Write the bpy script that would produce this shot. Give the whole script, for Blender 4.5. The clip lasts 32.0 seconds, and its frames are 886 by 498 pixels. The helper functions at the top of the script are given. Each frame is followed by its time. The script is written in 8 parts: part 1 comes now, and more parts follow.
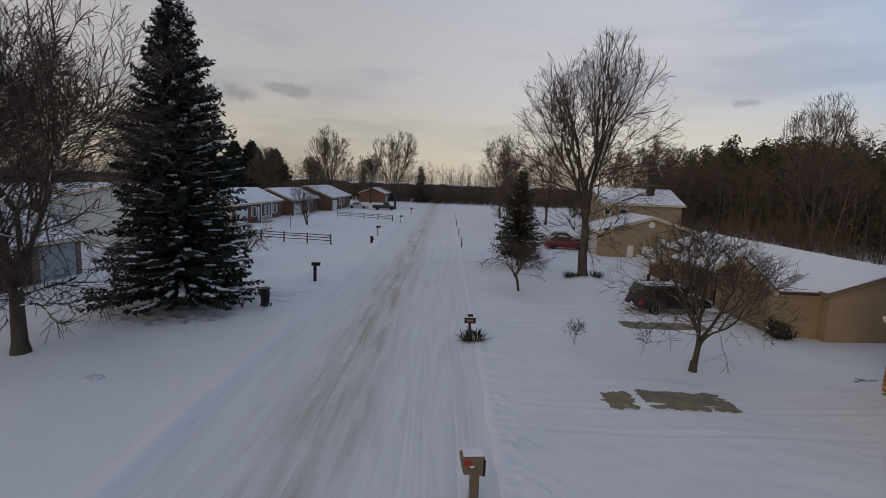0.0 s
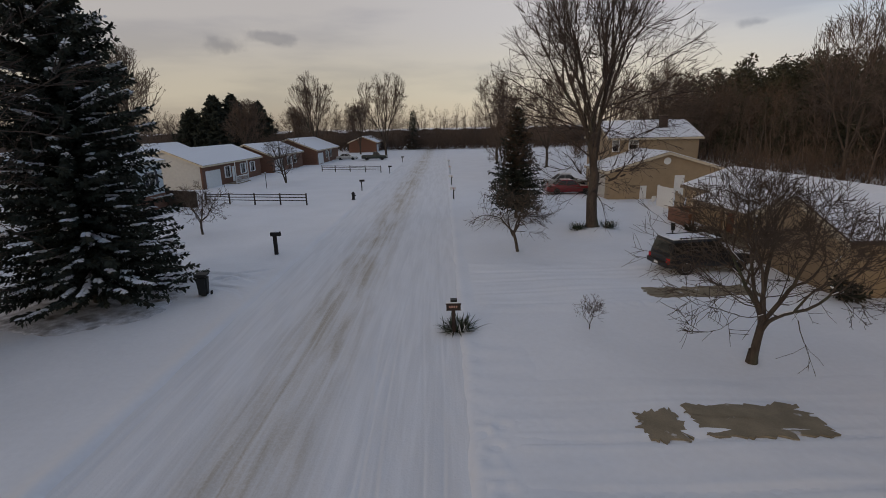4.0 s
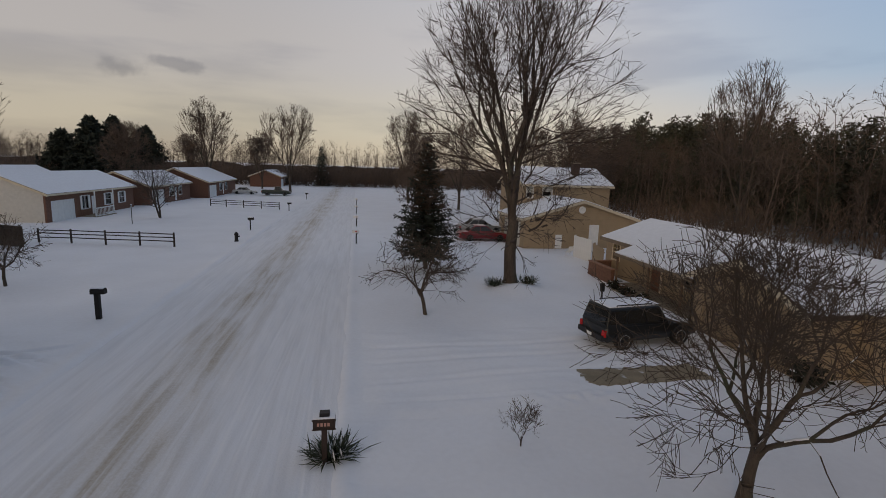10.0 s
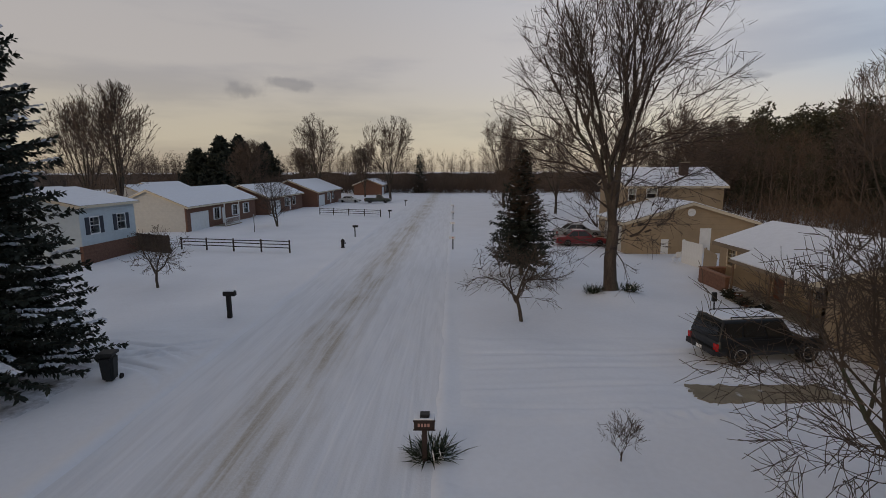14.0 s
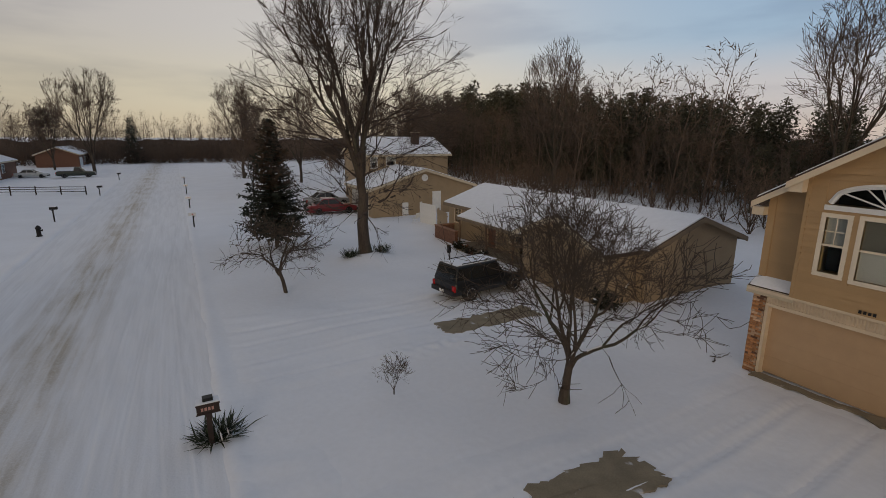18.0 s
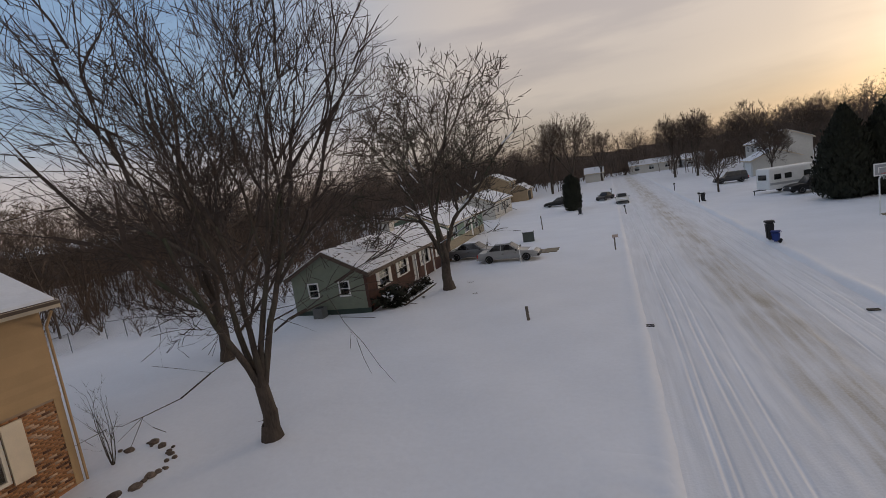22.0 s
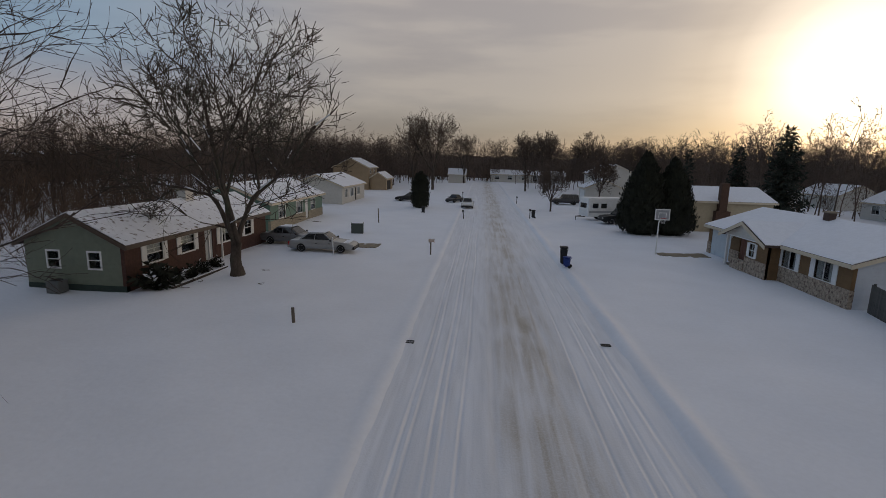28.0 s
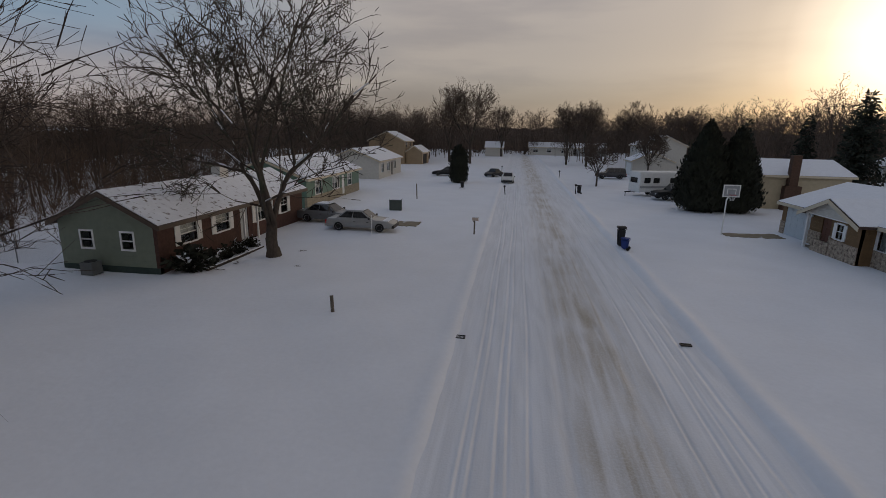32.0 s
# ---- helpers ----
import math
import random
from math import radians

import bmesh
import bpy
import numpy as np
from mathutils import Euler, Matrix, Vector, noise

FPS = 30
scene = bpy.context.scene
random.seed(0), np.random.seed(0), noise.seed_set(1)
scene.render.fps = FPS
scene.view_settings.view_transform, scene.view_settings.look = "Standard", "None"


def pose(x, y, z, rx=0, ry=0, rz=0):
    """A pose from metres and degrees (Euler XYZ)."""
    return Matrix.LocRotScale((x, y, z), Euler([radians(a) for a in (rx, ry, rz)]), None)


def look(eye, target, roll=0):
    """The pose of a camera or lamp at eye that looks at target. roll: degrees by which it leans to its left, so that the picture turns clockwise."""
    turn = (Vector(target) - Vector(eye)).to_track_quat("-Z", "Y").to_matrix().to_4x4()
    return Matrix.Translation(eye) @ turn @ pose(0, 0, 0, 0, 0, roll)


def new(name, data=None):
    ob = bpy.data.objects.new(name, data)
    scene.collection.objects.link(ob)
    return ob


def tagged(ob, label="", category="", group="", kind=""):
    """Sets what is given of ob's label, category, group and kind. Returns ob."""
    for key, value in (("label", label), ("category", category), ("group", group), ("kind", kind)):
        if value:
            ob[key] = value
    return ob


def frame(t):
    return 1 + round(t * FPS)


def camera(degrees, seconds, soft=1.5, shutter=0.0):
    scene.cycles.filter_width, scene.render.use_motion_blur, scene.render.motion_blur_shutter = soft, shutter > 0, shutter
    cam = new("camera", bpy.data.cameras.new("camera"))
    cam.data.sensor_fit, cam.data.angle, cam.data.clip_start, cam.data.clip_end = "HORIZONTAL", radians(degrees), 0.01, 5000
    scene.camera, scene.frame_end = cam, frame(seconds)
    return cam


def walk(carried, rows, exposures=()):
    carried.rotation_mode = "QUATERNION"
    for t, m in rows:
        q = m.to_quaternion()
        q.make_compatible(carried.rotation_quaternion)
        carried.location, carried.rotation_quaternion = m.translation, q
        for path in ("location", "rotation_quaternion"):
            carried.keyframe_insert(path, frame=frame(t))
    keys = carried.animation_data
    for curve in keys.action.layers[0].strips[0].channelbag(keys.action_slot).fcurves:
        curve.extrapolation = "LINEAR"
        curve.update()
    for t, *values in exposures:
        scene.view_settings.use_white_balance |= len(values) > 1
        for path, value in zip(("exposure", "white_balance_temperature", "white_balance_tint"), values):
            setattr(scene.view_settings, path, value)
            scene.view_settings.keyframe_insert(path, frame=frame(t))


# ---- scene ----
EXPOSURES = [(0.0, -0.08, 6600, 12), (3.0, -0.09, 6850, 12), (9.0, -0.12, 6950, 12), (12.0, -0.14, 6950, 12), (14.5, -0.15, 6950, 12), (17.0, -0.12, 7000, 11), (18.0, -0.08, 7200, 10), (19.0, 0.1, 7500, 13), (20.0, 0.2, 7600, 14), (21.0, 0.3, 7400, 13), (22.0, 0.12, 7100, 13), (23.0, 0.05, 7050, 12), (24.0, 0.06, 6900, 10), (26.0, -0.17, 6800, 10), (28.5, -0.30, 6850, 11), (32.0, -0.34, 6900, 12)]
cam = camera(85.0, 32.0, soft=0.8)
PATH = [
    (0, (-1.336, -11.882, 6.911), (-1.3385, -9.9012, 6.6385), 2.27),
    (0.5, (-1.084, -11.324, 6.900), (-1.0919, -9.4004, 6.3507), 2.49),
    (1, (-0.849, -10.792, 6.912), (-0.8472, -8.9024, 6.2559), 2.11),
    (1.5, (-0.651, -10.248, 6.927), (-0.6817, -8.3400, 6.3293), 0.47),
    (2, (-0.483, -9.633, 6.920), (-0.4688, -7.7028, 6.3961), 3.65),
    (2.5, (-0.376, -8.935, 6.888), (-0.3858, -7.0040, 6.3673), 2.37),
    (3, (-0.324, -8.189, 6.856), (-0.4032, -6.2477, 6.3815), 1.77),
    (3.5, (-0.296, -7.412, 6.841), (-0.3104, -5.4702, 6.3617), -1.59),
    (5.5, (-0.102, -4.164, 6.949), (-0.0954, -2.2319, 6.4327), 0.66),
    (6, (0.008, -3.465, 6.978), (-0.0138, -1.4847, 6.6999), -0.17),
    (6.5, (0.080, -2.894, 6.962), (0.0701, -0.9343, 6.5628), 0.26),
    (7, (0.131, -2.483, 6.920), (0.1318, -0.5304, 6.4861), -0.59),
    (7.5, (0.179, -2.210, 6.856), (0.2454, -0.2700, 6.3741), -1.39),
    (8, (0.237, -2.022, 6.794), (0.3302, -0.0750, 6.3456), -2.23),
    (8.5, (0.314, -1.875, 6.751), (0.4969, 0.0637, 6.2931), -1.37),
    (9, (0.413, -1.744, 6.708), (0.5885, 0.2050, 6.2949), -1.24),
    (9.5, (0.550, -1.625, 6.669), (0.8257, 0.3158, 6.2738), 0.18),
    (10, (0.659, -1.507, 6.652), (1.0095, 0.4340, 6.3204), 1.83),
    (10.5, (0.698, -1.425, 6.639), (0.8061, 0.5470, 6.3250), 2.28),
    (11, (0.699, -1.391, 6.666), (0.7383, 0.5786, 6.3225), -0.16),
    (11.5, (0.661, -1.398, 6.720), (0.6743, 0.5792, 6.4169), -1.02),
    (12, (0.612, -1.431, 6.774), (0.5294, 0.5430, 6.4660), -2.01),
    (12.5, (0.606, -1.483, 6.821), (0.5316, 0.4853, 6.4719), -1.64),
    (13, (0.637, -1.554, 6.846), (0.6672, 0.4136, 6.4877), -0.46),
    (13.5, (0.641, -1.650, 6.842), (0.6908, 0.3143, 6.4690), 0.91),
    (14, (0.624, -1.783, 6.822), (0.5819, 0.1908, 6.5019), -0.20),
    (14.5, (0.626, -1.921, 6.810), (0.6630, 0.0279, 6.3602), 0.22),
    (16.5, (0.320, -2.360, 7.092), (0.3200, -0.4119, 6.6403), -1.13),
    (17, (0.318, -2.588, 7.063), (0.3360, -0.6336, 6.6385), -1.39),
    (17.5, (0.097, -2.675, 7.067), (0.5393, -0.7747, 6.6276), -0.85),
    (18, (-0.094, -2.670, 7.059), (0.8371, -0.9577, 6.6085), 0.24),
    (18.5, (-0.261, -2.479, 7.043), (1.0248, -0.9947, 6.6640), 1.37),
    (19, (-0.405, -2.042, 7.025), (1.2585, -1.0056, 6.6286), 0.99),
    (19.5, (-0.437, -1.410, 7.001), (1.5036, -1.1455, 6.5975), 2.11),
    (20, (-0.244, -0.723, 6.966), (1.6718, -1.1857, 6.6257), 1.84),
    (20.5, (0.178, -0.116, 6.928), (1.8054, -1.2293, 6.5965), 0.05),
    (21, (0.670, 0.304, 6.910), (1.7452, -1.3451, 6.5591), -0.13),
    (21.5, (0.984, 0.467, 6.916), (1.7650, -1.3483, 6.6100), -10.02),
    (22, (0.932, 0.393, 6.929), (1.6045, -1.4717, 6.6609), -8.75),
    (22.5, (0.508, 0.145, 6.940), (1.3597, -1.6313, 6.5958), -8.74),
    (23, (-0.126, -0.223, 6.959), (0.7646, -1.9769, 6.5976), -7.48),
    (23.5, (-0.778, -0.647, 6.968), (0.0192, -2.4541, 6.6521), 2.42),
    (24, (-1.371, -1.055, 6.940), (-0.7535, -2.9428, 6.7059), -3.25),
    (24.5, (-1.903, -1.404, 6.894), (-1.2631, -3.2652, 6.5385), -3.33),
    (25, (-2.333, -1.687, 6.874), (-1.7073, -3.5483, 6.4957), 5.79),
    (25.5, (-2.654, -1.924, 6.890), (-2.2397, -3.8561, 6.5797), 3.16),
    (26, (-2.771, -2.143, 6.889), (-2.6179, -4.1195, 6.6227), 2.36),
    (26.5, (-2.736, -2.260, 6.882), (-2.5010, -4.2148, 6.5288), 1.35),
    (28.5, (-2.456, -2.286, 6.981), (-2.3330, -4.2483, 6.6166), 1.48),
    (29, (-2.332, -2.321, 6.961), (-2.1695, -4.2594, 6.4961), -0.17),
    (29.5, (-2.259, -2.423, 6.952), (-2.1814, -4.3688, 6.4974), 0.91),
    (30, (-2.184, -2.611, 6.948), (-2.2138, -4.5509, 6.4616), 1.08),
    (30.5, (-2.067, -2.892, 6.932), (-2.0360, -4.8261, 6.4258), 1.80),
    (31, (-1.906, -3.282, 6.918), (-1.7347, -5.2106, 6.4168), 1.59),
    (31.5, (-1.752, -3.793, 6.907), (-1.4769, -5.7081, 6.4010), 2.45),
    (32, (-1.633, -4.401, 6.896), (-1.3545, -6.3260, 6.4287), 1.09),
]
walk(cam, [(t, look(eye, goal, roll)) for t, eye, goal, roll in PATH], EXPOSURES)

# ---------------------------------------------------------------- world and sun
SUN_AZ, SUN_EL = radians(215.0), radians(8.5)      # clockwise from +y
SUN_DIR = Vector((math.sin(SUN_AZ) * math.cos(SUN_EL), math.cos(SUN_AZ) * math.cos(SUN_EL), math.sin(SUN_EL)))


def make_world():
    w = bpy.data.worlds.new("winter_sky")
    scene.world = w
    w.use_nodes = True
    nt = w.node_tree
    nt.nodes.clear()
    N, L = nt.nodes.new, nt.links.new
    out, bg = N("ShaderNodeOutputWorld"), N("ShaderNodeBackground")
    sky = N("ShaderNodeTexSky")
    sky.sky_type, sky.sun_disc = "NISHITA", False
    sky.sun_elevation, sky.sun_rotation = SUN_EL, SUN_AZ
    sky.altitude, sky.air_density, sky.dust_density, sky.ozone_density = 200.0, 1.0, 1.2, 1.5
    co = N("ShaderNodeTexCoord")
    sep = N("ShaderNodeSeparateXYZ")
    L(co.outputs["Generated"], sep.inputs[0])

    def math_node(op, a, b=0.0, clamp=False):
        m = N("ShaderNodeMath")
        m.operation, m.use_clamp = op, clamp
        for n, v in enumerate((a, b)):
            if isinstance(v, (int, float)):
                m.inputs[n].default_value = v
            else:
                L(v, m.inputs[n])
        return m.outputs[0]

    def ramp(value, stops):
        r = N("ShaderNodeValToRGB")
        r.color_ramp.interpolation = "EASE"
        while len(r.color_ramp.elements) < len(stops):
            r.color_ramp.elements.new(0.5)
        for e, (at, c) in zip(r.color_ramp.elements, stops):
            e.position, e.color = at, (*c, 1)
        L(value, r.inputs[0])
        return r.outputs[0]

    def mix(fac, a, b, kind="MIX"):
        m = N("ShaderNodeMix")
        m.data_type, m.blend_type = "RGBA", kind
        for sock, v in ((m.inputs[0], fac), (m.inputs[6], a), (m.inputs[7], b)):
            if isinstance(v, (int, float)):
                sock.default_value = v
            elif isinstance(v, tuple):
                sock.default_value = (*v, 1)
            else:
                L(v, sock)
        return m.outputs[2]

    z = math_node("MAXIMUM", sep.outputs[2], 0.0)
    dot = N("ShaderNodeVectorMath")
    dot.operation = "DOT_PRODUCT"
    L(co.outputs["Generated"], dot.inputs[0])
    dot.inputs[1].default_value = SUN_DIR
    near = math_node("MULTIPLY_ADD", dot.outputs["Value"], 0.5)
    near.node.inputs[2].default_value = 0.5
    # veil of thin cloud: cream low down, grey-lilac above, blue high up and away from the sun
    veil = ramp(z, VEIL_STOPS)
    warm = ramp(z, WARM_STOPS)
    blue = ramp(z, BLUE_STOPS)
    east = N("ShaderNodeVectorMath")
    east.operation = "DOT_PRODUCT"
    L(co.outputs["Generated"], east.inputs[0])
    east.inputs[1].default_value = (0.95, -0.26, 0.16)
    clear_side = ramp(east.outputs["Value"], ((0.12, (0, 0, 0)), (0.74, (1, 1, 1))))
    sunny = ramp(near, ((0.60, (0, 0, 0)), (0.88, (1, 1, 1))))
    cloud = mix(sunny, mix(clear_side, veil, blue), warm)
    lit = N("ShaderNodeVectorMath")
    lit.operation = "DOT_PRODUCT"
    L(co.outputs["Generated"], lit.inputs[0])
    lit.inputs[1].default_value = (0.72, 0.68, 0.12)
    cloud = mix(1.0, cloud, ramp(lit.outputs["Value"], ((0.45, (1, 1, 1)), (0.95, (1.22, 1.25, 1.30)))), "MULTIPLY")
    # streaky cloud banks
    stretch = N("ShaderNodeMapping")
    stretch.inputs["Scale"].default_value = (1.6, 1.6, 9.0)
    L(co.outputs["Generated"], stretch.inputs[0])
    nz = N("ShaderNodeTexNoise")
    nz.inputs["Scale"].default_value, nz.inputs["Detail"].default_value = 1.7, 5.0
    L(stretch.outputs[0], nz.inputs["Vector"])
    banks = ramp(nz.outputs[0], ((0.42, (1.05, 1.04, 1.02)), (0.66, (0.84, 0.84, 0.87))))
    cloud = mix(1.0, cloud, banks, "MULTIPLY")
    # small dark cloud scraps low in the north
    ragged = N("ShaderNodeTexNoise")
    ragged.inputs["Scale"].default_value, ragged.inputs["Detail"].default_value = 20.0, 5.0
    L(co.outputs["Generated"], ragged.inputs["Vector"])
    for heart, reach in CLOUD_SCRAPS:
        off, span, size = N("ShaderNodeVectorMath"), N("ShaderNodeVectorMath"), N("ShaderNodeVectorMath")
        off.operation, span.operation, size.operation = "SUBTRACT", "DIVIDE", "LENGTH"
        L(co.outputs["Generated"], off.inputs[0])
        off.inputs[1].default_value = heart
        L(off.outputs[0], span.inputs[0])
        span.inputs[1].default_value = reach
        L(span.outputs[0], size.inputs[0])
        torn = math_node("ADD", size.outputs["Value"], math_node("MULTIPLY", math_node("SUBTRACT", ragged.outputs[0], 0.5), 2.6))
        cloud = mix(ramp(torn, ((0.25, (1, 1, 1)), (0.95, (0, 0, 0)))), cloud, mix(1.0, cloud, (0.68, 0.68, 0.72), "MULTIPLY"))
    # soft bright patch of the veiled sun
    glow = ramp(near, ((0.925, (0, 0, 0)), (0.975, (0.5, 0.34, 0.16)), (0.9905, (1.8, 1.35, 0.8)), (0.9955, (7.0, 6.0, 4.6)), (1.0, (15.0, 14.0, 12.5))))
    cloud = mix(1.0, cloud, glow, "ADD")
    scaled = mix(1.0, sky.outputs[0], (SKY_GAIN, SKY_GAIN, SKY_GAIN), "MULTIPLY")
    full = mix(CLOUD_SHARE, scaled, cloud)
    L(full, bg.inputs[0])
    bg.inputs[1].default_value = SKY_STRENGTH
    L(bg.outputs[0], out.inputs[0])


VEIL_STOPS = ((0.0, (5.9, 5.2, 4.2)), (0.07, (6.0, 5.5, 4.7)), (0.20, (5.5, 5.3, 5.4)), (0.40, (4.9, 5.1, 5.7)), (1.0, (3.3, 3.5, 4.1)))
WARM_STOPS = ((0.0, (4.0, 3.4, 3.0)), (0.05, (3.5, 3.1, 3.0)), (0.13, (5.3, 4.75, 4.5)), (0.28, (5.9, 5.4, 5.2)), (0.6, (4.4, 4.3, 4.6)), (1.0, (3.2, 3.4, 4.0)))
BLUE_STOPS = ((0.0, (5.4, 4.6, 4.4)), (0.08, (5.0, 4.8, 5.3)), (0.18, (3.0, 4.25, 5.9)), (0.36, (2.35, 3.85, 6.2)), (1.0, (2.6, 3.3, 4.6)))
CLOUD_SCRAPS = (((-0.378, 0.914, 0.145), (0.050, 0.06, 0.024)), ((-0.310, 0.937, 0.160), (0.062, 0.06, 0.014)), ((0.510, 0.846, 0.153), (0.028, 0.05, 0.010)))
SKY_GAIN, CLOUD_SHARE, SKY_STRENGTH = 1.0, 0.82, 0.095
make_world()
sun = new("sun", bpy.data.lights.new("sun", "SUN"))
sun.data.energy, sun.data.angle, sun.data.color = 0.55, radians(14), (1.0, 0.80, 0.58)
sun.matrix_world = look((0, 0, 60), Vector((0, 0, 60)) - SUN_DIR)


# ---------------------------------------------------------------- materials
MATS = {}


def mat(name, color, rough=0.7, metal=0.0, vary=0.12, scale=3.0, fine=40.0, bump=0.0, second=None, patch=0.0, patch_scale=1.0,
        stretch=(1, 1, 1), bump_scale=None, per=0.0, spec=0.35, bands=0.0, band_axis="Z", band_depth=0.0, clear=0.0, edge=0.08):
    """A surface with broad and fine variation; second: a colour that shows in patches; bands: lap or rib spacing in metres."""
    if name in MATS:
        return MATS[name]
    m = bpy.data.materials.new(name)
    m.use_nodes = True
    nt = m.node_tree
    N, L = nt.nodes.new, nt.links.new
    bs = nt.nodes["Principled BSDF"]
    bs.inputs["Roughness"].default_value, bs.inputs["Metallic"].default_value = rough, metal
    bs.inputs["Specular IOR Level"].default_value = spec
    bs.inputs["Coat Weight"].default_value = clear
    co = N("ShaderNodeTexCoord")
    mp = N("ShaderNodeMapping")
    mp.inputs["Scale"].default_value = stretch
    L(co.outputs["Object"], mp.inputs[0])

    def noise_tex(s, detail=4.0):
        n = N("ShaderNodeTexNoise")
        n.inputs["Scale"].default_value, n.inputs["Detail"].default_value = s, detail
        L(mp.outputs[0], n.inputs["Vector"])
        return n.outputs[0]

    def ramp(value, lo, hi, a, b):
        r = N("ShaderNodeMapRange")
        r.inputs[1].default_value, r.inputs[2].default_value, r.inputs[3].default_value, r.inputs[4].default_value = lo, hi, a, b
        L(value, r.inputs[0])
        return r.outputs[0]

    def mul(a, b):
        k = N("ShaderNodeMath")
        k.operation = "MULTIPLY"
        L(a, k.inputs[0]), L(b, k.inputs[1])
        return k.outputs[0]

    broad, grain = noise_tex(scale), noise_tex(fine, 3.0)
    value = mul(ramp(broad, 0.3, 0.7, 1 - vary, 1 + vary), ramp(grain, 0.3, 0.7, 1 - vary * 0.6, 1 + vary * 0.6))
    if per:
        info = N("ShaderNodeObjectInfo")
        value = mul(value, ramp(info.outputs["Random"], 0, 1, 1 - per, 1 + per))
    base = (*color, 1)
    if second:
        mx = N("ShaderNodeMix")
        mx.data_type = "RGBA"
        mx.inputs[6].default_value, mx.inputs[7].default_value = base, (*second, 1)
        L(ramp(noise_tex(patch_scale, 6.0), 1 - patch - edge, 1 - patch + edge, 0, 1), mx.inputs[0])
        col = mx.outputs[2]
    else:
        rgb = N("ShaderNodeRGB")
        rgb.outputs[0].default_value = base
        col = rgb.outputs[0]
    vm = N("ShaderNodeVectorMath")
    vm.operation = "SCALE"
    L(col, vm.inputs[0]), L(value, vm.inputs["Scale"])
    L(vm.outputs[0], bs.inputs["Base Color"])
    height = None
    if bands:
        w = N("ShaderNodeTexWave")
        w.wave_type, w.bands_direction, w.wave_profile = "BANDS", band_axis, "SAW"
        w.inputs["Scale"].default_value = 0.314 / bands
        w.inputs["Distortion"].default_value = 0.0
        L(co.outputs["Object"], w.inputs["Vector"])
        bp = N("ShaderNodeBump")
        bp.inputs["Strength"].default_value, bp.inputs["Distance"].default_value = 0.8, band_depth
        L(w.outputs[1], bp.inputs["Height"])
        height = bp
    if bump:
        bp = N("ShaderNodeBump")
        bp.inputs["Strength"].default_value, bp.inputs["Distance"].default_value = 0.6, bump
        L(noise_tex(bump_scale or fine, 5.0), bp.inputs["Height"])
        if height:
            L(height.outputs[0], bp.inputs["Normal"])
        height = bp
    if height:
        L(height.outputs[0], bs.inputs["Normal"])
    MATS[name] = m
    return m


def glass_mat():
    m = bpy.data.materials.new("window_glass")
    m.use_nodes = True
    bs = m.node_tree.nodes["Principled BSDF"]
    bs.inputs["Base Color"].default_value = (0.75, 0.8, 0.82, 1)
    bs.inputs["Roughness"].default_value, bs.inputs["Transmission Weight"].default_value = 0.03, 1.0
    bs.inputs["IOR"].default_value = 1.2
    return m


GLASS = glass_mat()
SNOW = mat("snow", (0.80, 0.82, 0.86), 0.75, vary=0.03, scale=0.35, fine=6.0, bump=0.02, bump_scale=2.2, spec=0.25)
SNOW_CAP = mat("snow_cap", (0.80, 0.82, 0.86), 0.8, vary=0.03, fine=20.0, bump=0.01, bump_scale=9.0)
ROOF_SNOW = mat("snowy_roof", (0.80, 0.82, 0.86), 0.8, vary=0.04, fine=15.0, second=(0.12, 0.085, 0.07), patch=0.36, patch_scale=3.4, bump=0.015, bump_scale=7.0, edge=0.06)
ROOF_FULL = mat("snow_covered_roof", (0.80, 0.82, 0.86), 0.8, vary=0.03, fine=12.0, bump=0.012, bump_scale=4.0)
SHINGLE = mat("asphalt_shingle", (0.075, 0.05, 0.042), 0.9, vary=0.3, scale=4.0, fine=60.0, bump=0.01)
BARK = mat("bark", (0.075, 0.058, 0.046), 0.95, vary=0.35, scale=2.5, fine=22.0, bump=0.02, stretch=(1, 1, 0.25), second=(0.05, 0.055, 0.035), patch=0.4, patch_scale=1.3)
TWIG = mat("twig", (0.062, 0.046, 0.038), 0.9, vary=0.25, scale=1.0, fine=8.0)
TWIG_WARM = mat("twig_brown", (0.078, 0.058, 0.044), 0.9, vary=0.25, scale=1.0, fine=8.0)
FAR_TWIG = mat("far_twig", (0.105, 0.077, 0.060), 0.95, vary=0.4, scale=0.08, fine=1.0)
NEEDLE = mat("spruce_needle", (0.026, 0.032, 0.023), 0.85, vary=0.45, scale=1.2, fine=12.0)
PINE = mat("pine_needle", (0.058, 0.055, 0.034), 0.85, vary=0.45, scale=0.4, fine=6.0)
DEAD_NEEDLE = mat("brown_needle", (0.060, 0.040, 0.025), 0.9, vary=0.4, scale=1.0, fine=12.0)
ARBOR = mat("arborvitae_leaf", (0.020, 0.022, 0.013), 0.85, vary=0.4, scale=1.5, fine=14.0)
BRUSH = mat("brush", (0.12, 0.082, 0.058), 0.95, vary=0.4, scale=0.3, fine=3.0)


def place_bm(bm, name, material):
    me = bpy.data.meshes.new(name)
    bm.to_mesh(me)
    bm.free()
    me.materials.append(material)
    return me


def part(name, bm, material, parent, label="", m=None):
    ob = new(name, place_bm(bm, name, material))
    ob.parent = parent
    if m is not None:
        ob.matrix_basis = m
    if label:
        ob["label"] = label
    return ob


def thing(name, m, label, category, group="", kind=""):
    ob = new(name)
    ob.empty_display_size = 0.2
    ob.matrix_basis = m
    return tagged(ob, label, category, group, kind)


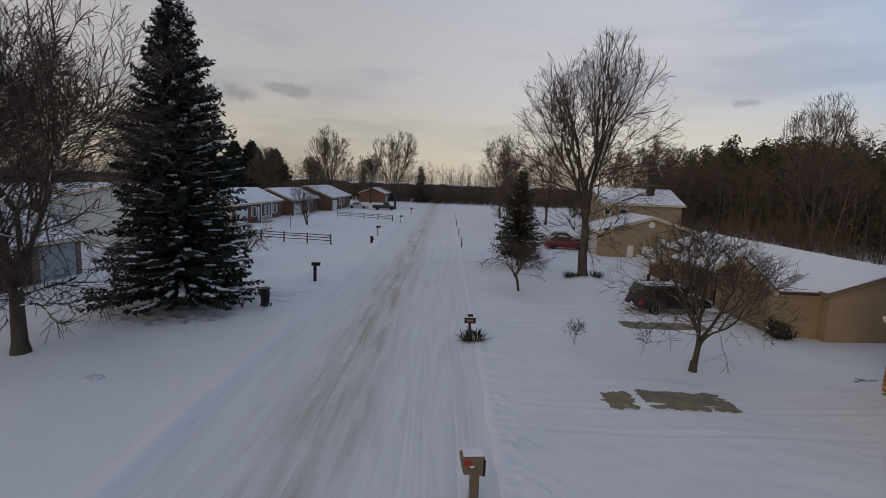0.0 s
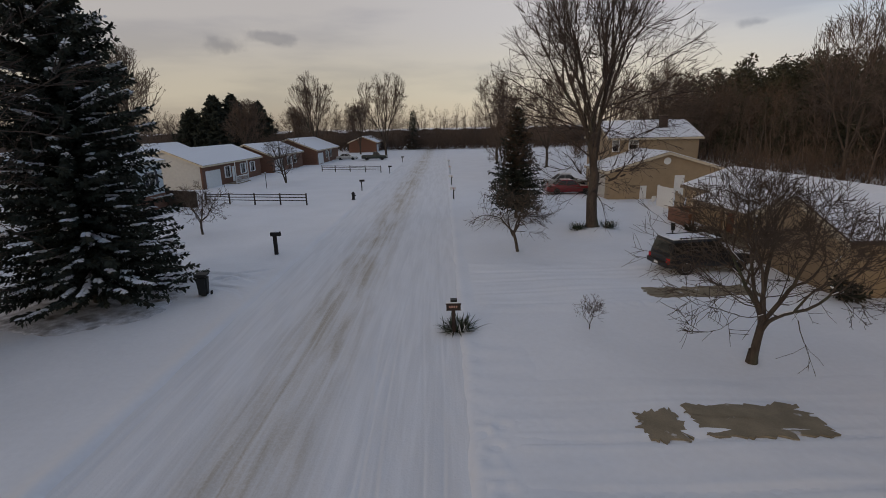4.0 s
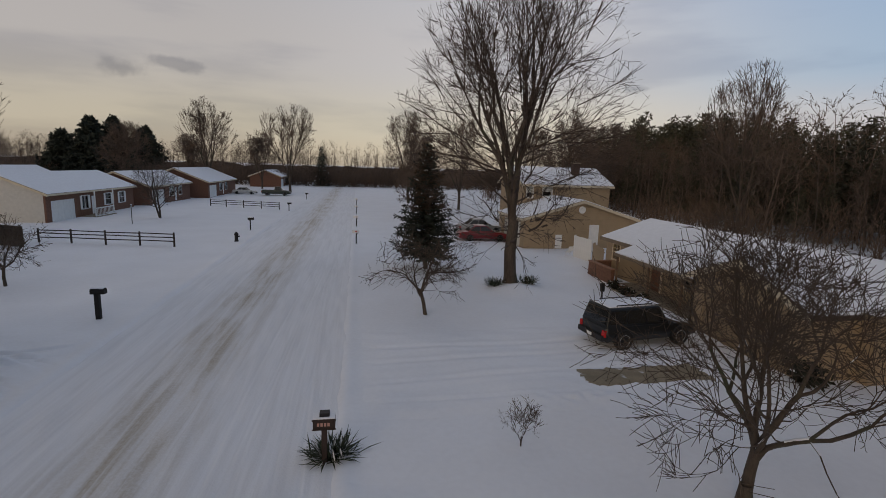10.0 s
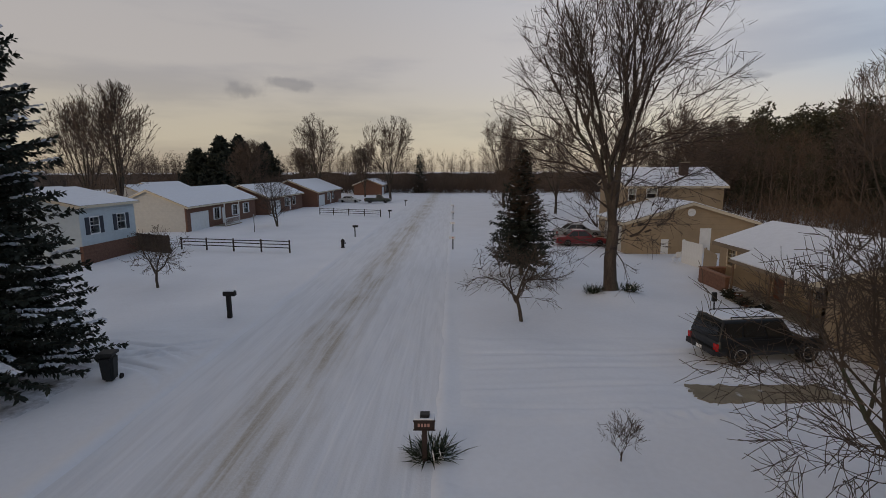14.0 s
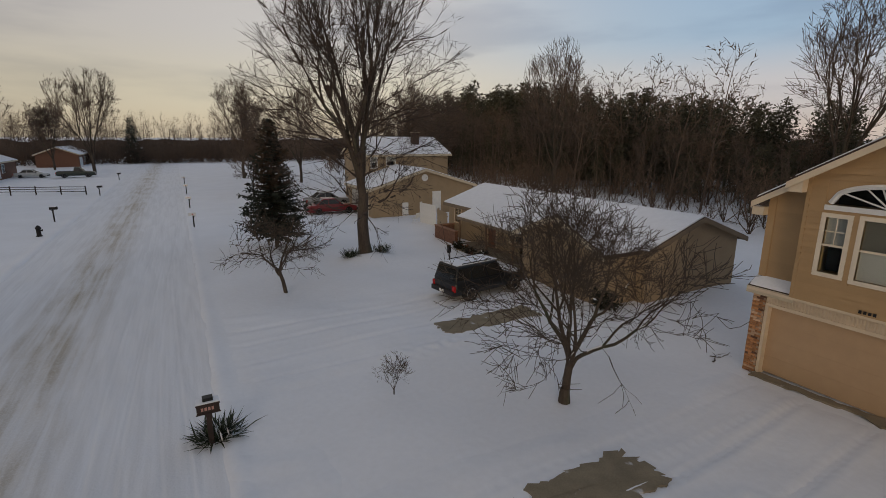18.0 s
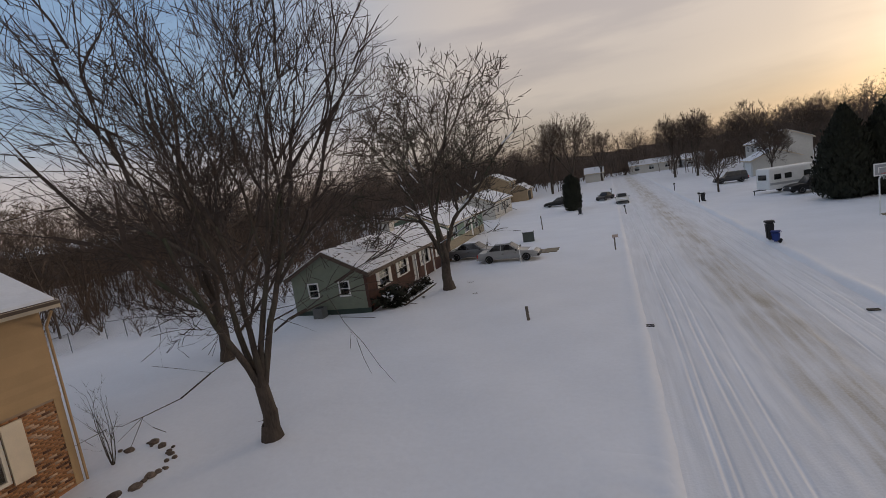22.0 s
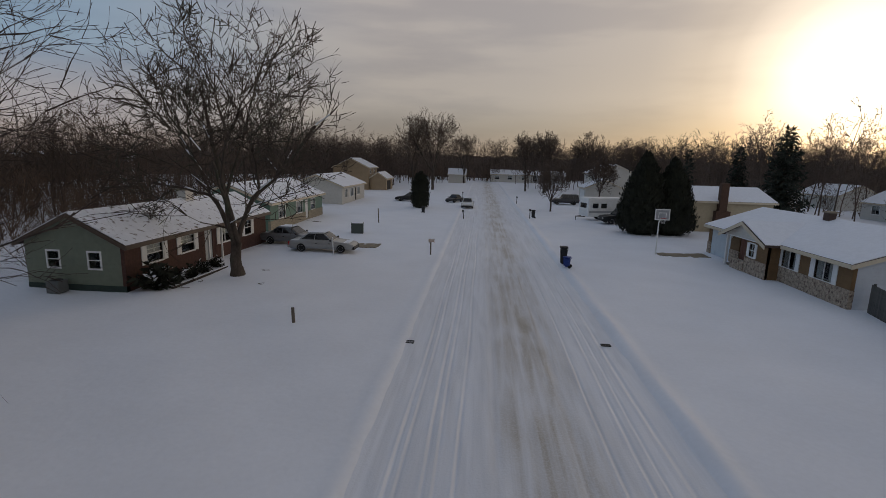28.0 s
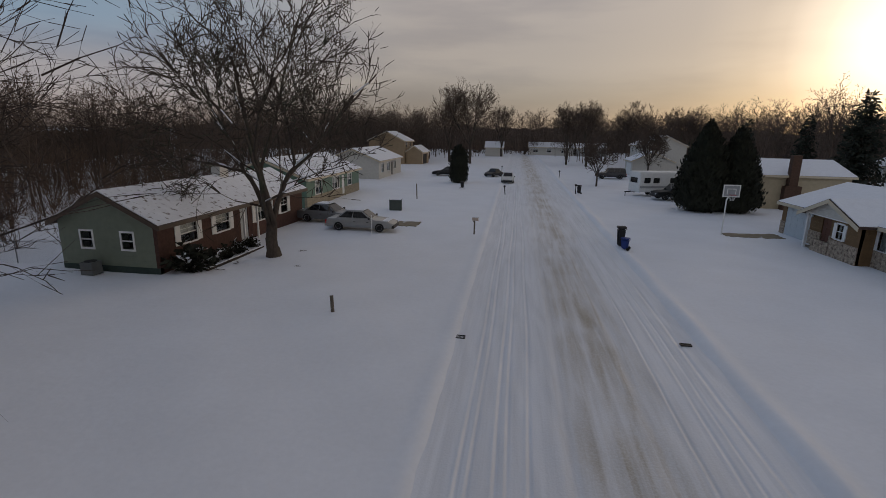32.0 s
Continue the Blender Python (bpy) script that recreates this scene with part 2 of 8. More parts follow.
def box(bm, x0, x1, y0, y1, z0, z1, m=None):
    vs = [bm.verts.new((x, y, z)) for z in (z0, z1) for y in (y0, y1) for x in (x0, x1)]
    for f in ((0, 2, 3, 1), (4, 5, 7, 6), (0, 1, 5, 4), (2, 6, 7, 3), (0, 4, 6, 2), (1, 3, 7, 5)):
        bm.faces.new([vs[i] for i in f])
    if m is not None:
        bmesh.ops.transform(bm, matrix=m, verts=vs)
    return vs


def boxes(*dims, bevel=0.0):
    bm = bmesh.new()
    for d in dims:
        box(bm, *d)
    if bevel:
        bmesh.ops.bevel(bm, geom=list(bm.edges), offset=bevel, segments=2, affect="EDGES", profile=0.6)
    return bm


def prism(points, y0, y1, axis="y"):
    """A polygon (x, z) carried from y0 to y1, or (y, z) from x0 to x1."""
    bm = bmesh.new()
    put = (lambda a, b, c: (a, c, b)) if axis == "y" else (lambda a, b, c: (c, a, b))
    lo = [bm.verts.new(put(a, b, y0)) for a, b in points]
    hi = [bm.verts.new(put(a, b, y1)) for a, b in points]
    n = len(points)
    bm.faces.new(lo), bm.faces.new(hi[::-1])
    for i in range(n):
        bm.faces.new((lo[i], hi[i], hi[(i + 1) % n], lo[(i + 1) % n]))
    bmesh.ops.recalc_face_normals(bm, faces=bm.faces)
    return bm


def tube(bm, p, q, r0, r1, n=8, caps=True):
    p, q = Vector(p), Vector(q)
    turn = (q - p).to_track_quat("Z", "Y").to_matrix()
    rings = []
    for c, r in ((p, r0), (q, r1)):
        rings.append([bm.verts.new(c + turn @ Vector((r * math.cos(a), r * math.sin(a), 0))) for a in (2 * math.pi * i / n for i in range(n))])
    for i in range(n):
        bm.faces.new((rings[0][i], rings[0][(i + 1) % n], rings[1][(i + 1) % n], rings[1][i]))
    if caps:
        bm.faces.new(rings[0][::-1]), bm.faces.new(rings[1])


def tubes(*rows, n=8):
    bm = bmesh.new()
    for p, q, r0, r1 in rows:
        tube(bm, p, q, r0, r1, n)
    return bm


def lathe(profile, n=16, m=None):
    bm = bmesh.new()
    rings = [[bm.verts.new((r * math.cos(2 * math.pi * i / n), r * math.sin(2 * math.pi * i / n), z)) for i in range(n)] for r, z in profile]
    for a, b in zip(rings, rings[1:]):
        for i in range(n):
            bm.faces.new((a[i], a[(i + 1) % n], b[(i + 1) % n], b[i]))
    bm.faces.new(rings[0][::-1]), bm.faces.new(rings[-1])
    if m is not None:
        bmesh.ops.transform(bm, matrix=m, verts=bm.verts)
    return bm


def raw(name, verts, faces, material, parent=None, smooth=False):
    me = bpy.data.meshes.new(name)
    verts, faces = np.asarray(verts, np.float32), np.asarray(faces, np.int32)
    k = faces.shape[1]
    me.vertices.add(len(verts)), me.loops.add(faces.size), me.polygons.add(len(faces))
    me.vertices.foreach_set("co", verts.ravel())
    me.loops.foreach_set("vertex_index", faces.ravel())
    me.polygons.foreach_set("loop_start", np.arange(0, faces.size, k, dtype=np.int32))
    me.polygons.foreach_set("loop_total", np.full(len(faces), k, np.int32))
    if smooth:
        me.polygons.foreach_set("use_smooth", np.ones(len(faces), bool))
    me.update(calc_edges=True)
    me.materials.append(material)
    ob = new(name, me)
    ob.parent = parent
    return ob


# ---------------------------------------------------------------- ground and road
ROAD_W, ROAD_E = -8.2, 0.1


def lay(x, y):
    """Height of the snow at a place."""
    x, y = np.asarray(x, float), np.asarray(y, float)
    far = np.clip((np.hypot(x + 4, y) - 15) / 60, 0, 1)
    z = 0.05 * np.sin(x * 0.31 + 0.7) * np.sin(y * 0.23) + 0.03 * np.sin(x * 0.9 + y * 0.7) + 0.10 * far * np.sin(x * 0.07) * np.sin(y * 0.06 + 1)
    z = z * np.clip(np.abs(x + 4.05) / 5 - 0.75, 0, 1)
    z += 0.07 * np.exp(-((x - 0.35) / 0.28) ** 2) * (0.6 + 0.2 * np.sin(y * 1.1) + 0.2 * np.sin(y * 3.7 + 1) * np.sin(y * 0.63) + 0.15 * np.sin(y * 7.9 + x * 3)) + 0.17 * np.exp(-((x + 8.55) / 0.30) ** 2) * (0.75 + 0.25 * np.sin(y * 0.8 + 1)) * (0.45 + 0.55 / (1 + np.exp(np.clip((y - 2) / 3, -40, 40))))
    z += 0.32 * np.exp(-((x - 9.3) ** 2 + (y - 24.0) ** 2) / 1.6) + 0.10 * np.exp(-((x - 15.2) ** 2 + (y + 8.75) ** 2) / 2.4)
    inside = 1 / (1 + np.exp(np.clip(-(x - ROAD_W - 0.05) * 14, -60, 60))) / (1 + np.exp(np.clip((x - ROAD_E + 0.05) * 14, -60, 60)))
    return z - 0.16 * inside


def sheet(name, xs, ys, height, material, kind_label, category):
    gx, gy = np.meshgrid(xs, ys)
    v = np.stack([gx, gy, height(gx, gy)], -1).reshape(-1, 3)
    n, k = len(xs), len(ys)
    i = (np.arange(k - 1)[:, None] * n + np.arange(n - 1)).ravel()
    ob = raw(name, v, np.stack([i, i + 1, i + n + 1, i + n], 1), material, smooth=True)
    return tagged(ob, kind_label, category, kind="structure")


xs = np.r_[-2500, -900, -400, -200, -120, -80, np.arange(-60, -14, 1.5), np.arange(-14, -9.2, 0.4), np.arange(-9.2, -7.7, 0.1), np.arange(-7.7, -0.4, 0.6),
           np.arange(-0.4, 1.0, 0.1), np.arange(1.0, 16, 0.4), np.arange(16, 60, 1.5), 62, 80, 120, 200, 400, 900, 2500]
ys = np.r_[-2500, -900, -400, -260, np.arange(-200, -62, 4), np.arange(-62, -24, 1.0), np.arange(-24, 30, 0.5), np.arange(30, 62, 1.0), np.arange(62, 240, 4), 260, 400, 900, 2500]
sheet("ground", xs, ys, lay, SNOW, "snow-covered lawns and yards with faint drifts", "snow")


def road_height(x, y):
    """Packed snow: sharp tyre grooves to the south, wandering shallow ones to the north."""
    south = 1 / (1 + np.exp(np.clip((y + 5) / 3, -40, 40)))
    z = -0.025 - 0.05 * south
    ruts = ((-0.75, 0.055, 0.040, 0.3), (-1.02, 0.05, 0.034, 0.5), (-1.66, 0.06, 0.042, 2.0), (-1.90, 0.05, 0.034, 2.1), (-2.30, 0.055, 0.036, 0.6), (-3.3, 0.16, 0.022, 1.7),
            (-5.2, 0.18, 0.024, 0.2), (-6.10, 0.055, 0.036, 1.3), (-6.72, 0.06, 0.036, 0.9), (-7.05, 0.05, 0.034, 1.0), (-7.62, 0.08, 0.044, 2.2))
    for at, wide, deep, phase in ruts:
        line = at + 0.10 * np.sin(y * 0.055 + phase) + 0.03 * np.sin(y * 0.4 + phase) + (1 - south) * 0.32 * np.sin(y * 0.13 + phase * 5)
        wide = wide * 0.8
        worn = (0.30 + 0.70 * south) * (0.72 + 0.28 * np.sin(y * 0.9 + phase * 3) * np.sin(y * 0.31 + phase))
        z = z - deep * worn * np.exp(-((x - line) / wide) ** 2) + 0.5 * deep * worn * np.exp(-((x - line - 1.8 * wide) / wide) ** 2)
    z = z + 0.010 * np.sin(y * 2.3 + x * 1.7) * np.sin(x * 3.1 + y * 0.4) + 0.006 * np.sin(x * 9 + 1.3 * np.sin(y * 1.1)) * np.sin(y * 1.9 + 2 * np.sin(x * 2.3))
    return z + 0.05 * (np.clip(np.abs(x + 4.05) - 3.75, 0, 1))


def road_mat():
    m = bpy.data.materials.new("packed_road_snow")
    m.use_nodes = True
    nt = m.node_tree
    N, L = nt.nodes.new, nt.links.new
    bs = nt.nodes["Principled BSDF"]
    bs.inputs["Roughness"].default_value, bs.inputs["Specular IOR Level"].default_value = 0.6, 0.3
    co, mp, sep = N("ShaderNodeTexCoord"), N("ShaderNodeMapping"), N("ShaderNodeSeparateXYZ")
    mp.inputs["Scale"].default_value = (1.0, 0.018, 1.0)
    L(co.outputs["Object"], mp.inputs[0]), L(co.outputs["Object"], sep.inputs[0])

    def nz(scale, detail, vec):
        n = N("ShaderNodeTexNoise")
        n.inputs["Scale"].default_value, n.inputs["Detail"].default_value, n.inputs["Distortion"].default_value = scale, detail, 0.5
        L(vec, n.inputs["Vector"])
        return n.outputs[0]

    def calc(op, a, b, c=None):
        k = N("ShaderNodeMath")
        k.operation = op
        for i, v in enumerate((a, b, c)):
            if v is None:
                continue
            if isinstance(v, (int, float)):
                k.inputs[i].default_value = v
            else:
                L(v, k.inputs[i])
        return k.outputs[0]

    def rng(v, lo, hi, a, b):
        r = N("ShaderNodeMapRange")
        r.interpolation_type = "SMOOTHSTEP"
        for i, q in enumerate((lo, hi, a, b)):
            r.inputs[i + 1].default_value = q
        L(v, r.inputs[0])
        return r.outputs[0]

    streak, blot = nz(4.6, 8.0, mp.outputs[0]), nz(0.35, 4.0, co.outputs["Object"])
    grit = nz(16.0, 6.0, co.outputs["Object"])
    fine = nz(9.0, 4.0, mp.outputs[0])
    # sandy lane down the middle, broken into long streaks
    lane = calc("ABSOLUTE", calc("ADD", sep.outputs[0], 4.55), 0.0)
    band = rng(lane, 0.1, 2.1, 0.8, 0.0)
    sand = calc("MULTIPLY", band, rng(streak, 0.34, 0.64, 0.50, 1.0))
    sand = calc("MULTIPLY", sand, rng(blot, 0.3, 0.65, 0.55, 1.0))
    broken = N("ShaderNodeMapping")
    broken.inputs["Scale"].default_value = (1.0, 0.08, 1.0)
    L(co.outputs["Object"], broken.inputs[0])
    clods = nz(2.6, 7.0, broken.outputs[0])
    sand = calc("MULTIPLY", sand, rng(clods, 0.38, 0.66, 0.6, 1.2))
    sand = calc("MULTIPLY", sand, rng(grit, 0.3, 0.62, 0.70, 1.08))
    mx = N("ShaderNodeMix")
    mx.data_type = "RGBA"
    mx.inputs[6].default_value, mx.inputs[7].default_value = (0.76, 0.78, 0.82, 1), (0.42, 0.365, 0.28, 1)
    L(sand, mx.inputs[0])
    worn = N("ShaderNodeVectorMath")
    worn.operation = "SCALE"
    L(mx.outputs[2], worn.inputs[0])
    L(calc("MULTIPLY", rng(clods, 0.35, 0.68, 1.03, 0.94), rng(fine, 0.3, 0.7, 1.02, 0.97)), worn.inputs["Scale"])
    L(worn.outputs[0], bs.inputs["Base Color"])
    bp = N("ShaderNodeBump")
    bp.inputs["Strength"].default_value, bp.inputs["Distance"].default_value = 0.5, 0.03
    L(calc("ADD", clods, calc("MULTIPLY", grit, 0.7)), bp.inputs["Height"]), L(bp.outputs[0], bs.inputs["Normal"])
    return m


rx = np.linspace(-8.35, 0.25, 300)
ry = np.r_[np.arange(-200, -50, 3), np.arange(-50, -24, 1), np.arange(-24, 30, 0.25), np.arange(30, 60, 1), np.arange(60, 220, 3)]
sheet("road", rx, ry, road_height, road_mat(), "packed snow street with tyre ruts and a sanded lane", "street")


def drive(x0, x1, y0, y1, tracks, steps, label, step=0.11, seed=1):
    """Trodden snow: tyre tracks as (start, bend, end, width, depth) and footprints, faded out at the rim."""
    gx, gy = np.arange(x0, x1, step), np.arange(y0, y1, step)
    mx, my = np.meshgrid(gx, gy)
    z = 0.030 + 0.012 * np.sin(mx * 2.1 + 3 * np.sin(my * 0.7)) * np.sin(my * 2.9 + mx) + 0.008 * np.sin(my * 7.0 + np.sin(mx * 0.8) * 2)
    for (ax, ay), (bx, by), (cx, cy), wide, deep in tracks:
        near = np.full(mx.shape, 9.0)
        for t in np.linspace(0, 1, 90):
            px, py = (1 - t) ** 2 * ax + 2 * t * (1 - t) * bx + t * t * cx, (1 - t) ** 2 * ay + 2 * t * (1 - t) * by + t * t * cy
            near = np.minimum(near, np.hypot(mx - px, my - py))
        z = z - deep * np.exp(-(near / wide) ** 2) + 0.4 * deep * np.exp(-((near - 2 * wide) / wide) ** 2)
    for px, py in steps:
        z = z - 0.05 * np.exp(-(((mx - px) / 0.16) ** 2 + ((my - py) / 0.10) ** 2)) + 0.02 * np.exp(-((np.hypot(mx - px, my - py) - 0.28) / 0.08) ** 2)
    rim = np.minimum(np.minimum(mx - x0, x1 - mx), np.minimum(my - y0, y1 - my))
    z = (z + 0.02) * np.clip(rim / 0.7, 0, 1) ** 0.7 - 0.02 + lay(mx, my)
    n, k = len(gx), len(gy)
    i = (np.arange(k - 1)[:, None] * n + np.arange(n - 1)).ravel()
    ob = raw("driveway_snow", np.stack([mx, my, z], -1).reshape(-1, 3), np.stack([i, i + 1, i + n + 1, i + n], 1), SNOW, smooth=True)
    tagged(ob, label, "snow", kind="structure")


walkers = random.Random(12)
drive(0.12, 2.4, -11.0, 8.0, [], [(0.35 + abs(walkers.gauss(0, 0.45)), walkers.uniform(-6.5, 3.5)) for i in range(60)], "trampled snow along the street's edge", 0.09)
drive(0.7, 14.6, -4.4, 5.6, [((0.7, 1.2), (7, 1.0), (14.6, 1.6), 0.10, 0.055), ((0.7, 2.8), (7, 2.5), (14.6, 3.2), 0.10, 0.055), ((0.7, 3.4), (7, 3.6), (14.6, 3.3), 0.05, 0.04), ((0.7, 4.4), (7, 4.2), (14.6, 4.4), 0.07, 0.025)],
      [(9.3 + i * 0.36 + walkers.gauss(0, 0.06), 1.5 - i * 0.28 + 0.13 * (-1) ** i) for i in range(11)], "driveway under thin snow with tyre tracks and footprints")
drive(0.7, 12.6, 10.2, 17.6, [((0.7, 12.6), (6, 12.9), (12.6, 13.4), 0.12, 0.035), ((0.7, 14.2), (6, 14.4), (12.6, 14.8), 0.12, 0.035), ((0.7, 15.6), (6, 15.5), (12.6, 15.9), 0.14, 0.04), ((0.7, 11.4), (6, 11.3), (12.6, 11.6), 0.08, 0.03)],
      [(6.0 + i * 0.22 + walkers.gauss(0, 0.08), 10.9 + walkers.gauss(0, 0.14)) for i in range(14)], "driveway under windblown snow with tyre tracks")
drive(-20.0, -8.7, 12.0, 18.6, [((-8.7, 12.8), (-10.2, 15.0), (-20, 16.4), 0.15, 0.10), ((-8.7, 14.6), (-10.5, 16.6), (-20, 17.6), 0.15, 0.10), ((-8.7, 17.2), (-10.0, 15.2), (-20, 15.2), 0.13, 0.09), ((-8.7, 16.2), (-10.6, 14.6), (-20, 14.4), 0.12, 0.08), ((-8.7, 13.6), (-11.5, 14.6), (-20, 16.0), 0.10, 0.07)],
      [(-9.4 - walkers.random() * 3.0, 15.4 + walkers.gauss(0, 0.3)) for i in range(22)], "snowy driveway mouth with turning tyre tracks")


# ---------------------------------------------------------------- trees
def tube_mesh(segs, sides):
    """Tapered tubes for rows of start, end, radius, radius."""
    p, q = np.array([s[0] for s in segs], float), np.array([s[1] for s in segs], float)
    r0, r1 = np.array([s[2] for s in segs]), np.array([s[3] for s in segs])
    d = q - p
    d /= np.linalg.norm(d, axis=1)[:, None] + 1e-9
    ref = np.where(np.abs(d[:, 2:3]) > 0.9, [[1.0, 0, 0]], [[0, 0, 1.0]])
    u = np.cross(d, ref)
    u /= np.linalg.norm(u, axis=1)[:, None]
    w = np.cross(d, u)
    a = np.arange(sides) * 2 * np.pi / sides
    ring = np.cos(a)[None, :, None] * u[:, None] + np.sin(a)[None, :, None] * w[:, None]
    lo, hi = p[:, None] + ring * r0[:, None, None], (q + d * r1[:, None] * 0.5)[:, None] + ring * r1[:, None, None]
    v = np.concatenate([lo, hi], 1).reshape(-1, 3)
    base = (np.arange(len(segs)) * 2 * sides)[:, None]
    i = np.arange(sides)
    j = (i + 1) % sides
    f = np.stack([base + i, base + j, base + sides + j, base + sides + i], -1).reshape(-1, 4)
    return v, f


def blade_mesh(segs):
    """Slim two-triangle blades for twigs too thin to show their roundness."""
    p, q = np.array([s[0] for s in segs], float), np.array([s[1] for s in segs], float)
    r0, r1 = np.array([s[2] for s in segs])[:, None] * 1.25, np.array([s[3] for s in segs])[:, None] * 1.25
    d = q - p
    ref = np.random.RandomState(len(segs)).normal(size=d.shape)
    u = np.cross(d, ref)
    u /= np.linalg.norm(u, axis=1)[:, None] + 1e-9
    v = np.stack([p - u * r0, p + u * r0, q + u * r1, q - u * r1], 1).reshape(-1, 3)
    return v, np.arange(len(v)).reshape(-1, 4)


def far_mesh(segs, from_level):
    """Thin trees for far stands, all in triangles."""
    tv, tf = tube_mesh([s for s in segs if s[4] < from_level], 3)
    bv, _ = blade_mesh([s for s in segs if s[4] >= from_level])
    q = bv.reshape(-1, 4, 3)
    v = np.stack([q[:, 0], q[:, 1], (q[:, 2] + q[:, 3]) / 2], 1).reshape(-1, 3)
    f = np.concatenate([tf[:, [0, 1, 2]], tf[:, [0, 2, 3]], np.arange(len(v)).reshape(-1, 3) + len(tv)])
    return np.concatenate([tv, v]), f


def inside(T, p, rnd):
    """Whether a twig's end still lies within the crown's outline."""
    if "hull" not in T:
        return True
    height, wide, low, peak = T["hull"]
    h = p.z / height
    t = max(0.0, (h - low) / (1 - low))
    if h < low and math.hypot(p.x, p.y) < 0.22 * wide:
        return True
    a = math.atan2(p.y, p.x)
    full = 0.5 + 0.5 * math.sin(max(t, 0) / peak * math.pi / 2) if t < peak else math.sqrt(max(0.0, 1 - ((t - peak) / (1.02 - peak)) ** 2))
    full *= (1.0 if h > low else max(0.45, h / low)) * wide / 2 * (1 + 0.08 * math.sin(3 * a + 1) + 0.06 * math.sin(7 * a + 9 * h))
    return math.hypot(p.x, p.y) < full * rnd.uniform(0.86, 1.08)


def grow(rnd, p, d, length, r, level, T, out):
    n = T["n"][level]
    step = length / n
    turn = rnd.uniform(0, 6.28)
    for i in range(n):
        wob = Vector((rnd.gauss(0, 1), rnd.gauss(0, 1), rnd.gauss(0, 1))) * T["jit"][level]
        d = (d + wob + Vector((0, 0, T["up"][level]))).normalized()
        a, b = r * (1 - T["taper"][level] * i / n), r * (1 - T["taper"][level] * (i + 1) / n)
        q = p + d * step
        if not inside(T, q, rnd):
            break
        out.append((tuple(p), tuple(q), a, b, level))
        done = (i + 1) / n
        if level + 1 < len(T["n"]) and done >= T["from"][level]:
            k = T["kids"][level]
            for _ in range(int(k) + (rnd.random() < k - int(k))):
                turn += 2.4 + rnd.uniform(-0.5, 0.5)
                ang = radians(T["ang"][level] + rnd.uniform(-12, 12))
                side = d.orthogonal().normalized()
                side.rotate(Matrix.Rotation(turn, 3, d))
                nd = d * math.cos(ang) + side * math.sin(ang)
                size = length * T["ratio"][level] * (1 - T["fade"][level] * done) * rnd.uniform(0.75, 1.2)
                grow(rnd, p.lerp(q, rnd.random()), nd, size, max(b * T["thin"][level], T["least"]), level + 1, T, out)
        p = q


def habit(**k):
    T = dict(n=(9, 7, 5, 4, 3), jit=(0.06, 0.10, 0.14, 0.18, 0.22), up=(0.03, 0.06, 0.04, 0.02, 0.0), taper=(0.85, 0.85, 0.85, 0.8, 0.6), kids=(1.6, 1.5, 1.7, 1.8, 0),
             ratio=(0.62, 0.52, 0.5, 0.5, 0.5), fade=(0.45, 0.35, 0.3, 0.3, 0.3), ang=(42, 38, 38, 40, 40), thin=(0.62, 0.6, 0.6, 0.6, 0.6), least=0.006)
    T["from"] = (0.25, 0.2, 0.2, 0.2, 0.2)
    T.update(k)
    return T


def skeleton_of(seed, height, radius, T, stems=None):
    rnd = random.Random(seed)
    out = []
    for lean, az, share, size in stems or ((0, 0, 1.0, 1.0),):
        d = Vector((math.sin(radians(lean)) * math.cos(az), math.sin(radians(lean)) * math.sin(az), math.cos(radians(lean))))
        grow(rnd, Vector((0, 0, -0.15)), d, height * size, radius * share, 0, T, out)
    return out


def recipe(seed, height, radius, T, stems=None):
    return seed, radius, T, stems


def shaped(plan, height, wide, low=0.15, peak=0.5):
    """A skeleton grown up to the outline of a crown of a height and a width."""
    seed, radius, T, stems = plan
    T = dict(T)
    T["hull"] = (height, wide, low, peak)
    return skeleton_of(seed, height * 0.86, radius, T, stems)


def flare(out, radius):
    """A spreading foot for the trunk."""
    return out + [((0, 0, -0.1), (0, 0, 0.35), radius * 1.45, radius * 0.98, 0)]


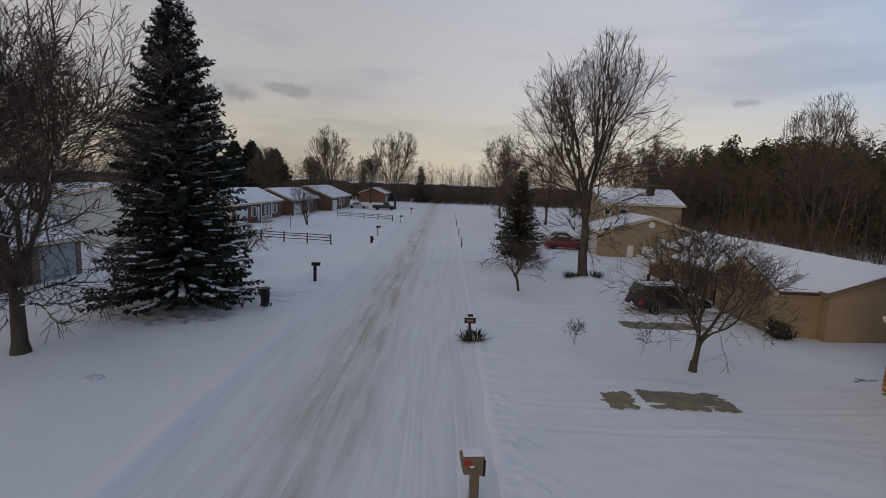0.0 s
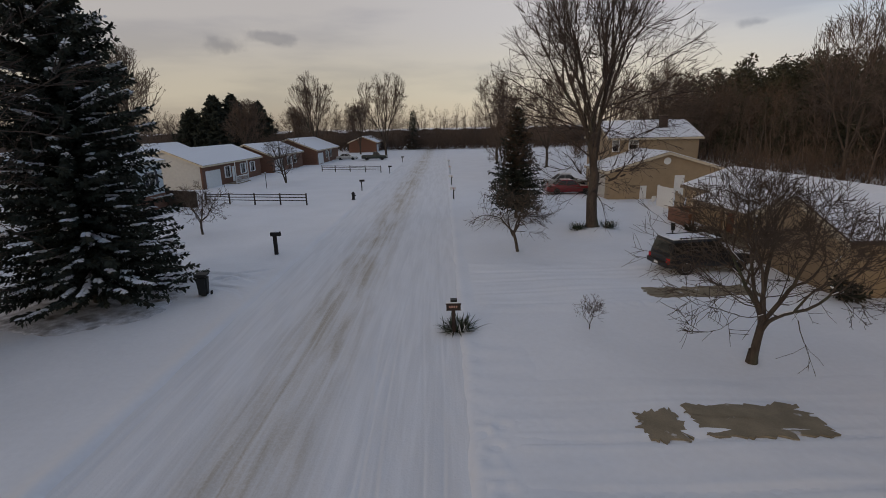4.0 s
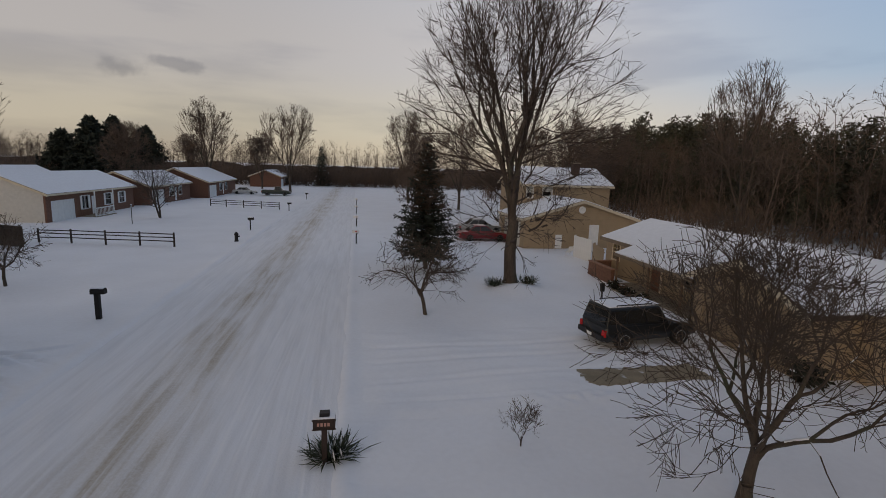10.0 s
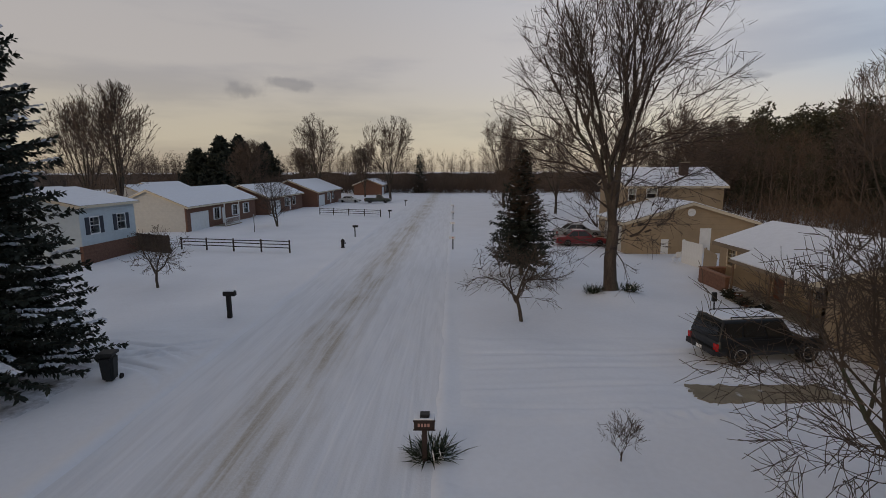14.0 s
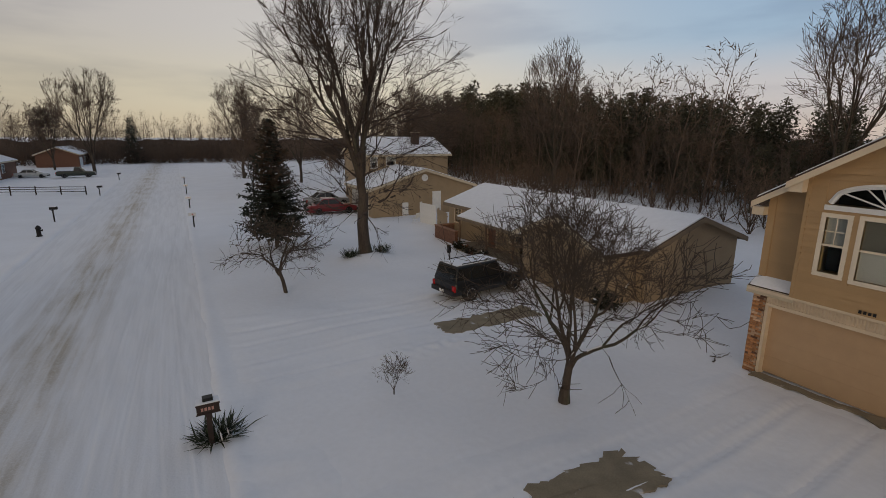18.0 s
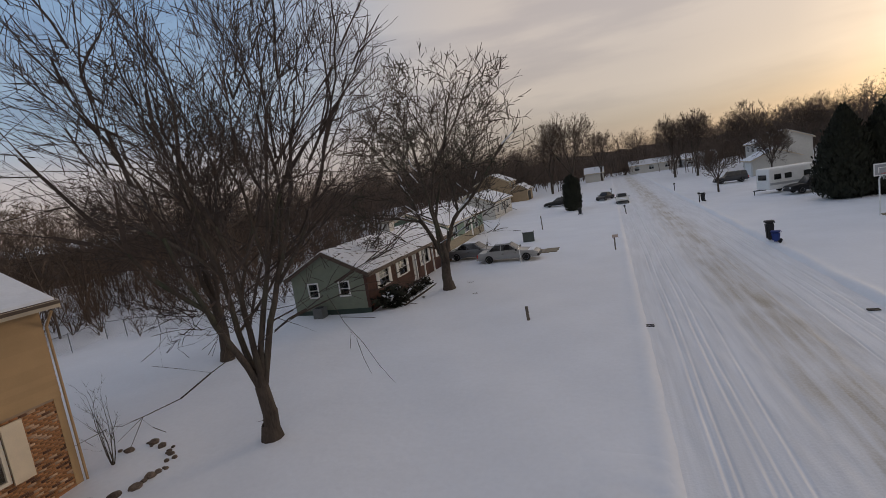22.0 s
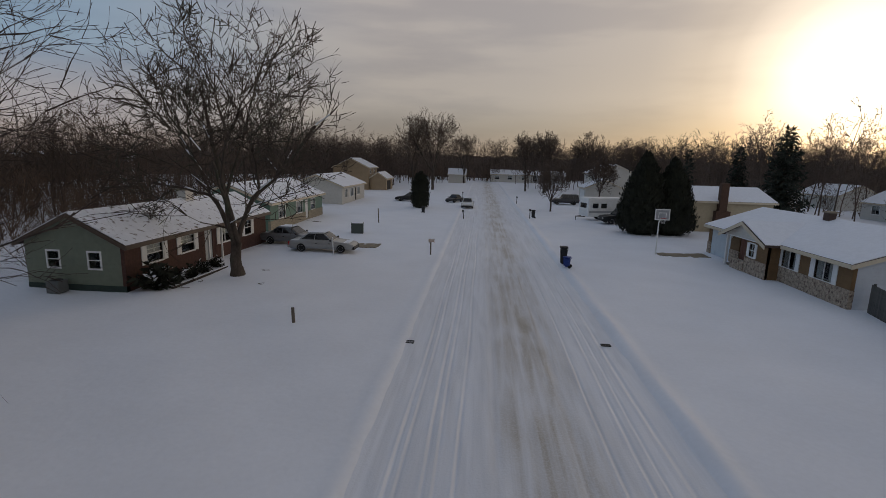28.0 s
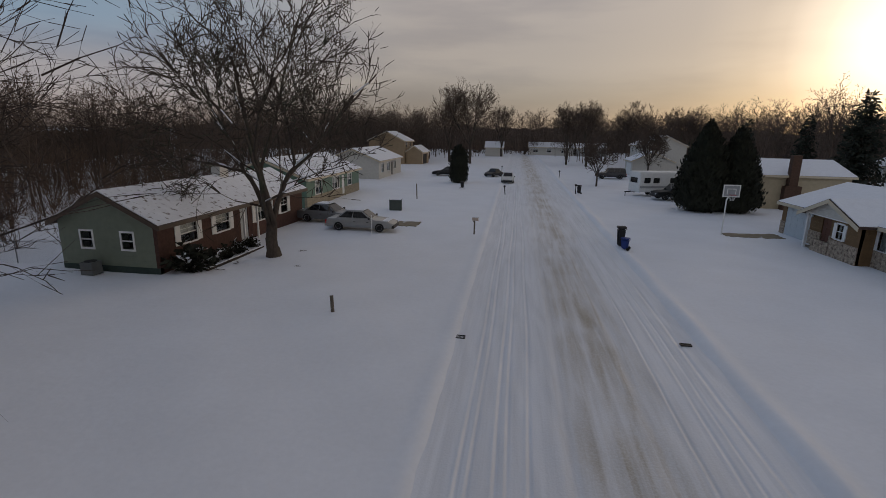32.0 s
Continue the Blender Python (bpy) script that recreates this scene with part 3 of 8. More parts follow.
def forked(seed, height, wide, trunk, radius, limbs, depth=7, lean=(8, 24), spread=(14, 34), shrink=0.80, crook=0.10, lift=0.06, twigs=0.55, least=0.008, low=0.15, peak=0.5, slope=0.0, sway=0.0, side=0.55, boughs=0):
    """A crown that forks again and again: a trunk of that height, limbs leaning from it, and twigs along the outer boughs."""
    rnd = random.Random(seed)
    out, T = [], {"hull": (height, wide, low, peak)}

    def turned(d, angle):
        side = d.orthogonal().normalized()
        side.rotate(Matrix.Rotation(rnd.uniform(0, 6.283), 3, d))
        return (d * math.cos(radians(angle)) + side * math.sin(radians(angle))).normalized()

    def shoot(p, d, length, r, level):
        n = 3 if level > 1 else 6
        if level < 5 and not inside(T, p + d * length * 1.5, rnd):
            r *= 0.6
        for i in range(n):
            d = (d + Vector((rnd.gauss(0, 1), rnd.gauss(0, 1), rnd.gauss(0, 1))) * crook * (0.9 + 0.1 * level) + Vector((0, 0, lift if level < 5 else lift * 0.3 - sway))).normalized()
            q = p + d * length / n
            if not inside(T, q, rnd):
                out.append((tuple(p), tuple(p.lerp(q, 0.8)), min(r, 0.02), least * 0.6, 4))
                return
            a, b = r * (1 - 0.28 * i / n), r * (1 - 0.28 * (i + 1) / n)
            out.append((tuple(p), tuple(q), a, b, min(level, 4)))
            if level > 1 and rnd.random() < twigs:
                t, e = turned(d, rnd.uniform(32, 62)), p.lerp(q, rnd.random())
                for k in range(2):
                    t = (t + Vector((rnd.gauss(0, 0.15), rnd.gauss(0, 0.15), rnd.gauss(0, 0.12) + 0.06 - sway))).normalized()
                    f = e + t * rnd.uniform(0.25, 0.5) * (1.0 + 0.12 * (7 - level)) * min(1.0, 0.25 + height / 14.0)
                    if inside(T, f, rnd):
                        out.append((tuple(e), tuple(f), max(least, b * 0.3), least * 0.8, 4))
                    e = f
            if level < 4 and (i or level > 1) and rnd.random() < side:
                shoot(q, (turned(d, rnd.uniform(45, 75)) + Vector((0, 0, rnd.uniform(-0.14, 0.14)))).normalized(), length * rnd.uniform(0.6, 0.95), max(least, b * 0.34), level + 2)
            p = q
        if level < depth:
            ends = [rnd.uniform(3, spread[0]), rnd.uniform(*spread)] + ([rnd.uniform(*spread)] if rnd.random() < 0.42 else [])
            for k, angle in enumerate(ends):
                shoot(p, turned(d, angle), length * shrink * rnd.uniform(0.8, 1.15) * (1.0 if k == 0 else 0.88), max(least, r * (0.66 if k == 0 else 0.54)), level + 1)

    top = Vector((math.sin(radians(slope)) * trunk, 0, trunk))
    knee = top * 0.5 + Vector((rnd.gauss(0, 0.03), rnd.gauss(0, 0.03), 0)) * trunk
    out.append(((0, 0, -0.2), tuple(knee), radius * 1.12, radius * 0.97, 0))
    out.append((tuple(knee), tuple(top), radius * 0.97, radius * 0.88, 0))
    for k in range(int(boughs)):
        a, z = k * 2.4 + rnd.uniform(-0.5, 0.5), rnd.uniform(0.7, 1.0)
        shoot(top * z, Vector((math.cos(a), math.sin(a), rnd.uniform(0.0, 0.45))).normalized(), (height - trunk) * rnd.uniform(0.09, 0.13), radius * rnd.uniform(0.16, 0.26), 3)
    reach = (height - trunk) * (1 - shrink) / (1 - shrink ** depth) * 1.06
    for k in range(limbs):
        tilt, a = radians(rnd.uniform(*lean)), k * 6.283 / limbs + rnd.uniform(-0.4, 0.4)
        d = Vector((math.sin(tilt) * math.cos(a), math.sin(tilt) * math.sin(a), math.cos(tilt)))
        shoot(top - Vector((0, 0, trunk * 0.12 * (k % 3))), d, reach * rnd.uniform(0.9, 1.1), radius * rnd.uniform(0.50, 0.66), 1)
    return out


def tree(name, x, y, label, segs, bark=BARK, twig=TWIG, split=2, turn=0.0, group="", scale=1.0, far=True, laden=0.0):
    t = thing(name, pose(x, y, float(lay(x, y)), 0, 0, turn) @ Matrix.Scale(scale, 4), label, "tree", group)
    for what, rows, material, sides in (("trunk", [s for s in segs if s[4] == 0], bark, 9), ("branchwork", [s for s in segs if 0 < s[4] <= split], bark, 5),
                                        ("crown", [s for s in segs if s[4] > split], twig, 3)):
        if rows:
            v, f = blade_mesh(rows) if far and what == "crown" else tube_mesh(rows, 4 if far and what != "trunk" else sides)
            ob = raw(what, v, f, material, t, smooth=True)
            if what != "trunk":
                ob["kind"] = "stuff"
    if laden:
        pick = random.Random(len(segs))
        rows = []
        for p, q, r0, r1, level in segs:
            flat = math.hypot(q[0] - p[0], q[1] - p[1])
            if 0 < level < 4 and flat > 0.8 * abs(q[2] - p[2]) and pick.random() < laden:
                lift = max(r0 * 0.7, 0.008)
                rows.append(((p[0], p[1], p[2] + lift), (q[0], q[1], q[2] + lift), max(r0 * 0.75, 0.008), max(r1 * 0.75, 0.006), 0))
        if rows:
            raw("snow_dusting", *tube_mesh(rows, 4), SNOW_CAP, t)["kind"] = "stuff"
    return t


def needles(rnd, segs, size, count, droop, flat=0.5):
    """Sprays of needles along branch segments: three-sided blades."""
    v, f = [], []
    for p, q, r0, r1, level in segs:
        p, q = Vector(p), Vector(q)
        d = (q - p)
        ln = d.length
        d.normalize()
        for k in range(max(1, int(count * ln))):
            c = p.lerp(q, rnd.random())
            side = d.orthogonal().normalized()
            side.rotate(Matrix.Rotation(rnd.uniform(0, 6.28), 3, d))
            side.z *= flat
            w = (d * rnd.uniform(0.3, 0.9) + side + Vector((0, 0, -droop))).normalized()
            s = size * rnd.uniform(0.6, 1.3)
            across = w.cross(Vector((rnd.gauss(0, 1), rnd.gauss(0, 1), rnd.gauss(0, 1)))).normalized() * s * 0.20
            tip, b = c + w * s, len(v)
            v += [tuple(c - across * 0.5), tuple(c + w * s * 0.5 + across), tuple(tip), tuple(c + w * s * 0.5 - across)]
            f.append((b, b + 1, b + 2, b + 3))
    return v, f


def spruce(name, x, y, height, wide, label, seed=1, dense=1.0, leaf=NEEDLE, dead=0.0, snowy=0.1, low=0.06, blade=0.34, group="", turn=0, full=0.72, tufts=13):
    rnd = random.Random(seed)
    t = thing(name, pose(x, y, float(lay(x, y)), 0, 0, turn), label, "conifer", group)
    part("trunk", tubes(((0, 0, -0.1), (0, 0, height * 0.5), height * 0.016, height * 0.010), ((0, 0, height * 0.5), (0, 0, height * 0.98), height * 0.010, 0.012)), BARK, t)
    boughs = []
    layers = int(height * 3.2 * dense ** 0.5)
    for k in range(layers):
        z = height * (low + (0.985 - low) * k / layers)
        reach = wide * (1 - (z / height - low) / (1 - low)) ** full * rnd.uniform(0.82, 1.08) + 0.08
        for j in range(int((7 + 5 * (1 - z / height)) * dense)):
            a = j * 2.399 + k * 1.1 + rnd.uniform(-0.3, 0.3)
            ln = reach * rnd.uniform(0.6, 1.08)
            p = Vector((0, 0, z + rnd.uniform(-0.15, 0.15)))
            rise = 0.25 - 0.55 * (1 - z / height)
            d = Vector((math.cos(a), math.sin(a), rise)).normalized()
            for i in range(4):
                q = p + d * ln / 4
                boughs.append((tuple(p), tuple(q), 0.03 * (1 - i / 4) + 0.006, 0.03 * (1 - (i + 1) / 4) + 0.006, 1, z / height))
                p, d = q, (d + Vector((0, 0, 0.10))).normalized()
    v, f = tube_mesh([b[:5] for b in boughs], 3)
    raw("boughwork", v, f, BARK, t)["kind"] = "stuff"
    groups = {"foliage": [], "brown_foliage": [], "snow_dusting": []}
    for b in boughs:
        if rnd.random() < dead and b[5] > 0.45:
            groups["brown_foliage"].append(b[:5])
        else:
            groups["foliage"].append(b[:5])
        if rnd.random() < snowy:
            groups["snow_dusting"].append(((b[0][0], b[0][1], b[0][2] + 0.15), (b[1][0], b[1][1], b[1][2] + 0.15), 0, 0, 1))
    for what, rows in groups.items():
        if rows:
            v, f = needles(rnd, rows, blade * (0.75 if what == "snow_dusting" else 1), tufts * dense, 0.35, 0.15 if what == "snow_dusting" else 0.6)
            raw(what, v, f, {"foliage": leaf, "brown_foliage": DEAD_NEEDLE, "snow_dusting": SNOW_CAP}[what], t)["kind"] = "stuff"
    return t


def arborvitae(name, x, y, height, wide, label, seed=1, group=""):
    taper = 2.3 if wide > 1.5 else 9.0
    rnd = random.Random(seed)
    t = thing(name, pose(x, y, float(lay(x, y)), 0, 0, 0), label, "conifer", group)
    part("trunk", tubes(((0, 0, -0.1), (0, 0, height * 0.9), 0.14, 0.03)), BARK, t)
    v, f = [], []
    for k in range(int(5200 * height / 8 * wide / 2.5)):
        z = height * rnd.random() ** 1.15
        h = z / height
        rad = wide * min(1.0, (h + 0.05) * 7) * (1 - h ** taper) * rnd.uniform(0.82, 1.05) * (1 + 0.08 * math.sin(5 * h * 6 + k % 7))
        a = rnd.uniform(0, 6.283)
        c = Vector((math.cos(a) * rad, math.sin(a) * rad, z))
        w = Vector((math.cos(a) * 0.35, math.sin(a) * 0.35, 1.0)).normalized()
        for _ in range(3):
            s = rnd.uniform(0.2, 0.45)
            side = Vector((-math.sin(a) + rnd.gauss(0, 0.4), math.cos(a) + rnd.gauss(0, 0.4), rnd.gauss(0, 0.2))).normalized() * s * 0.28
            o = c + Vector((rnd.gauss(0, 0.12), rnd.gauss(0, 0.12), rnd.gauss(0, 0.15)))
            b = len(v)
            v += [tuple(o), tuple(o + w * s * 0.55 + side), tuple(o + w * s), tuple(o + w * s * 0.55 - side)]
            f.append((b, b + 1, b + 2, b + 3))
    raw("foliage", v, f, ARBOR, t)["kind"] = "stuff"
    part("inner_growth", lathe([(wide * 0.8 * min(1, i / 12 * 7 + 0.3) * (1 - (i / 12) ** taper) + 0.01, height * i / 12) for i in range(13)], 9), ARBOR, t)
    return t


# maples, crab apple and the rest
tree("maple_tree", 9.3, 24.4, "tall bare maple with a forked trunk on a snow mound", flare(forked(11, 17.4, 12.6, 3.4, 0.33, 5, 7, (2, 14), (12, 34), 0.82, 0.07, 0.03, 0.45, 0.0078, 0.12, 0.5, side=0.6, boughs=6), 0.34), turn=40)
tree("maple_tree", 11.4, -10.8, "large bare maple with several stems rising from one base", flare(forked(17, 15.4, 14.2, 1.6, 0.23, 5, 7, (3, 17), (14, 36), 0.82, 0.08, 0.04, 0.28, 0.0068, 0.07, 0.42, side=0.45), 0.26))
tree("maple_tree", 19.4, -17.5, "bare shade tree with a straight trunk behind the front lawn", flare(forked(6, 14.0, 12.0, 3.0, 0.25, 4, 7, (4, 24), (14, 38), 0.82, 0.09, 0.03, 0.4, 0.010, 0.12, 0.5, side=0.5, boughs=4), 0.27))
tree("locust_tree", 11.5, -29.0, "bare spreading tree with dark crooked limbs beside a brick house",
     flare(forked(8, 15.6, 15.8, 1.8, 0.32, 4, 7, (10, 36), (18, 48), 0.83, 0.11, 0.03, 0.5, 0.016, 0.15, 0.45, side=0.5), 0.33), laden=0.30, twig=BARK)
tree("crabapple_tree", 8.6, 6.3, "bare low crabapple with wide arching branches on the lawn", flare(forked(21, 6.5, 9.6, 1.25, 0.115, 6, 7, (10, 60), (14, 38), 0.80, 0.12, 0.045, 0.2, 0.0075, 0.16, 0.45, 6, side=0.25), 0.125), twig=TWIG_WARM, far=False, laden=0.2)
YOUNG = habit(n=(6, 8, 6, 4), kids=(2.3, 1.7, 1.9, 0), ang=(52, 38, 40, 40), ratio=(1.0, 0.5, 0.5, 0.5), up=(0.03, 0.03, 0.0, -0.04), jit=(0.08, 0.11, 0.16, 0.2), least=0.007)
YOUNG["from"] = (0.33, 0.2, 0.2, 0.2)
tree("young_tree", 3.8, 19.8, "young leaning bare tree with thin drooping branches", forked(31, 4.6, 8.8, 1.15, 0.085, 5, 5, (22, 64), (14, 40), 0.82, 0.11, 0.01, 0.32, 0.008, 0.2, 0.45, -14, 0.06, 0.45), twig=TWIG_WARM, split=1)
tree("young_tree", -17.0, 26.0, "small bare ornamental tree beside a rail fence", forked(33, 4.0, 5.6, 0.95, 0.075, 5, 5, (20, 60), (14, 40), 0.80, 0.12, 0.03, 0.4, 0.009, 0.2, 0.45), twig=TWIG_WARM, split=1)
tree("young_tree", -21.0, 57.0, "rounded bare ornamental tree in a front yard", shaped(recipe(34, 6.4, 0.11, YOUNG, ((10, 0, 1, 1), (14, 2, .9, 1), (12, 4, .9, 1))), 6.8, 6.0), split=1)
tree("yard_tree", -16.8, 5.2, "bare yard tree with snow along its lower limbs", flare(forked(41, 14.0, 14.0, 2.4, 0.24, 5, 7, (8, 40), (14, 38), 0.82, 0.09, 0.03, 0.6, 0.010, 0.08, 0.4, side=0.7, boughs=7), 0.25), laden=0.25)
tree("yard_tree", -36.5, 12.0, "dense bare tree behind a brick house", forked(42, 16.0, 13.0, 2.5, 0.26, 4, 6, (8, 30), (12, 30), 0.82, 0.08, 0.06, 0.6, 0.015, 0.15, 0.5), turn=0)
tree("yard_tree", -35.0, 22.0, "dense bare tree behind a brick house", forked(43, 14.0, 12.0, 2.5, 0.26, 4, 6, (8, 30), (12, 30), 0.82, 0.08, 0.06, 0.6, 0.015, 0.15, 0.5), turn=90)
tree("yard_tree", -38.0, 31.0, "dense bare tree behind a brick house", forked(44, 15.0, 12.0, 2.5, 0.26, 4, 6, (8, 30), (12, 30), 0.82, 0.08, 0.06, 0.6, 0.015, 0.15, 0.5), turn=200)
tree("dogwood_bush", 4.6, 8.8, "small bare rounded shrub standing in the snow", forked(51, 1.3, 1.15, 0.16, 0.020, 6, 5, (8, 46), (14, 36), 0.80, 0.10, 0.04, 0.12, 0.0042, 0.05, 0.5, side=0.3), twig=TWIG_WARM, split=0)
spruce("spruce_tree", -14.7, 12.4, 15.1, 3.95, "tall dense dark spruce dusted with snow beside the street", 3, 1.5, snowy=0.3, blade=0.23, full=0.6, tufts=34)
spruce("spruce_tree", 5.1, 29.5, 8.2, 2.4, "dark spruce with browned needles near its top", 4, 1.5, dead=0.6, snowy=0.02, low=0.12, blade=0.2, tufts=26)


# ---------------------------------------------------------------- buildings
WARM_WHITE = mat("warm_white_trim", (0.72, 0.63, 0.50), 0.55, vary=0.05)
TRIM = mat("cream_trim", (0.68, 0.56, 0.41), 0.55, vary=0.06)
WHITE = mat("white_paint", (0.72, 0.72, 0.70), 0.5, vary=0.05)
# near-black: painted darkness of unlit rooms, also the colour of some doors
DARK = mat("dark_door_and_unlit_room", (0.03, 0.03, 0.032), 0.9, vary=0.2)
BLIND = mat("window_blind", (0.55, 0.54, 0.50), 0.8, vary=0.06, bands=0.05, band_depth=0.01)
SCREEN = mat("insect_screen", (0.17, 0.16, 0.14), 0.8, vary=0.08)
CURTAIN_PALE = mat("pale_curtain", (0.36, 0.34, 0.29), 0.9, vary=0.1, bands=0.11, band_axis="X", band_depth=0.02)
CURTAIN = mat("window_curtain", (0.42, 0.40, 0.36), 0.9, vary=0.15, bands=0.09, band_axis="X", band_depth=0.03)
TAN = mat("tan_lap_siding", (0.415, 0.272, 0.140), 0.6, vary=0.07, scale=1.2, per=0.05)
TAN_FAR = mat("tan_siding", (0.325, 0.24, 0.148), 0.6, vary=0.08, scale=1.2, bands=0.2, band_depth=0.02)
GREEN = mat("sage_siding", (0.19, 0.215, 0.16), 0.6, vary=0.08, bands=0.2, band_depth=0.02)
MINT = mat("mint_siding", (0.13, 0.21, 0.16), 0.6, vary=0.08, bands=0.2, band_depth=0.02)
BLUE = mat("pale_blue_siding", (0.49, 0.545, 0.565), 0.6, vary=0.05, bands=0.2, band_depth=0.02)
PALE = mat("off_white_siding", (0.55, 0.53, 0.48), 0.6, vary=0.06, bands=0.2, band_depth=0.02)
GREY = mat("grey_siding", (0.36, 0.37, 0.37), 0.6, vary=0.06, bands=0.2, band_depth=0.02)
BRICK_WALL = mat("brick_wall", (0.175, 0.088, 0.058), 0.85, vary=0.22, scale=6.0, fine=30.0, bands=0.075, band_depth=0.012, second=(0.12, 0.07, 0.05), patch=0.35, patch_scale=7.0)
STONE_WALL = mat("fieldstone_wall", (0.36, 0.29, 0.22), 0.85, vary=0.35, scale=5.0, fine=14.0, bump=0.05, bump_scale=5.0, second=(0.15, 0.10, 0.08), patch=0.42, patch_scale=6.0)
MORTAR = mat("mortar", (0.34, 0.25, 0.18), 0.9, vary=0.12)
BRICK = mat("brick", (0.46, 0.215, 0.095), 0.85, vary=0.15, fine=50.0, per=0.30, bump=0.004)
BRICK_PALE = mat("pale_brick", (0.58, 0.38, 0.25), 0.85, vary=0.15, fine=50.0, per=0.2, bump=0.004)
BRICK_DARK = mat("dark_brick", (0.17, 0.082, 0.05), 0.85, vary=0.2, fine=50.0, per=0.3, bump=0.004)
CONCRETE = mat("concrete", (0.26, 0.22, 0.165), 0.9, vary=0.14, scale=1.5, fine=25.0, bump=0.006)
GAR_TAN = mat("tan_garage_door", (0.48, 0.325, 0.195), 0.5, vary=0.04)
FASCIA = mat("fascia_cream", (0.58, 0.50, 0.37), 0.5, vary=0.05)
GUTTER = mat("gutter_brown", (0.10, 0.07, 0.05), 0.5, vary=0.1)
SHUTTER_DARK = mat("dark_shutter", (0.03, 0.035, 0.05), 0.6, vary=0.1, bands=0.06, band_depth=0.01)
BLACK = mat("black_metal", (0.012, 0.012, 0.012), 0.5, vary=0.2)


def cells(u0, u1, z0, z1, holes):
    """The rectangles left of a wall once its openings are cut out."""
    us = sorted({u0, u1, *(h[0] for h in holes), *(h[1] for h in holes)})
    zs = sorted({z0, z1, *(h[2] for h in holes), *(h[3] for h in holes)})
    for a, b in zip(us, us[1:]):
        for c, d in zip(zs, zs[1:]):
            if not any(h[0] < (a + b) / 2 < h[1] and h[2] < (c + d) / 2 < h[3] for h in holes):
                yield a, b, c, d


def wall(parent, name, material, u0, u1, z0, z1, holes=(), thick=0.2, m=None, label=""):
    """A wall in the local xz plane whose outer face is y = 0, with openings through it."""
    bm = bmesh.new()
    for a, b, c, d in cells(u0, u1, z0, z1, holes):
        box(bm, a, b, 0, thick, c, d)
    bmesh.ops.remove_doubles(bm, verts=bm.verts, dist=0.0005)
    return part(name, bm, material, parent, label, m)


def window(parent, m, u0, u1, z0, z1, trim=WHITE, style="sash", fill="blind", wide=0.09, grid=(0, 0), shutters=None, sill=True):
    """A framed window in an opening of a wall: local xz, outer face y = 0."""
    bm = bmesh.new()
    for d in ((u0 - wide, u1 + wide, -0.03, 0.06, z1, z1 + wide), (u0 - wide, u1 + wide, -0.03, 0.06, z0 - wide, z0), (u0 - wide, u0, -0.03, 0.06, z0, z1), (u1, u1 + wide, -0.03, 0.06, z0, z1)):
        box(bm, *d)
    f = part("window", bm, trim, parent, "", m)
    bars = []
    if style == "sash":
        bars.append((u0, u1, 0.0, 0.05, (z0 + z1) / 2 - 0.025, (z0 + z1) / 2 + 0.025))
    elif style == "triple":
        q = (u1 - u0) * 0.25
        bars += [(u0 + q - 0.03, u0 + q + 0.03, 0.0, 0.05, z0, z1), (u1 - q - 0.03, u1 - q + 0.03, 0.0, 0.05, z0, z1)]
    elif style == "slider":
        bars.append(((u0 + u1) / 2 - 0.025, (u0 + u1) / 2 + 0.025, 0.0, 0.05, z0, z1))
    lo = (z0 + z1) / 2 if grid[0] and style == "sash" else z0
    for i in range(1, grid[0]):
        u = u0 + (u1 - u0) * i / grid[0]
        bars.append((u - 0.01, u + 0.01, 0.02, 0.04, lo, z1))
    for i in range(1, grid[1]):
        z = lo + (z1 - lo) * i / grid[1]
        bars.append((u0, u1, 0.02, 0.04, z - 0.01, z + 0.01))
    for d in bars:
        part("muntin", boxes(d), trim, f)
    pane = part("pane", boxes((u0, u1, 0.055, 0.063, z0, z1)), GLASS, f)
    pane.visible_shadow = False
    if fill == "blind":
        part("blind", boxes((u0, u1, 0.12, 0.13, z0 + (z1 - z0) * 0.48, z1)), BLIND, f)
    elif fill == "low":
        part("blind", boxes((u0, u1, 0.12, 0.13, z0, z0 + (z1 - z0) * 0.47)), BLIND, f)
    elif fill == "curtain":
        w = (u1 - u0) * 0.3
        part("curtain", boxes((u0, u0 + w, 0.12, 0.14, z0, z1), (u1 - w, u1, 0.12, 0.14, z0, z1)), CURTAIN, f)
    elif fill in ("screen", "shade"):
        zm = (z0 + z1) / 2
        for a, b, n, upper_half in ((zm, z1, "curtain", True), (z0, zm, "insect_screen", False)):
            pale = upper_half == (fill == "screen")
            part(n if fill == "screen" else "blind", boxes((u0, u1, 0.09, 0.10, a, b)), (CURTAIN_PALE if fill == "screen" else BLIND) if pale else SCREEN, f)
    elif fill == "middle":
        w = (u1 - u0) * 0.25
        part("blind", boxes((u0 + w, u1 - w, 0.12, 0.13, z0 + (z1 - z0) * 0.28, z1)), BLIND, f)
    # thin near-black sheet behind the pane paints the room's shade
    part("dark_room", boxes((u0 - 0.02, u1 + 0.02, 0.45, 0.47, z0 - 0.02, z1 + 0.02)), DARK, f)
    if shutters:
        w = shutters[1]
        for a in (u0 - wide - w, u1 + wide):
            part("shutter", boxes((a, a + w, -0.045, 0.0, z0 - 0.05, z1 + 0.05)), shutters[0], f)
    return f


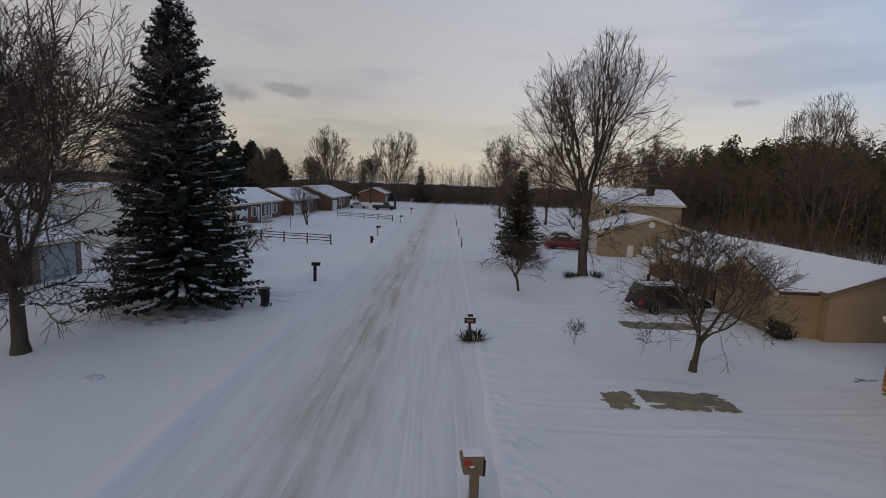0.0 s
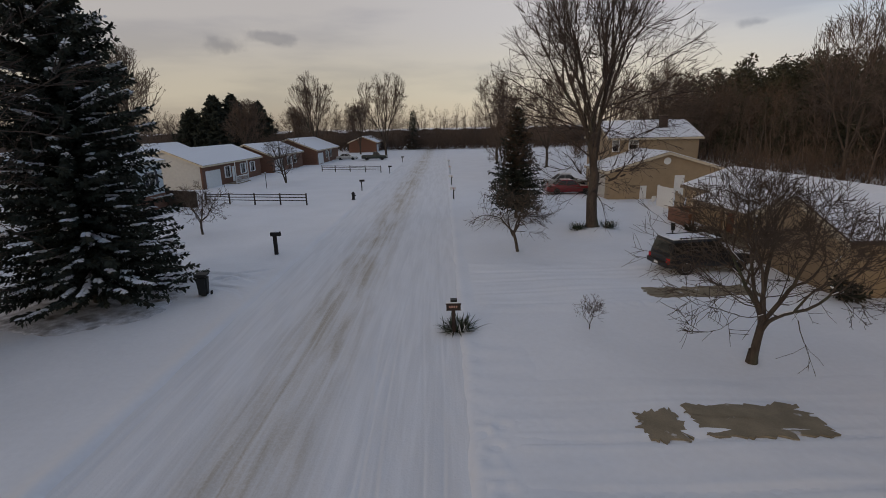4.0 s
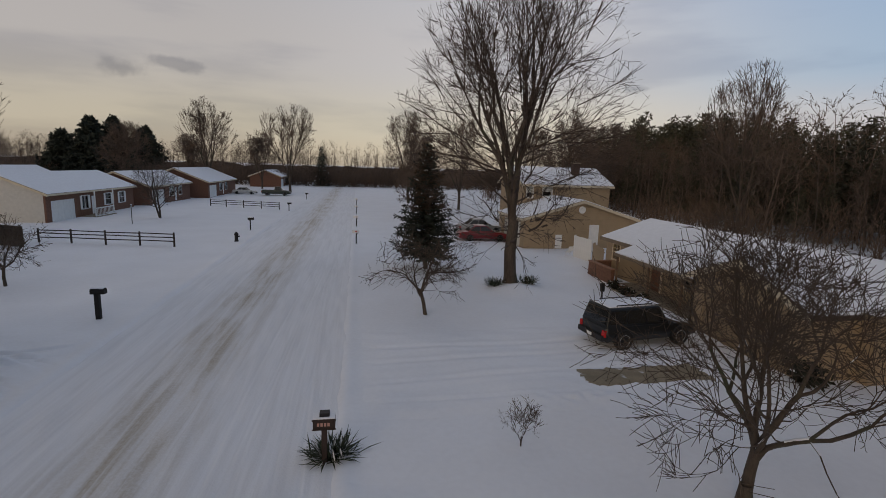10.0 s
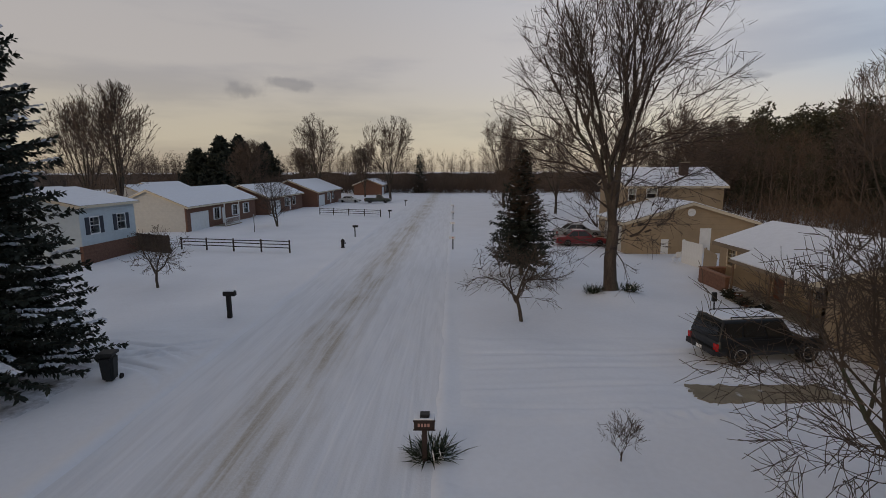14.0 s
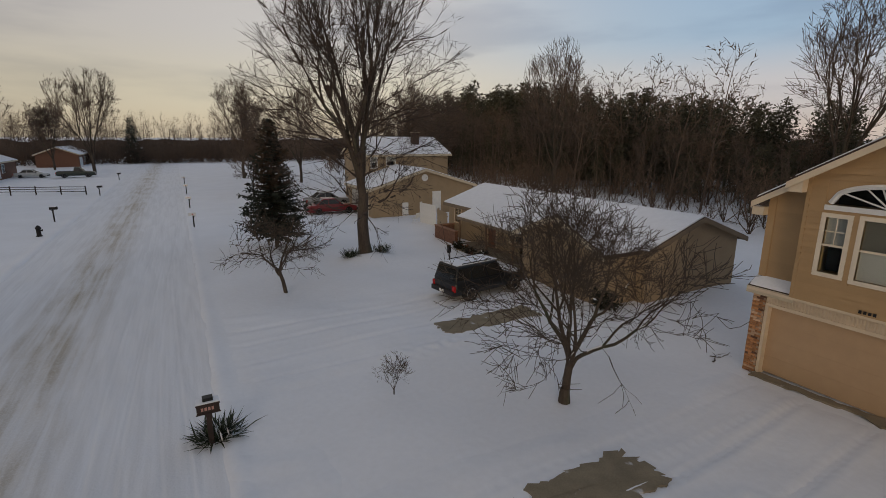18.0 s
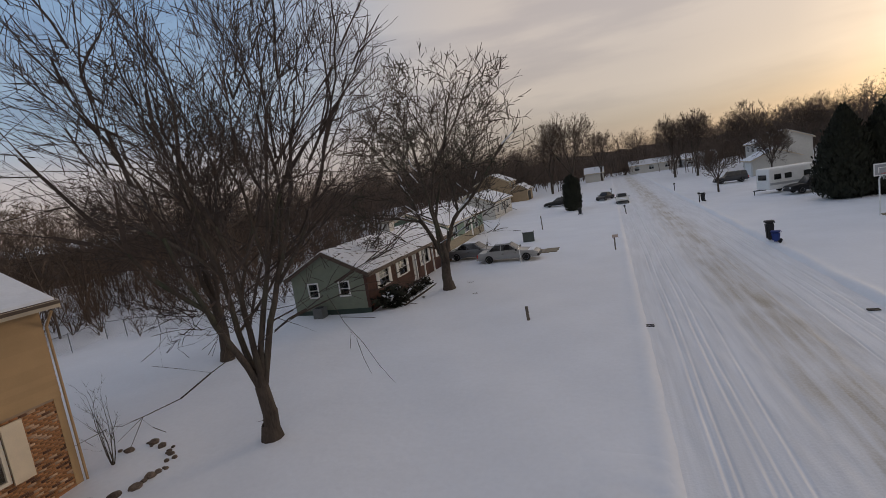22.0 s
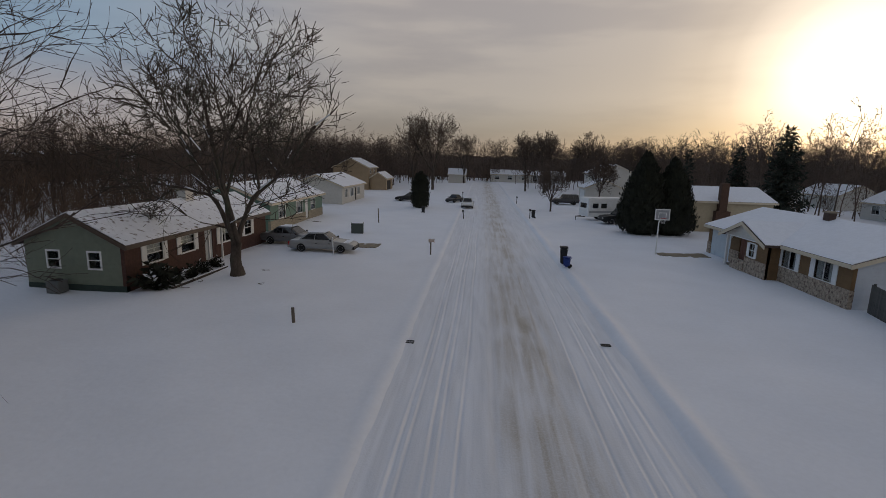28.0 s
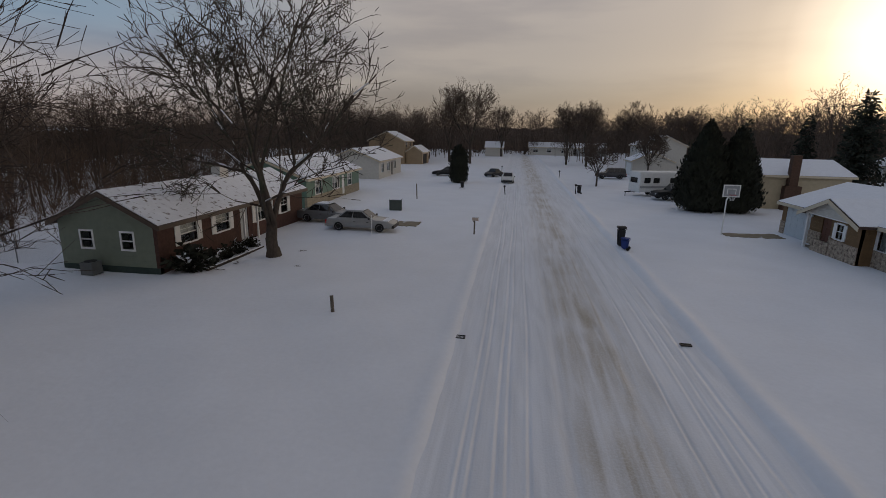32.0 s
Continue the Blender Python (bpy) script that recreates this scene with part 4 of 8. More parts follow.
def panel_door(parent, m, u0, u1, z0, z1, material, name="door", rows=3, cols=2):
    d = part(name, boxes((u0, u1, 0.05, 0.10, z0, z1)), material, parent, "", m)
    w, h = (u1 - u0) / cols, (z1 - z0) / rows
    for i in range(cols):
        for j in range(rows):
            part("raised_panel", boxes((u0 + w * i + w * (0.1 if cols > 1 else 0.004), u0 + w * (i + 1) - w * (0.1 if cols > 1 else 0.004), 0.038 if cols > 1 else 0.046, 0.052, z0 + h * j + h * (0.14 if cols > 1 else 0.02), z0 + h * (j + 1) - h * (0.14 if cols > 1 else 0.02))), material, d)
    return d


def slope_roof(parent, u0, u1, v0, v1, z0, z1, over=0.35, thick=0.14, snow=ROOF_FULL, m=None, ends=0.3, fascia=FASCIA, name="roof"):
    """A roof plane that rises from the eave (v0, z0) to the ridge (v1, z1), along local x from u0 to u1."""
    k = (z1 - z0) / (v1 - v0)
    sgn = 1 if v1 > v0 else -1
    ev, ez = v0 - sgn * over, z0 - abs(k) * over
    r = part(name, prism([(ev, ez), (v1, z1), (v1, z1 + thick), (ev, ez + thick)], u0 - ends, u1 + ends, "x"), SHINGLE, parent, "", m)
    off = thick + 0.004
    part("roof_snow", prism([(ev + sgn * 0.04, ez + off + abs(k) * 0.04), (v1, z1 + off), (v1, z1 + off + 0.06), (ev + sgn * 0.10, ez + off + abs(k) * 0.10 + 0.045)], u0 - ends + 0.04, u1 + ends - 0.04, "x"), snow, r)
    part("fascia", boxes((u0 - ends, u1 + ends, min(ev, ev - sgn * 0.03), max(ev, ev - sgn * 0.03), ez - 0.06, ez + thick)), fascia, r)
    return r


def gable_wall(parent, material, v0, v1, z0, z1, u, thick=0.15, m=None, name="gable"):
    """The triangle of wall under a ridge, across local y at x = u."""
    return part(name, prism([(v0, z0), (v1, z0), ((v0 + v1) / 2, z1)], u, u + thick, "x"), material, parent, "", m)


def rake_trim(parent, v0, v1, z0, z1, u, m=None, material=FASCIA, over=0.35):
    mid = (v0 + v1) / 2
    k = (z1 - z0) / (mid - v0)
    for s, a in ((1, v0), (-1, v1)):
        part("rake_board", prism([(a - s * over, z0 - k * over - 0.10), (mid, z1 - 0.10), (mid, z1 + 0.12), (a - s * over, z0 - k * over + 0.12)], u, u + 0.03, "x"), material, parent, "", m)




def ranch(name, x, y, turn, width, depth, eave, ridge, label, siding, roof=ROOF_FULL, base=None, base_h=0.9, base_mat=BRICK_WALL, windows=(), ends=(), garage=None, door=None,
          trim=WHITE, end_siding=None, z=0.0, chimney=None, shutters=None, fascia=FASCIA, group="houses along the street"):
    """A one-storey house: its front along local x at y = 0, its ridge along x. windows: (u0, u1, z0, z1, style)."""
    h = thing(name, pose(x, y, z, 0, 0, turn), label, "house", group)
    holes = [w[:4] for w in windows]
    if garage:
        holes.append((garage[0], garage[1], 0.0, 2.15))
    if door:
        holes.append((door[0], door[1], 0.15, 2.2))
    end_siding = end_siding or siding
    if base:
        upper = [(a, b, max(c, base_h), d) for a, b, c, d in holes]
        lower = [(a, b, c, min(d, base_h)) for a, b, c, d in holes if c < base_h]
        wall(h, "front_wall", siding, 0, width, base_h, eave, upper)
        wall(h, "wainscot", base_mat, -0.03, width + 0.03, -0.3, base_h, lower, 0.24, pose(0, -0.04, 0))
    else:
        wall(h, "front_wall", siding, 0, width, -0.3, eave, holes)
    wall(h, "back_wall", end_siding, 0, width, -0.3, eave, (), 0.2, pose(width, depth, 0, 0, 0, 180))
    for side, m in ((0, pose(0, depth, 0, 0, 0, -90)), (1, pose(width, 0, 0, 0, 0, 90))):
        hs = [w[1:5] for w in ends if w[0] == side]
        wall(h, "end_wall", end_siding, 0.2, depth - 0.2, -0.3, eave, hs, 0.2, m)
        for w in hs:
            window(h, m, *w, trim=trim, fill="dark")
    gable_wall(h, end_siding, 0, depth, eave, ridge, 0.0)
    gable_wall(h, end_siding, 0, depth, eave, ridge, width - 0.15)
    slope_roof(h, 0, width, 0, depth / 2, eave, ridge, snow=roof, fascia=fascia)
    slope_roof(h, 0, width, depth, depth / 2, eave, ridge, snow=roof, fascia=fascia)
    for u in (-0.33, width + 0.30):
        rake_trim(h, 0, depth, eave, ridge, u, material=fascia)
    # unseen ceiling, the rooms' darkness put into its near-black colour
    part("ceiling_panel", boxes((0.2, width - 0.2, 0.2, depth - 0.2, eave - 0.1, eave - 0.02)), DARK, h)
    for w in windows:
        window(h, None, *w[:4], trim=trim, style=w[4], fill=w[5] if len(w) > 5 else "blind", shutters=shutters, grid=(2, 2) if w[4] == "sash" else (0, 0))
    if garage:
        panel_door(h, None, garage[0], garage[1], 0.0, 2.15, garage[2], "garage_door", 4, 4)
    if door:
        panel_door(h, None, door[0], door[1], 0.15, 2.2, door[2])
    if chimney:
        u, v, w, top, material = chimney
        c = part("chimney", boxes((u, u + w, v, v + w * 0.7, eave, top)), material, h)
        part("chimney_cap", boxes((u - 0.06, u + w + 0.06, v - 0.06, v + w * 0.7 + 0.06, top, top + 0.1)), CONCRETE, c)
    return h


# the brown two-storey house: local x runs south along its front, local y east from the bay's face
def two_storey_house():
    h = thing("house", pose(14.62, 5.2, 0, 0, 0, -90), "tan two-storey house with brick piers, arched bay window and snowy roof", "house")
    W, R0 = 13.3, 6.25                     # whole front, and where the recessed half begins
    back, eave, upper = 1.25, 5.42, 2.74    # recess, main eave, height of the upper floor's underside
    lap = 0.165

    def siding(u0, u1, z0, z1, y, holes=(), top=None, run="u"):
        """Lap boards, each its own piece; top(u) trims the row under a rake."""
        n = int((z1 - z0) / lap)
        for i in range(n):
            a, b = z0 + i * lap, z0 + (i + 1) * lap
            lo, hi = (u0, u1) if top is None else top(b)
            if hi - lo < 0.15:
                continue
            spans = [(lo, hi)]
            for p, q, c, d in holes:
                if c < b - 0.03 and d > a + 0.03:
                    spans = [s for l, r in spans for s in ((l, min(r, p)), (max(l, q), r)) if s[1] - s[0] > 0.02]
            for l, r in spans:
                pts = [(y - 0.034, a), (y + 0.03, a), (y + 0.03, b + 0.012), (y - 0.004, b + 0.012)]
                part("siding_board", prism([(v, z) for v, z in pts], l, r, "x"), TAN, h)

    # upper bay with its three windows and the fan window
    bay0, bay1 = 1.16, 4.72
    wz0, wz1 = 3.60, 5.10
    wins = [(1.70, 2.18, wz0 + 0.02, wz1 - 0.02), (2.52, 3.36, wz0 - 0.02, wz1), (3.70, 4.18, wz0 + 0.02, wz1 - 0.02)]
    mid, peak = 2.94, 7.15
    fan0, fan1, fanz, fanh = 1.74, 4.14, 5.40, 0.50
    k = (peak - 5.2) / (mid + 0.35)
    bay_top = peak - k * (mid - bay0)
    wall(h, "bay_wall", TAN, bay0, bay1, upper, bay_top, wins + [(fan0, fan1, fanz, bay_top)], 0.16)
    part("bay_gable", prism([(bay0, bay_top), (bay1, bay_top), (mid, peak)], 0.0, 0.14), TAN, h)
    fanwall = bmesh.new()
    pts = [(fan0 + (fan1 - fan0) * i / 16, fanz + fanh * math.sqrt(max(0, 1 - (2 * i / 16 - 1) ** 2)) ** 0.9) for i in range(17)]
    for (a, za), (b, zb) in zip(pts, pts[1:]):
        vs = [fanwall.verts.new(c) for c in ((a, 0, za), (b, 0, zb), (b, 0, bay_top), (a, 0, bay_top), (a, 0.15, za), (b, 0.15, zb), (b, 0.15, bay_top), (a, 0.15, bay_top))]
        for f in ((0, 1, 2, 3), (4, 7, 6, 5), (0, 4, 5, 1), (3, 2, 6, 7)):
            fanwall.faces.new([vs[i] for i in f])
    bmesh.ops.remove_doubles(fanwall, verts=fanwall.verts, dist=0.0005)
    part("bay_head", fanwall, TAN, h)
    siding(bay0, bay1, upper, peak, 0.0, [(a - 0.1, b + 0.1, c - 0.1, d + 0.1) for a, b, c, d in wins] + [(fan0 - 0.12, fan1 + 0.12, fanz - 0.12, fanz + fanh + 0.02)],
           lambda z: (max(bay0, mid - (peak - z) / k), min(bay1, mid + (peak - z) / k)))
    for i, w in enumerate(wins):
        window(h, None, *w, trim=WARM_WHITE, fill="shade" if i == 1 else "blind", wide=0.11, grid=(0, 0) if i == 1 else (2, 2))
    fan = part("fan_window", prism([(a, z) for a, z in pts] + [(fan1, fanz - 0.0), (fan0, fanz)], 0.05, 0.058), GLASS, h)
    bm = bmesh.new()
    for (a, za), (b, zb) in zip(pts, pts[1:]):
        tube(bm, (a, -0.01, za + 0.05), (b, -0.01, zb + 0.05), 0.07, 0.07, 6)
    box(bm, fan0 - 0.12, fan1 + 0.12, -0.04, 0.05, fanz - 0.13, fanz)
    part("window_frame", bm, WHITE, fan)
    for a in range(-3, 4):
        an = radians(90 + a * 24)
        c, s = math.cos(an), math.sin(an)
        ln = 1 / math.sqrt((c / ((fan1 - fan0) / 2)) ** 2 + (s / fanh) ** 2)
        part("ray_bar", tubes((((fan0 + fan1) / 2, 0.04, fanz), ((fan0 + fan1) / 2 + c * ln, 0.04, fanz + s * ln), 0.022, 0.022), n=5), WHITE, fan)
    # near-black sheet painting the shade behind the fan window
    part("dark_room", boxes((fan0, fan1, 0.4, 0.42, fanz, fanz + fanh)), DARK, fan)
    # wings beside the bay, set back a little
    for u0, u1 in ((0.0, bay0), (bay1, R0 - 0.02)):
        tops = [peak - k * abs(mid - u) - 0.03 for u in (u0, u1)]
        part("wing_wall", prism([(u0, upper - 0.05), (u1, upper - 0.05), (u1, tops[1]), (u0, tops[0])], 0.55, 0.71), TAN, h)
        siding(u0, u1, upper - 0.05, max(tops), 0.55, top=lambda z, u0=u0, u1=u1: (max(u0, mid - (peak - z) / k), min(u1, mid + (peak - z) / k)))
    for u in (bay0, bay1 - 0.09, R0 - 0.09, 0.0):
        yy = -0.03 if u in (bay0, bay1 - 0.09) else 0.52
        part("corner_board", boxes((u, u + 0.09, yy, yy + 0.06, upper, 5.2 if yy > 0 else bay_top)), TAN, h)
    for u in (bay0, bay1 - 0.14):
        part("bay_cheek", boxes((u, u + 0.14, 0.162, 0.56, upper, bay_top - 0.12)), TAN, h)
    wall(h, "wing_cheek", TAN, 0.55, back + 0.6, upper, 5.0, (), 0.14, pose(R0, 0, 0, 0, 0, 90))
    # ground floor: piers, garage door, ribbed head panel
    part("brick_backing", boxes((0.0, 0.36, 0.42, 0.85, -0.2, upper - 0.1)), MORTAR, h)
    part("brick_backing", boxes((5.25, 6.12, 0.42, 0.85, -0.2, upper - 0.1)), MORTAR, h)
    g0, g1, gz = 0.45, 5.15, 2.15
    panel_door(h, pose(0, 0.62, 0), g0, g1, 0.02, gz, GAR_TAN, "garage_door", 4, 1)
    for d in ((g0 - 0.10, g0, 0.45, 0.75, -0.1, gz + 0.1), (g1, g1 + 0.10, 0.45, 0.75, -0.1, gz + 0.1), (g0, g1, 0.45, 0.75, gz, gz + 0.1)):
        part("door_trim", boxes(d), TRIM, h)
    head = part("head_panel", boxes((0.36, 5.25, 0.48, 0.70, gz + 0.1, upper - 0.08)), TRIM, h)
    for i in range(60):
        part("rib", boxes((0.41 + i * 0.08, 0.45 + i * 0.08, 0.462, 0.48, gz + 0.1, upper - 0.08)), TRIM, head)
    part("soffit", boxes((0.0, R0, 0.0, 0.9, upper - 0.08, upper)), TRIM, h)
    for i in range(4):
        part("dark_bar", boxes((2.76 + i * 0.1, 2.82 + i * 0.1, -0.04, -0.024, upper + 0.05, upper + 0.13)), BLACK, h)
    # recessed half: door, big window, upper windows
    up = [(7.26, 8.42, 4.02, 5.10), (10.44, 11.60, 4.02, 5.10)]
    low = [(9.28, 11.62, 1.22, 2.56)]
    door = (7.15, 8.05, 0.35, 2.38)
    wall(h, "front_wall", TAN, R0 - 0.2, W, upper, eave, up, 0.2, pose(0, back, 0))
    siding(R0, W, upper, eave - 0.1, back, [(a - 0.1, b + 0.1, c - 0.1, d + 0.1) for a, b, c, d in up])
    wall(h, "brick_backing", MORTAR, 6.12, W, -0.2, upper, low + [door], 0.2, pose(0, back + 0.02, 0))
    for w in up:
        window(h, pose(0, back, 0), *w, trim=WARM_WHITE, fill="screen", grid=(3, 2), wide=0.1)
    window(h, pose(0, back - 0.06, 0), *low[0], trim=WARM_WHITE, style="triple", fill="middle", wide=0.09, grid=(0, 0))
    for a in (low[0][0] + 0.05, low[0][1] - 0.58):
        for i in range(1, 4):
            part("muntin", boxes((a, a + 0.52, back - 0.035, back - 0.02, low[0][2] + i * 0.36 - 0.008, low[0][2] + i * 0.36 + 0.008)), TRIM, h)
        part("muntin", boxes((a + 0.255, a + 0.27, back - 0.035, back - 0.02, low[0][2], low[0][3])), TRIM, h)
    for a in (low[0][0] - 0.62, low[0][1] + 0.12):
        part("shutter", boxes((a, a + 0.48, back - 0.13, back - 0.06, 1.05, 2.62)), TRIM, h, "cream shutter")
    d = panel_door(h, pose(0, back - 0.02, 0), door[0], door[1], 0.35, 2.32, mat("brown_storm_door", (0.075, 0.045, 0.03), 0.4, vary=0.1), "front_door", 2, 1)
    part("door_glass", boxes((door[0] + 0.25, door[1] - 0.25, 0.02, 0.03, 1.1, 2.1)), mat("frosted_glass", (0.30, 0.33, 0.34), 0.25, vary=0.1), d)
    for q in ((door[0] - 0.1, door[0], back - 0.06, back + 0.1, 0.3, 2.42), (door[1], door[1] + 0.1, back - 0.06, back + 0.1, 0.3, 2.42), (door[0], door[1], back - 0.06, back + 0.1, 2.32, 2.42)):
        part("door_trim", boxes(q), TRIM, h)
    # porch
    part("porch_slab", boxes((6.12, 8.95, 0.10, back, 0.20, 0.33), bevel=0.015), CONCRETE, h)
    part("porch_base", boxes((6.14, 8.93, 0.13, back, -0.2, 0.20)), BRICK_WALL, h)
    part("porch_step", boxes((7.3, 8.5, -0.28, 0.10, -0.1, 0.13), bevel=0.02), CONCRETE, h)
    part("door_mat", boxes((7.15, 8.05, back - 0.52, back - 0.08, 0.334, 0.35)), mat("door_mat", (0.12, 0.05, 0.03), 0.95, vary=0.2), h)
    part("porch_post", tubes(((8.80, 0.22, 0.33), (8.80, 0.22, 2.55), 0.035, 0.035), ((8.80, 0.42, 0.33), (8.80, 0.42, 2.55), 0.02, 0.02)), BLACK, h)
    part("porch_rail", tubes(((8.80, 0.22, 1.2), (8.80, back, 1.2), 0.02, 0.02), *[((8.80, 0.3 + i * 0.12, 0.33), (8.80, 0.3 + i * 0.12, 1.2), 0.009, 0.009) for i in range(8)], n=5), BLACK, h)
    part("downspout", tubes(((9.00, 0.10, 2.6), (9.02, 0.12, 0.25), 0.045, 0.045), ((9.02, 0.12, 0.25), (9.04, -0.2, 0.05), 0.045, 0.045), n=6), WHITE, h)
    slope_roof(h, 4.80, 9.15, 0.10, back + 0.02, upper - 0.02, 3.55, over=0.3, ends=0.0, snow=mat("patchy_roof_snow", (0.80, 0.82, 0.86), 0.8, second=(0.07, 0.038, 0.028), patch=0.50, patch_scale=0.75, vary=0.05, edge=0.03, stretch=(0.6, 1, 1)), name="porch_roof")
    part("porch_beam", boxes((6.12, 9.05, 0.02, 0.2, upper - 0.22, upper - 0.04)), TRIM, h)
    slope_roof(h, 0.0, 1.16, 0.32, 0.6, upper - 0.02, upper + 0.14, over=0.2, ends=0.06, name="pent_roof")
    # gable roof over the bay, ridge running back; main roof, ridge along the front
    D = 8.6
    ridge = 7.05
    slope_roof(h, 3.3, W, back, back + (D - back) / 2, eave, ridge, snow=ROOF_FULL, over=0.4)
    slope_roof(h, 3.3, W, D, back + (D - back) / 2, eave, ridge, snow=ROOF_FULL, over=0.4)
    for s, a, ya, yb in ((1, -0.08, 0.24, 8.9), (-1, 2 * mid + 0.50, 0.24, 8.9), (1, bay0 - 0.10, -0.32, 0.24), (-1, bay1 + 0.10, -0.32, 0.24)):
        z0, t = peak - k * abs(mid - a), 0.12
        pts2 = [(a - s * 0.25, z0 - k * 0.25), (mid, peak), (mid, peak + t), (a - s * 0.25, z0 - k * 0.25 + t)]
        r = part("bay_roof", prism(pts2, ya, yb), SHINGLE, h)
        part("roof_snow", prism([(a - s * 0.16, z0 - k * 0.16 + t + 0.004), (mid, peak + t + 0.004), (mid, peak + t + 0.05), (a - s * 0.10, z0 - k * 0.10 + t + 0.04)], ya + (0.06 if ya < 0 else 0.0), yb), ROOF_FULL, r)
        part("rake_board", prism([(a - s * 0.28, z0 - k * 0.28 - 0.12), (mid, peak - 0.13), (mid, peak + 0.055), (a - s * 0.28, z0 - k * 0.28 + 0.06)], ya - 0.04, ya - 0.003), TRIM, r)
        part("soffit", prism([(a - s * 0.25, z0 - k * 0.25 - 0.012), (mid, peak - 0.012), (mid, peak - 0.002), (a - s * 0.25, z0 - k * 0.25 - 0.002)], ya, min(yb, 0.6)), TRIM, r)
    for u0, u1 in ((-0.33, 0.0), (R0 - 0.22, R0 + 0.12)):
        part("rake_return", boxes((u0, u1, 0.26, 0.56, 4.86, 5.10)), TRIM, h)
    for u0, u1 in ((bay0 - 0.32, bay0), (bay1, bay1 + 0.32)):
        part("rake_return", boxes((u0, u1, -0.30, 0.02, bay_top - 0.42, bay_top - 0.05)), TRIM, h)
    wall(h, "end_wall", TAN, 0, D - 0.5, -0.2, eave, (), 0.2, pose(0, D, 0, 0, 0, -90))
    wall(h, "end_wall", TAN, back, D, -0.2, eave, (), 0.2, pose(W, 0, 0, 0, 0, 90))
    gable_wall(h, TAN, back, D, eave, ridge, W - 0.15)
    gable_wall(h, TAN, back, D, eave, ridge - 0.1, 3.0)
    rake_trim(h, back, D, eave, ridge, W + 0.31, material=TRIM, over=0.4)
    wall(h, "back_wall", TAN, 0, W, -0.2, eave, (), 0.2, pose(W, D, 0, 0, 0, 180))
    # gutter set over the fascia's top; its dark brown also paints the eave's shadow line
    part("gutter", boxes((R0 + 0.1, W + 0.3, back - 0.50, back - 0.41, eave - 0.135, eave - 0.05)), GUTTER, h)
    part("downspout", tubes(((W + 0.08, back - 0.40, eave - 0.3), (W + 0.08, back - 0.04, eave - 0.7), 0.04, 0.04), ((W + 0.08, back - 0.04, eave - 0.7), (W + 0.08, back - 0.04, 0.1), 0.04, 0.04), n=6), TAN, h)
    part("vent_pipe", tubes(((4.9, 3.6, 6.4), (4.9, 3.6, 7.15), 0.05, 0.05)), WHITE, h)
    # bricks: whole pieces proud of their mortar
    shared = []
    for material in (BRICK, BRICK, BRICK_PALE, BRICK_DARK):
        bm = boxes((0, 0.195, -0.012, 0.05, 0, 0.060))
        shared.append(place_bm(bm, "brick", material))
    rnd = random.Random(9)
    made, rest = 0, {0: [], 2: [], 3: []}
    areas = [(0.0, 0.36, 0.42, -0.15, upper - 0.12, ()), (5.25, 6.12, 0.42, -0.15, upper - 0.12, ()), (6.12, W, back + 0.02, -0.15, upper, low + [door, (6.12, 8.95, -1, 0.33)])]
    for u0, u1, y, z0, z1, holes in areas:
        for row in range(int((z1 - z0) / 0.0705)):
            z, u = z0 + row * 0.0705, u0 - (0.1 if row % 2 else 0.0)
            while u < u1 - 0.05:
                a, b = max(u, u0), min(u + 0.195, u1)
                if b - a > 0.04 and not any(h0 < b and a < h1 and h2 < z + 0.06 and z < h3 for h0, h1, h2, h3 in holes):
                    kind = rnd.choices((0, 2, 3), (0.66, 0.20, 0.14))[0]
                    if made < 290 and b - a > 0.19 and u0 < 6.2:
                        ob = new("brick", shared[kind])
                        ob.parent, ob.matrix_basis = h, pose(a, y + rnd.uniform(-0.004, 0.004), z)
                        made += 1
                    else:
                        rest[kind].append((a, b, y - 0.012 + rnd.uniform(-0.004, 0.004), y + 0.03, z, z + 0.060))
                u += 0.207
    for kind, rows in rest.items():
        d = np.array(rows)
        v = np.stack([np.stack([d[:, i], d[:, 2 + j], d[:, 4 + q]], -1) for q in (0, 1) for j in (0, 1) for i in (0, 1)], 1).reshape(-1, 3)
        f = (np.arange(len(d))[:, None, None] * 8 + np.array([(0, 2, 3, 1), (4, 5, 7, 6), (0, 1, 5, 4), (2, 6, 7, 3), (0, 4, 6, 2), (1, 3, 7, 5)])[None]).reshape(-1, 4)
        tagged(raw("brickwork", v, f, (BRICK, BRICK, BRICK_PALE, BRICK_DARK)[kind], h), kind="stuff")
    return h


two_storey_house()

# neighbours on the east side
E_TURN = -90
nh = ranch("house", 17.2, 28.2, E_TURN, 17.4, 6.4, 2.4, 3.5, "long tan ranch house with a brick planter and snowy roof", TAN_FAR, ROOF_FULL,
           windows=((0.9, 1.7, 1.15, 2.1, "sash", "dark"), (7.6, 9.4, 0.9, 2.1, "triple", "dark")), door=(5.2, 6.1, mat("russet_door", (0.16, 0.06, 0.03), 0.5)), trim=TRIM, fascia=mat("brown_fascia", (0.20, 0.15, 0.10), 0.6, vary=0.08))
part("porch_roof", prism([(0.1, 2.30), (0.1, 2.42), (-1.5, 1.98), (-1.5, 1.86)], 3.6, 11.4, "x"), SHINGLE, nh)
part("porch_snow", prism([(0.1, 2.50), (0.1, 2.62), (-1.44, 2.05), (-1.44, 1.99)], 3.66, 11.4, "x"), ROOF_FULL, nh)
part("porch_fascia", boxes((3.6, 11.4, -1.53, -1.502, 1.84, 2.0)), bpy.data.materials["brown_fascia"], nh)
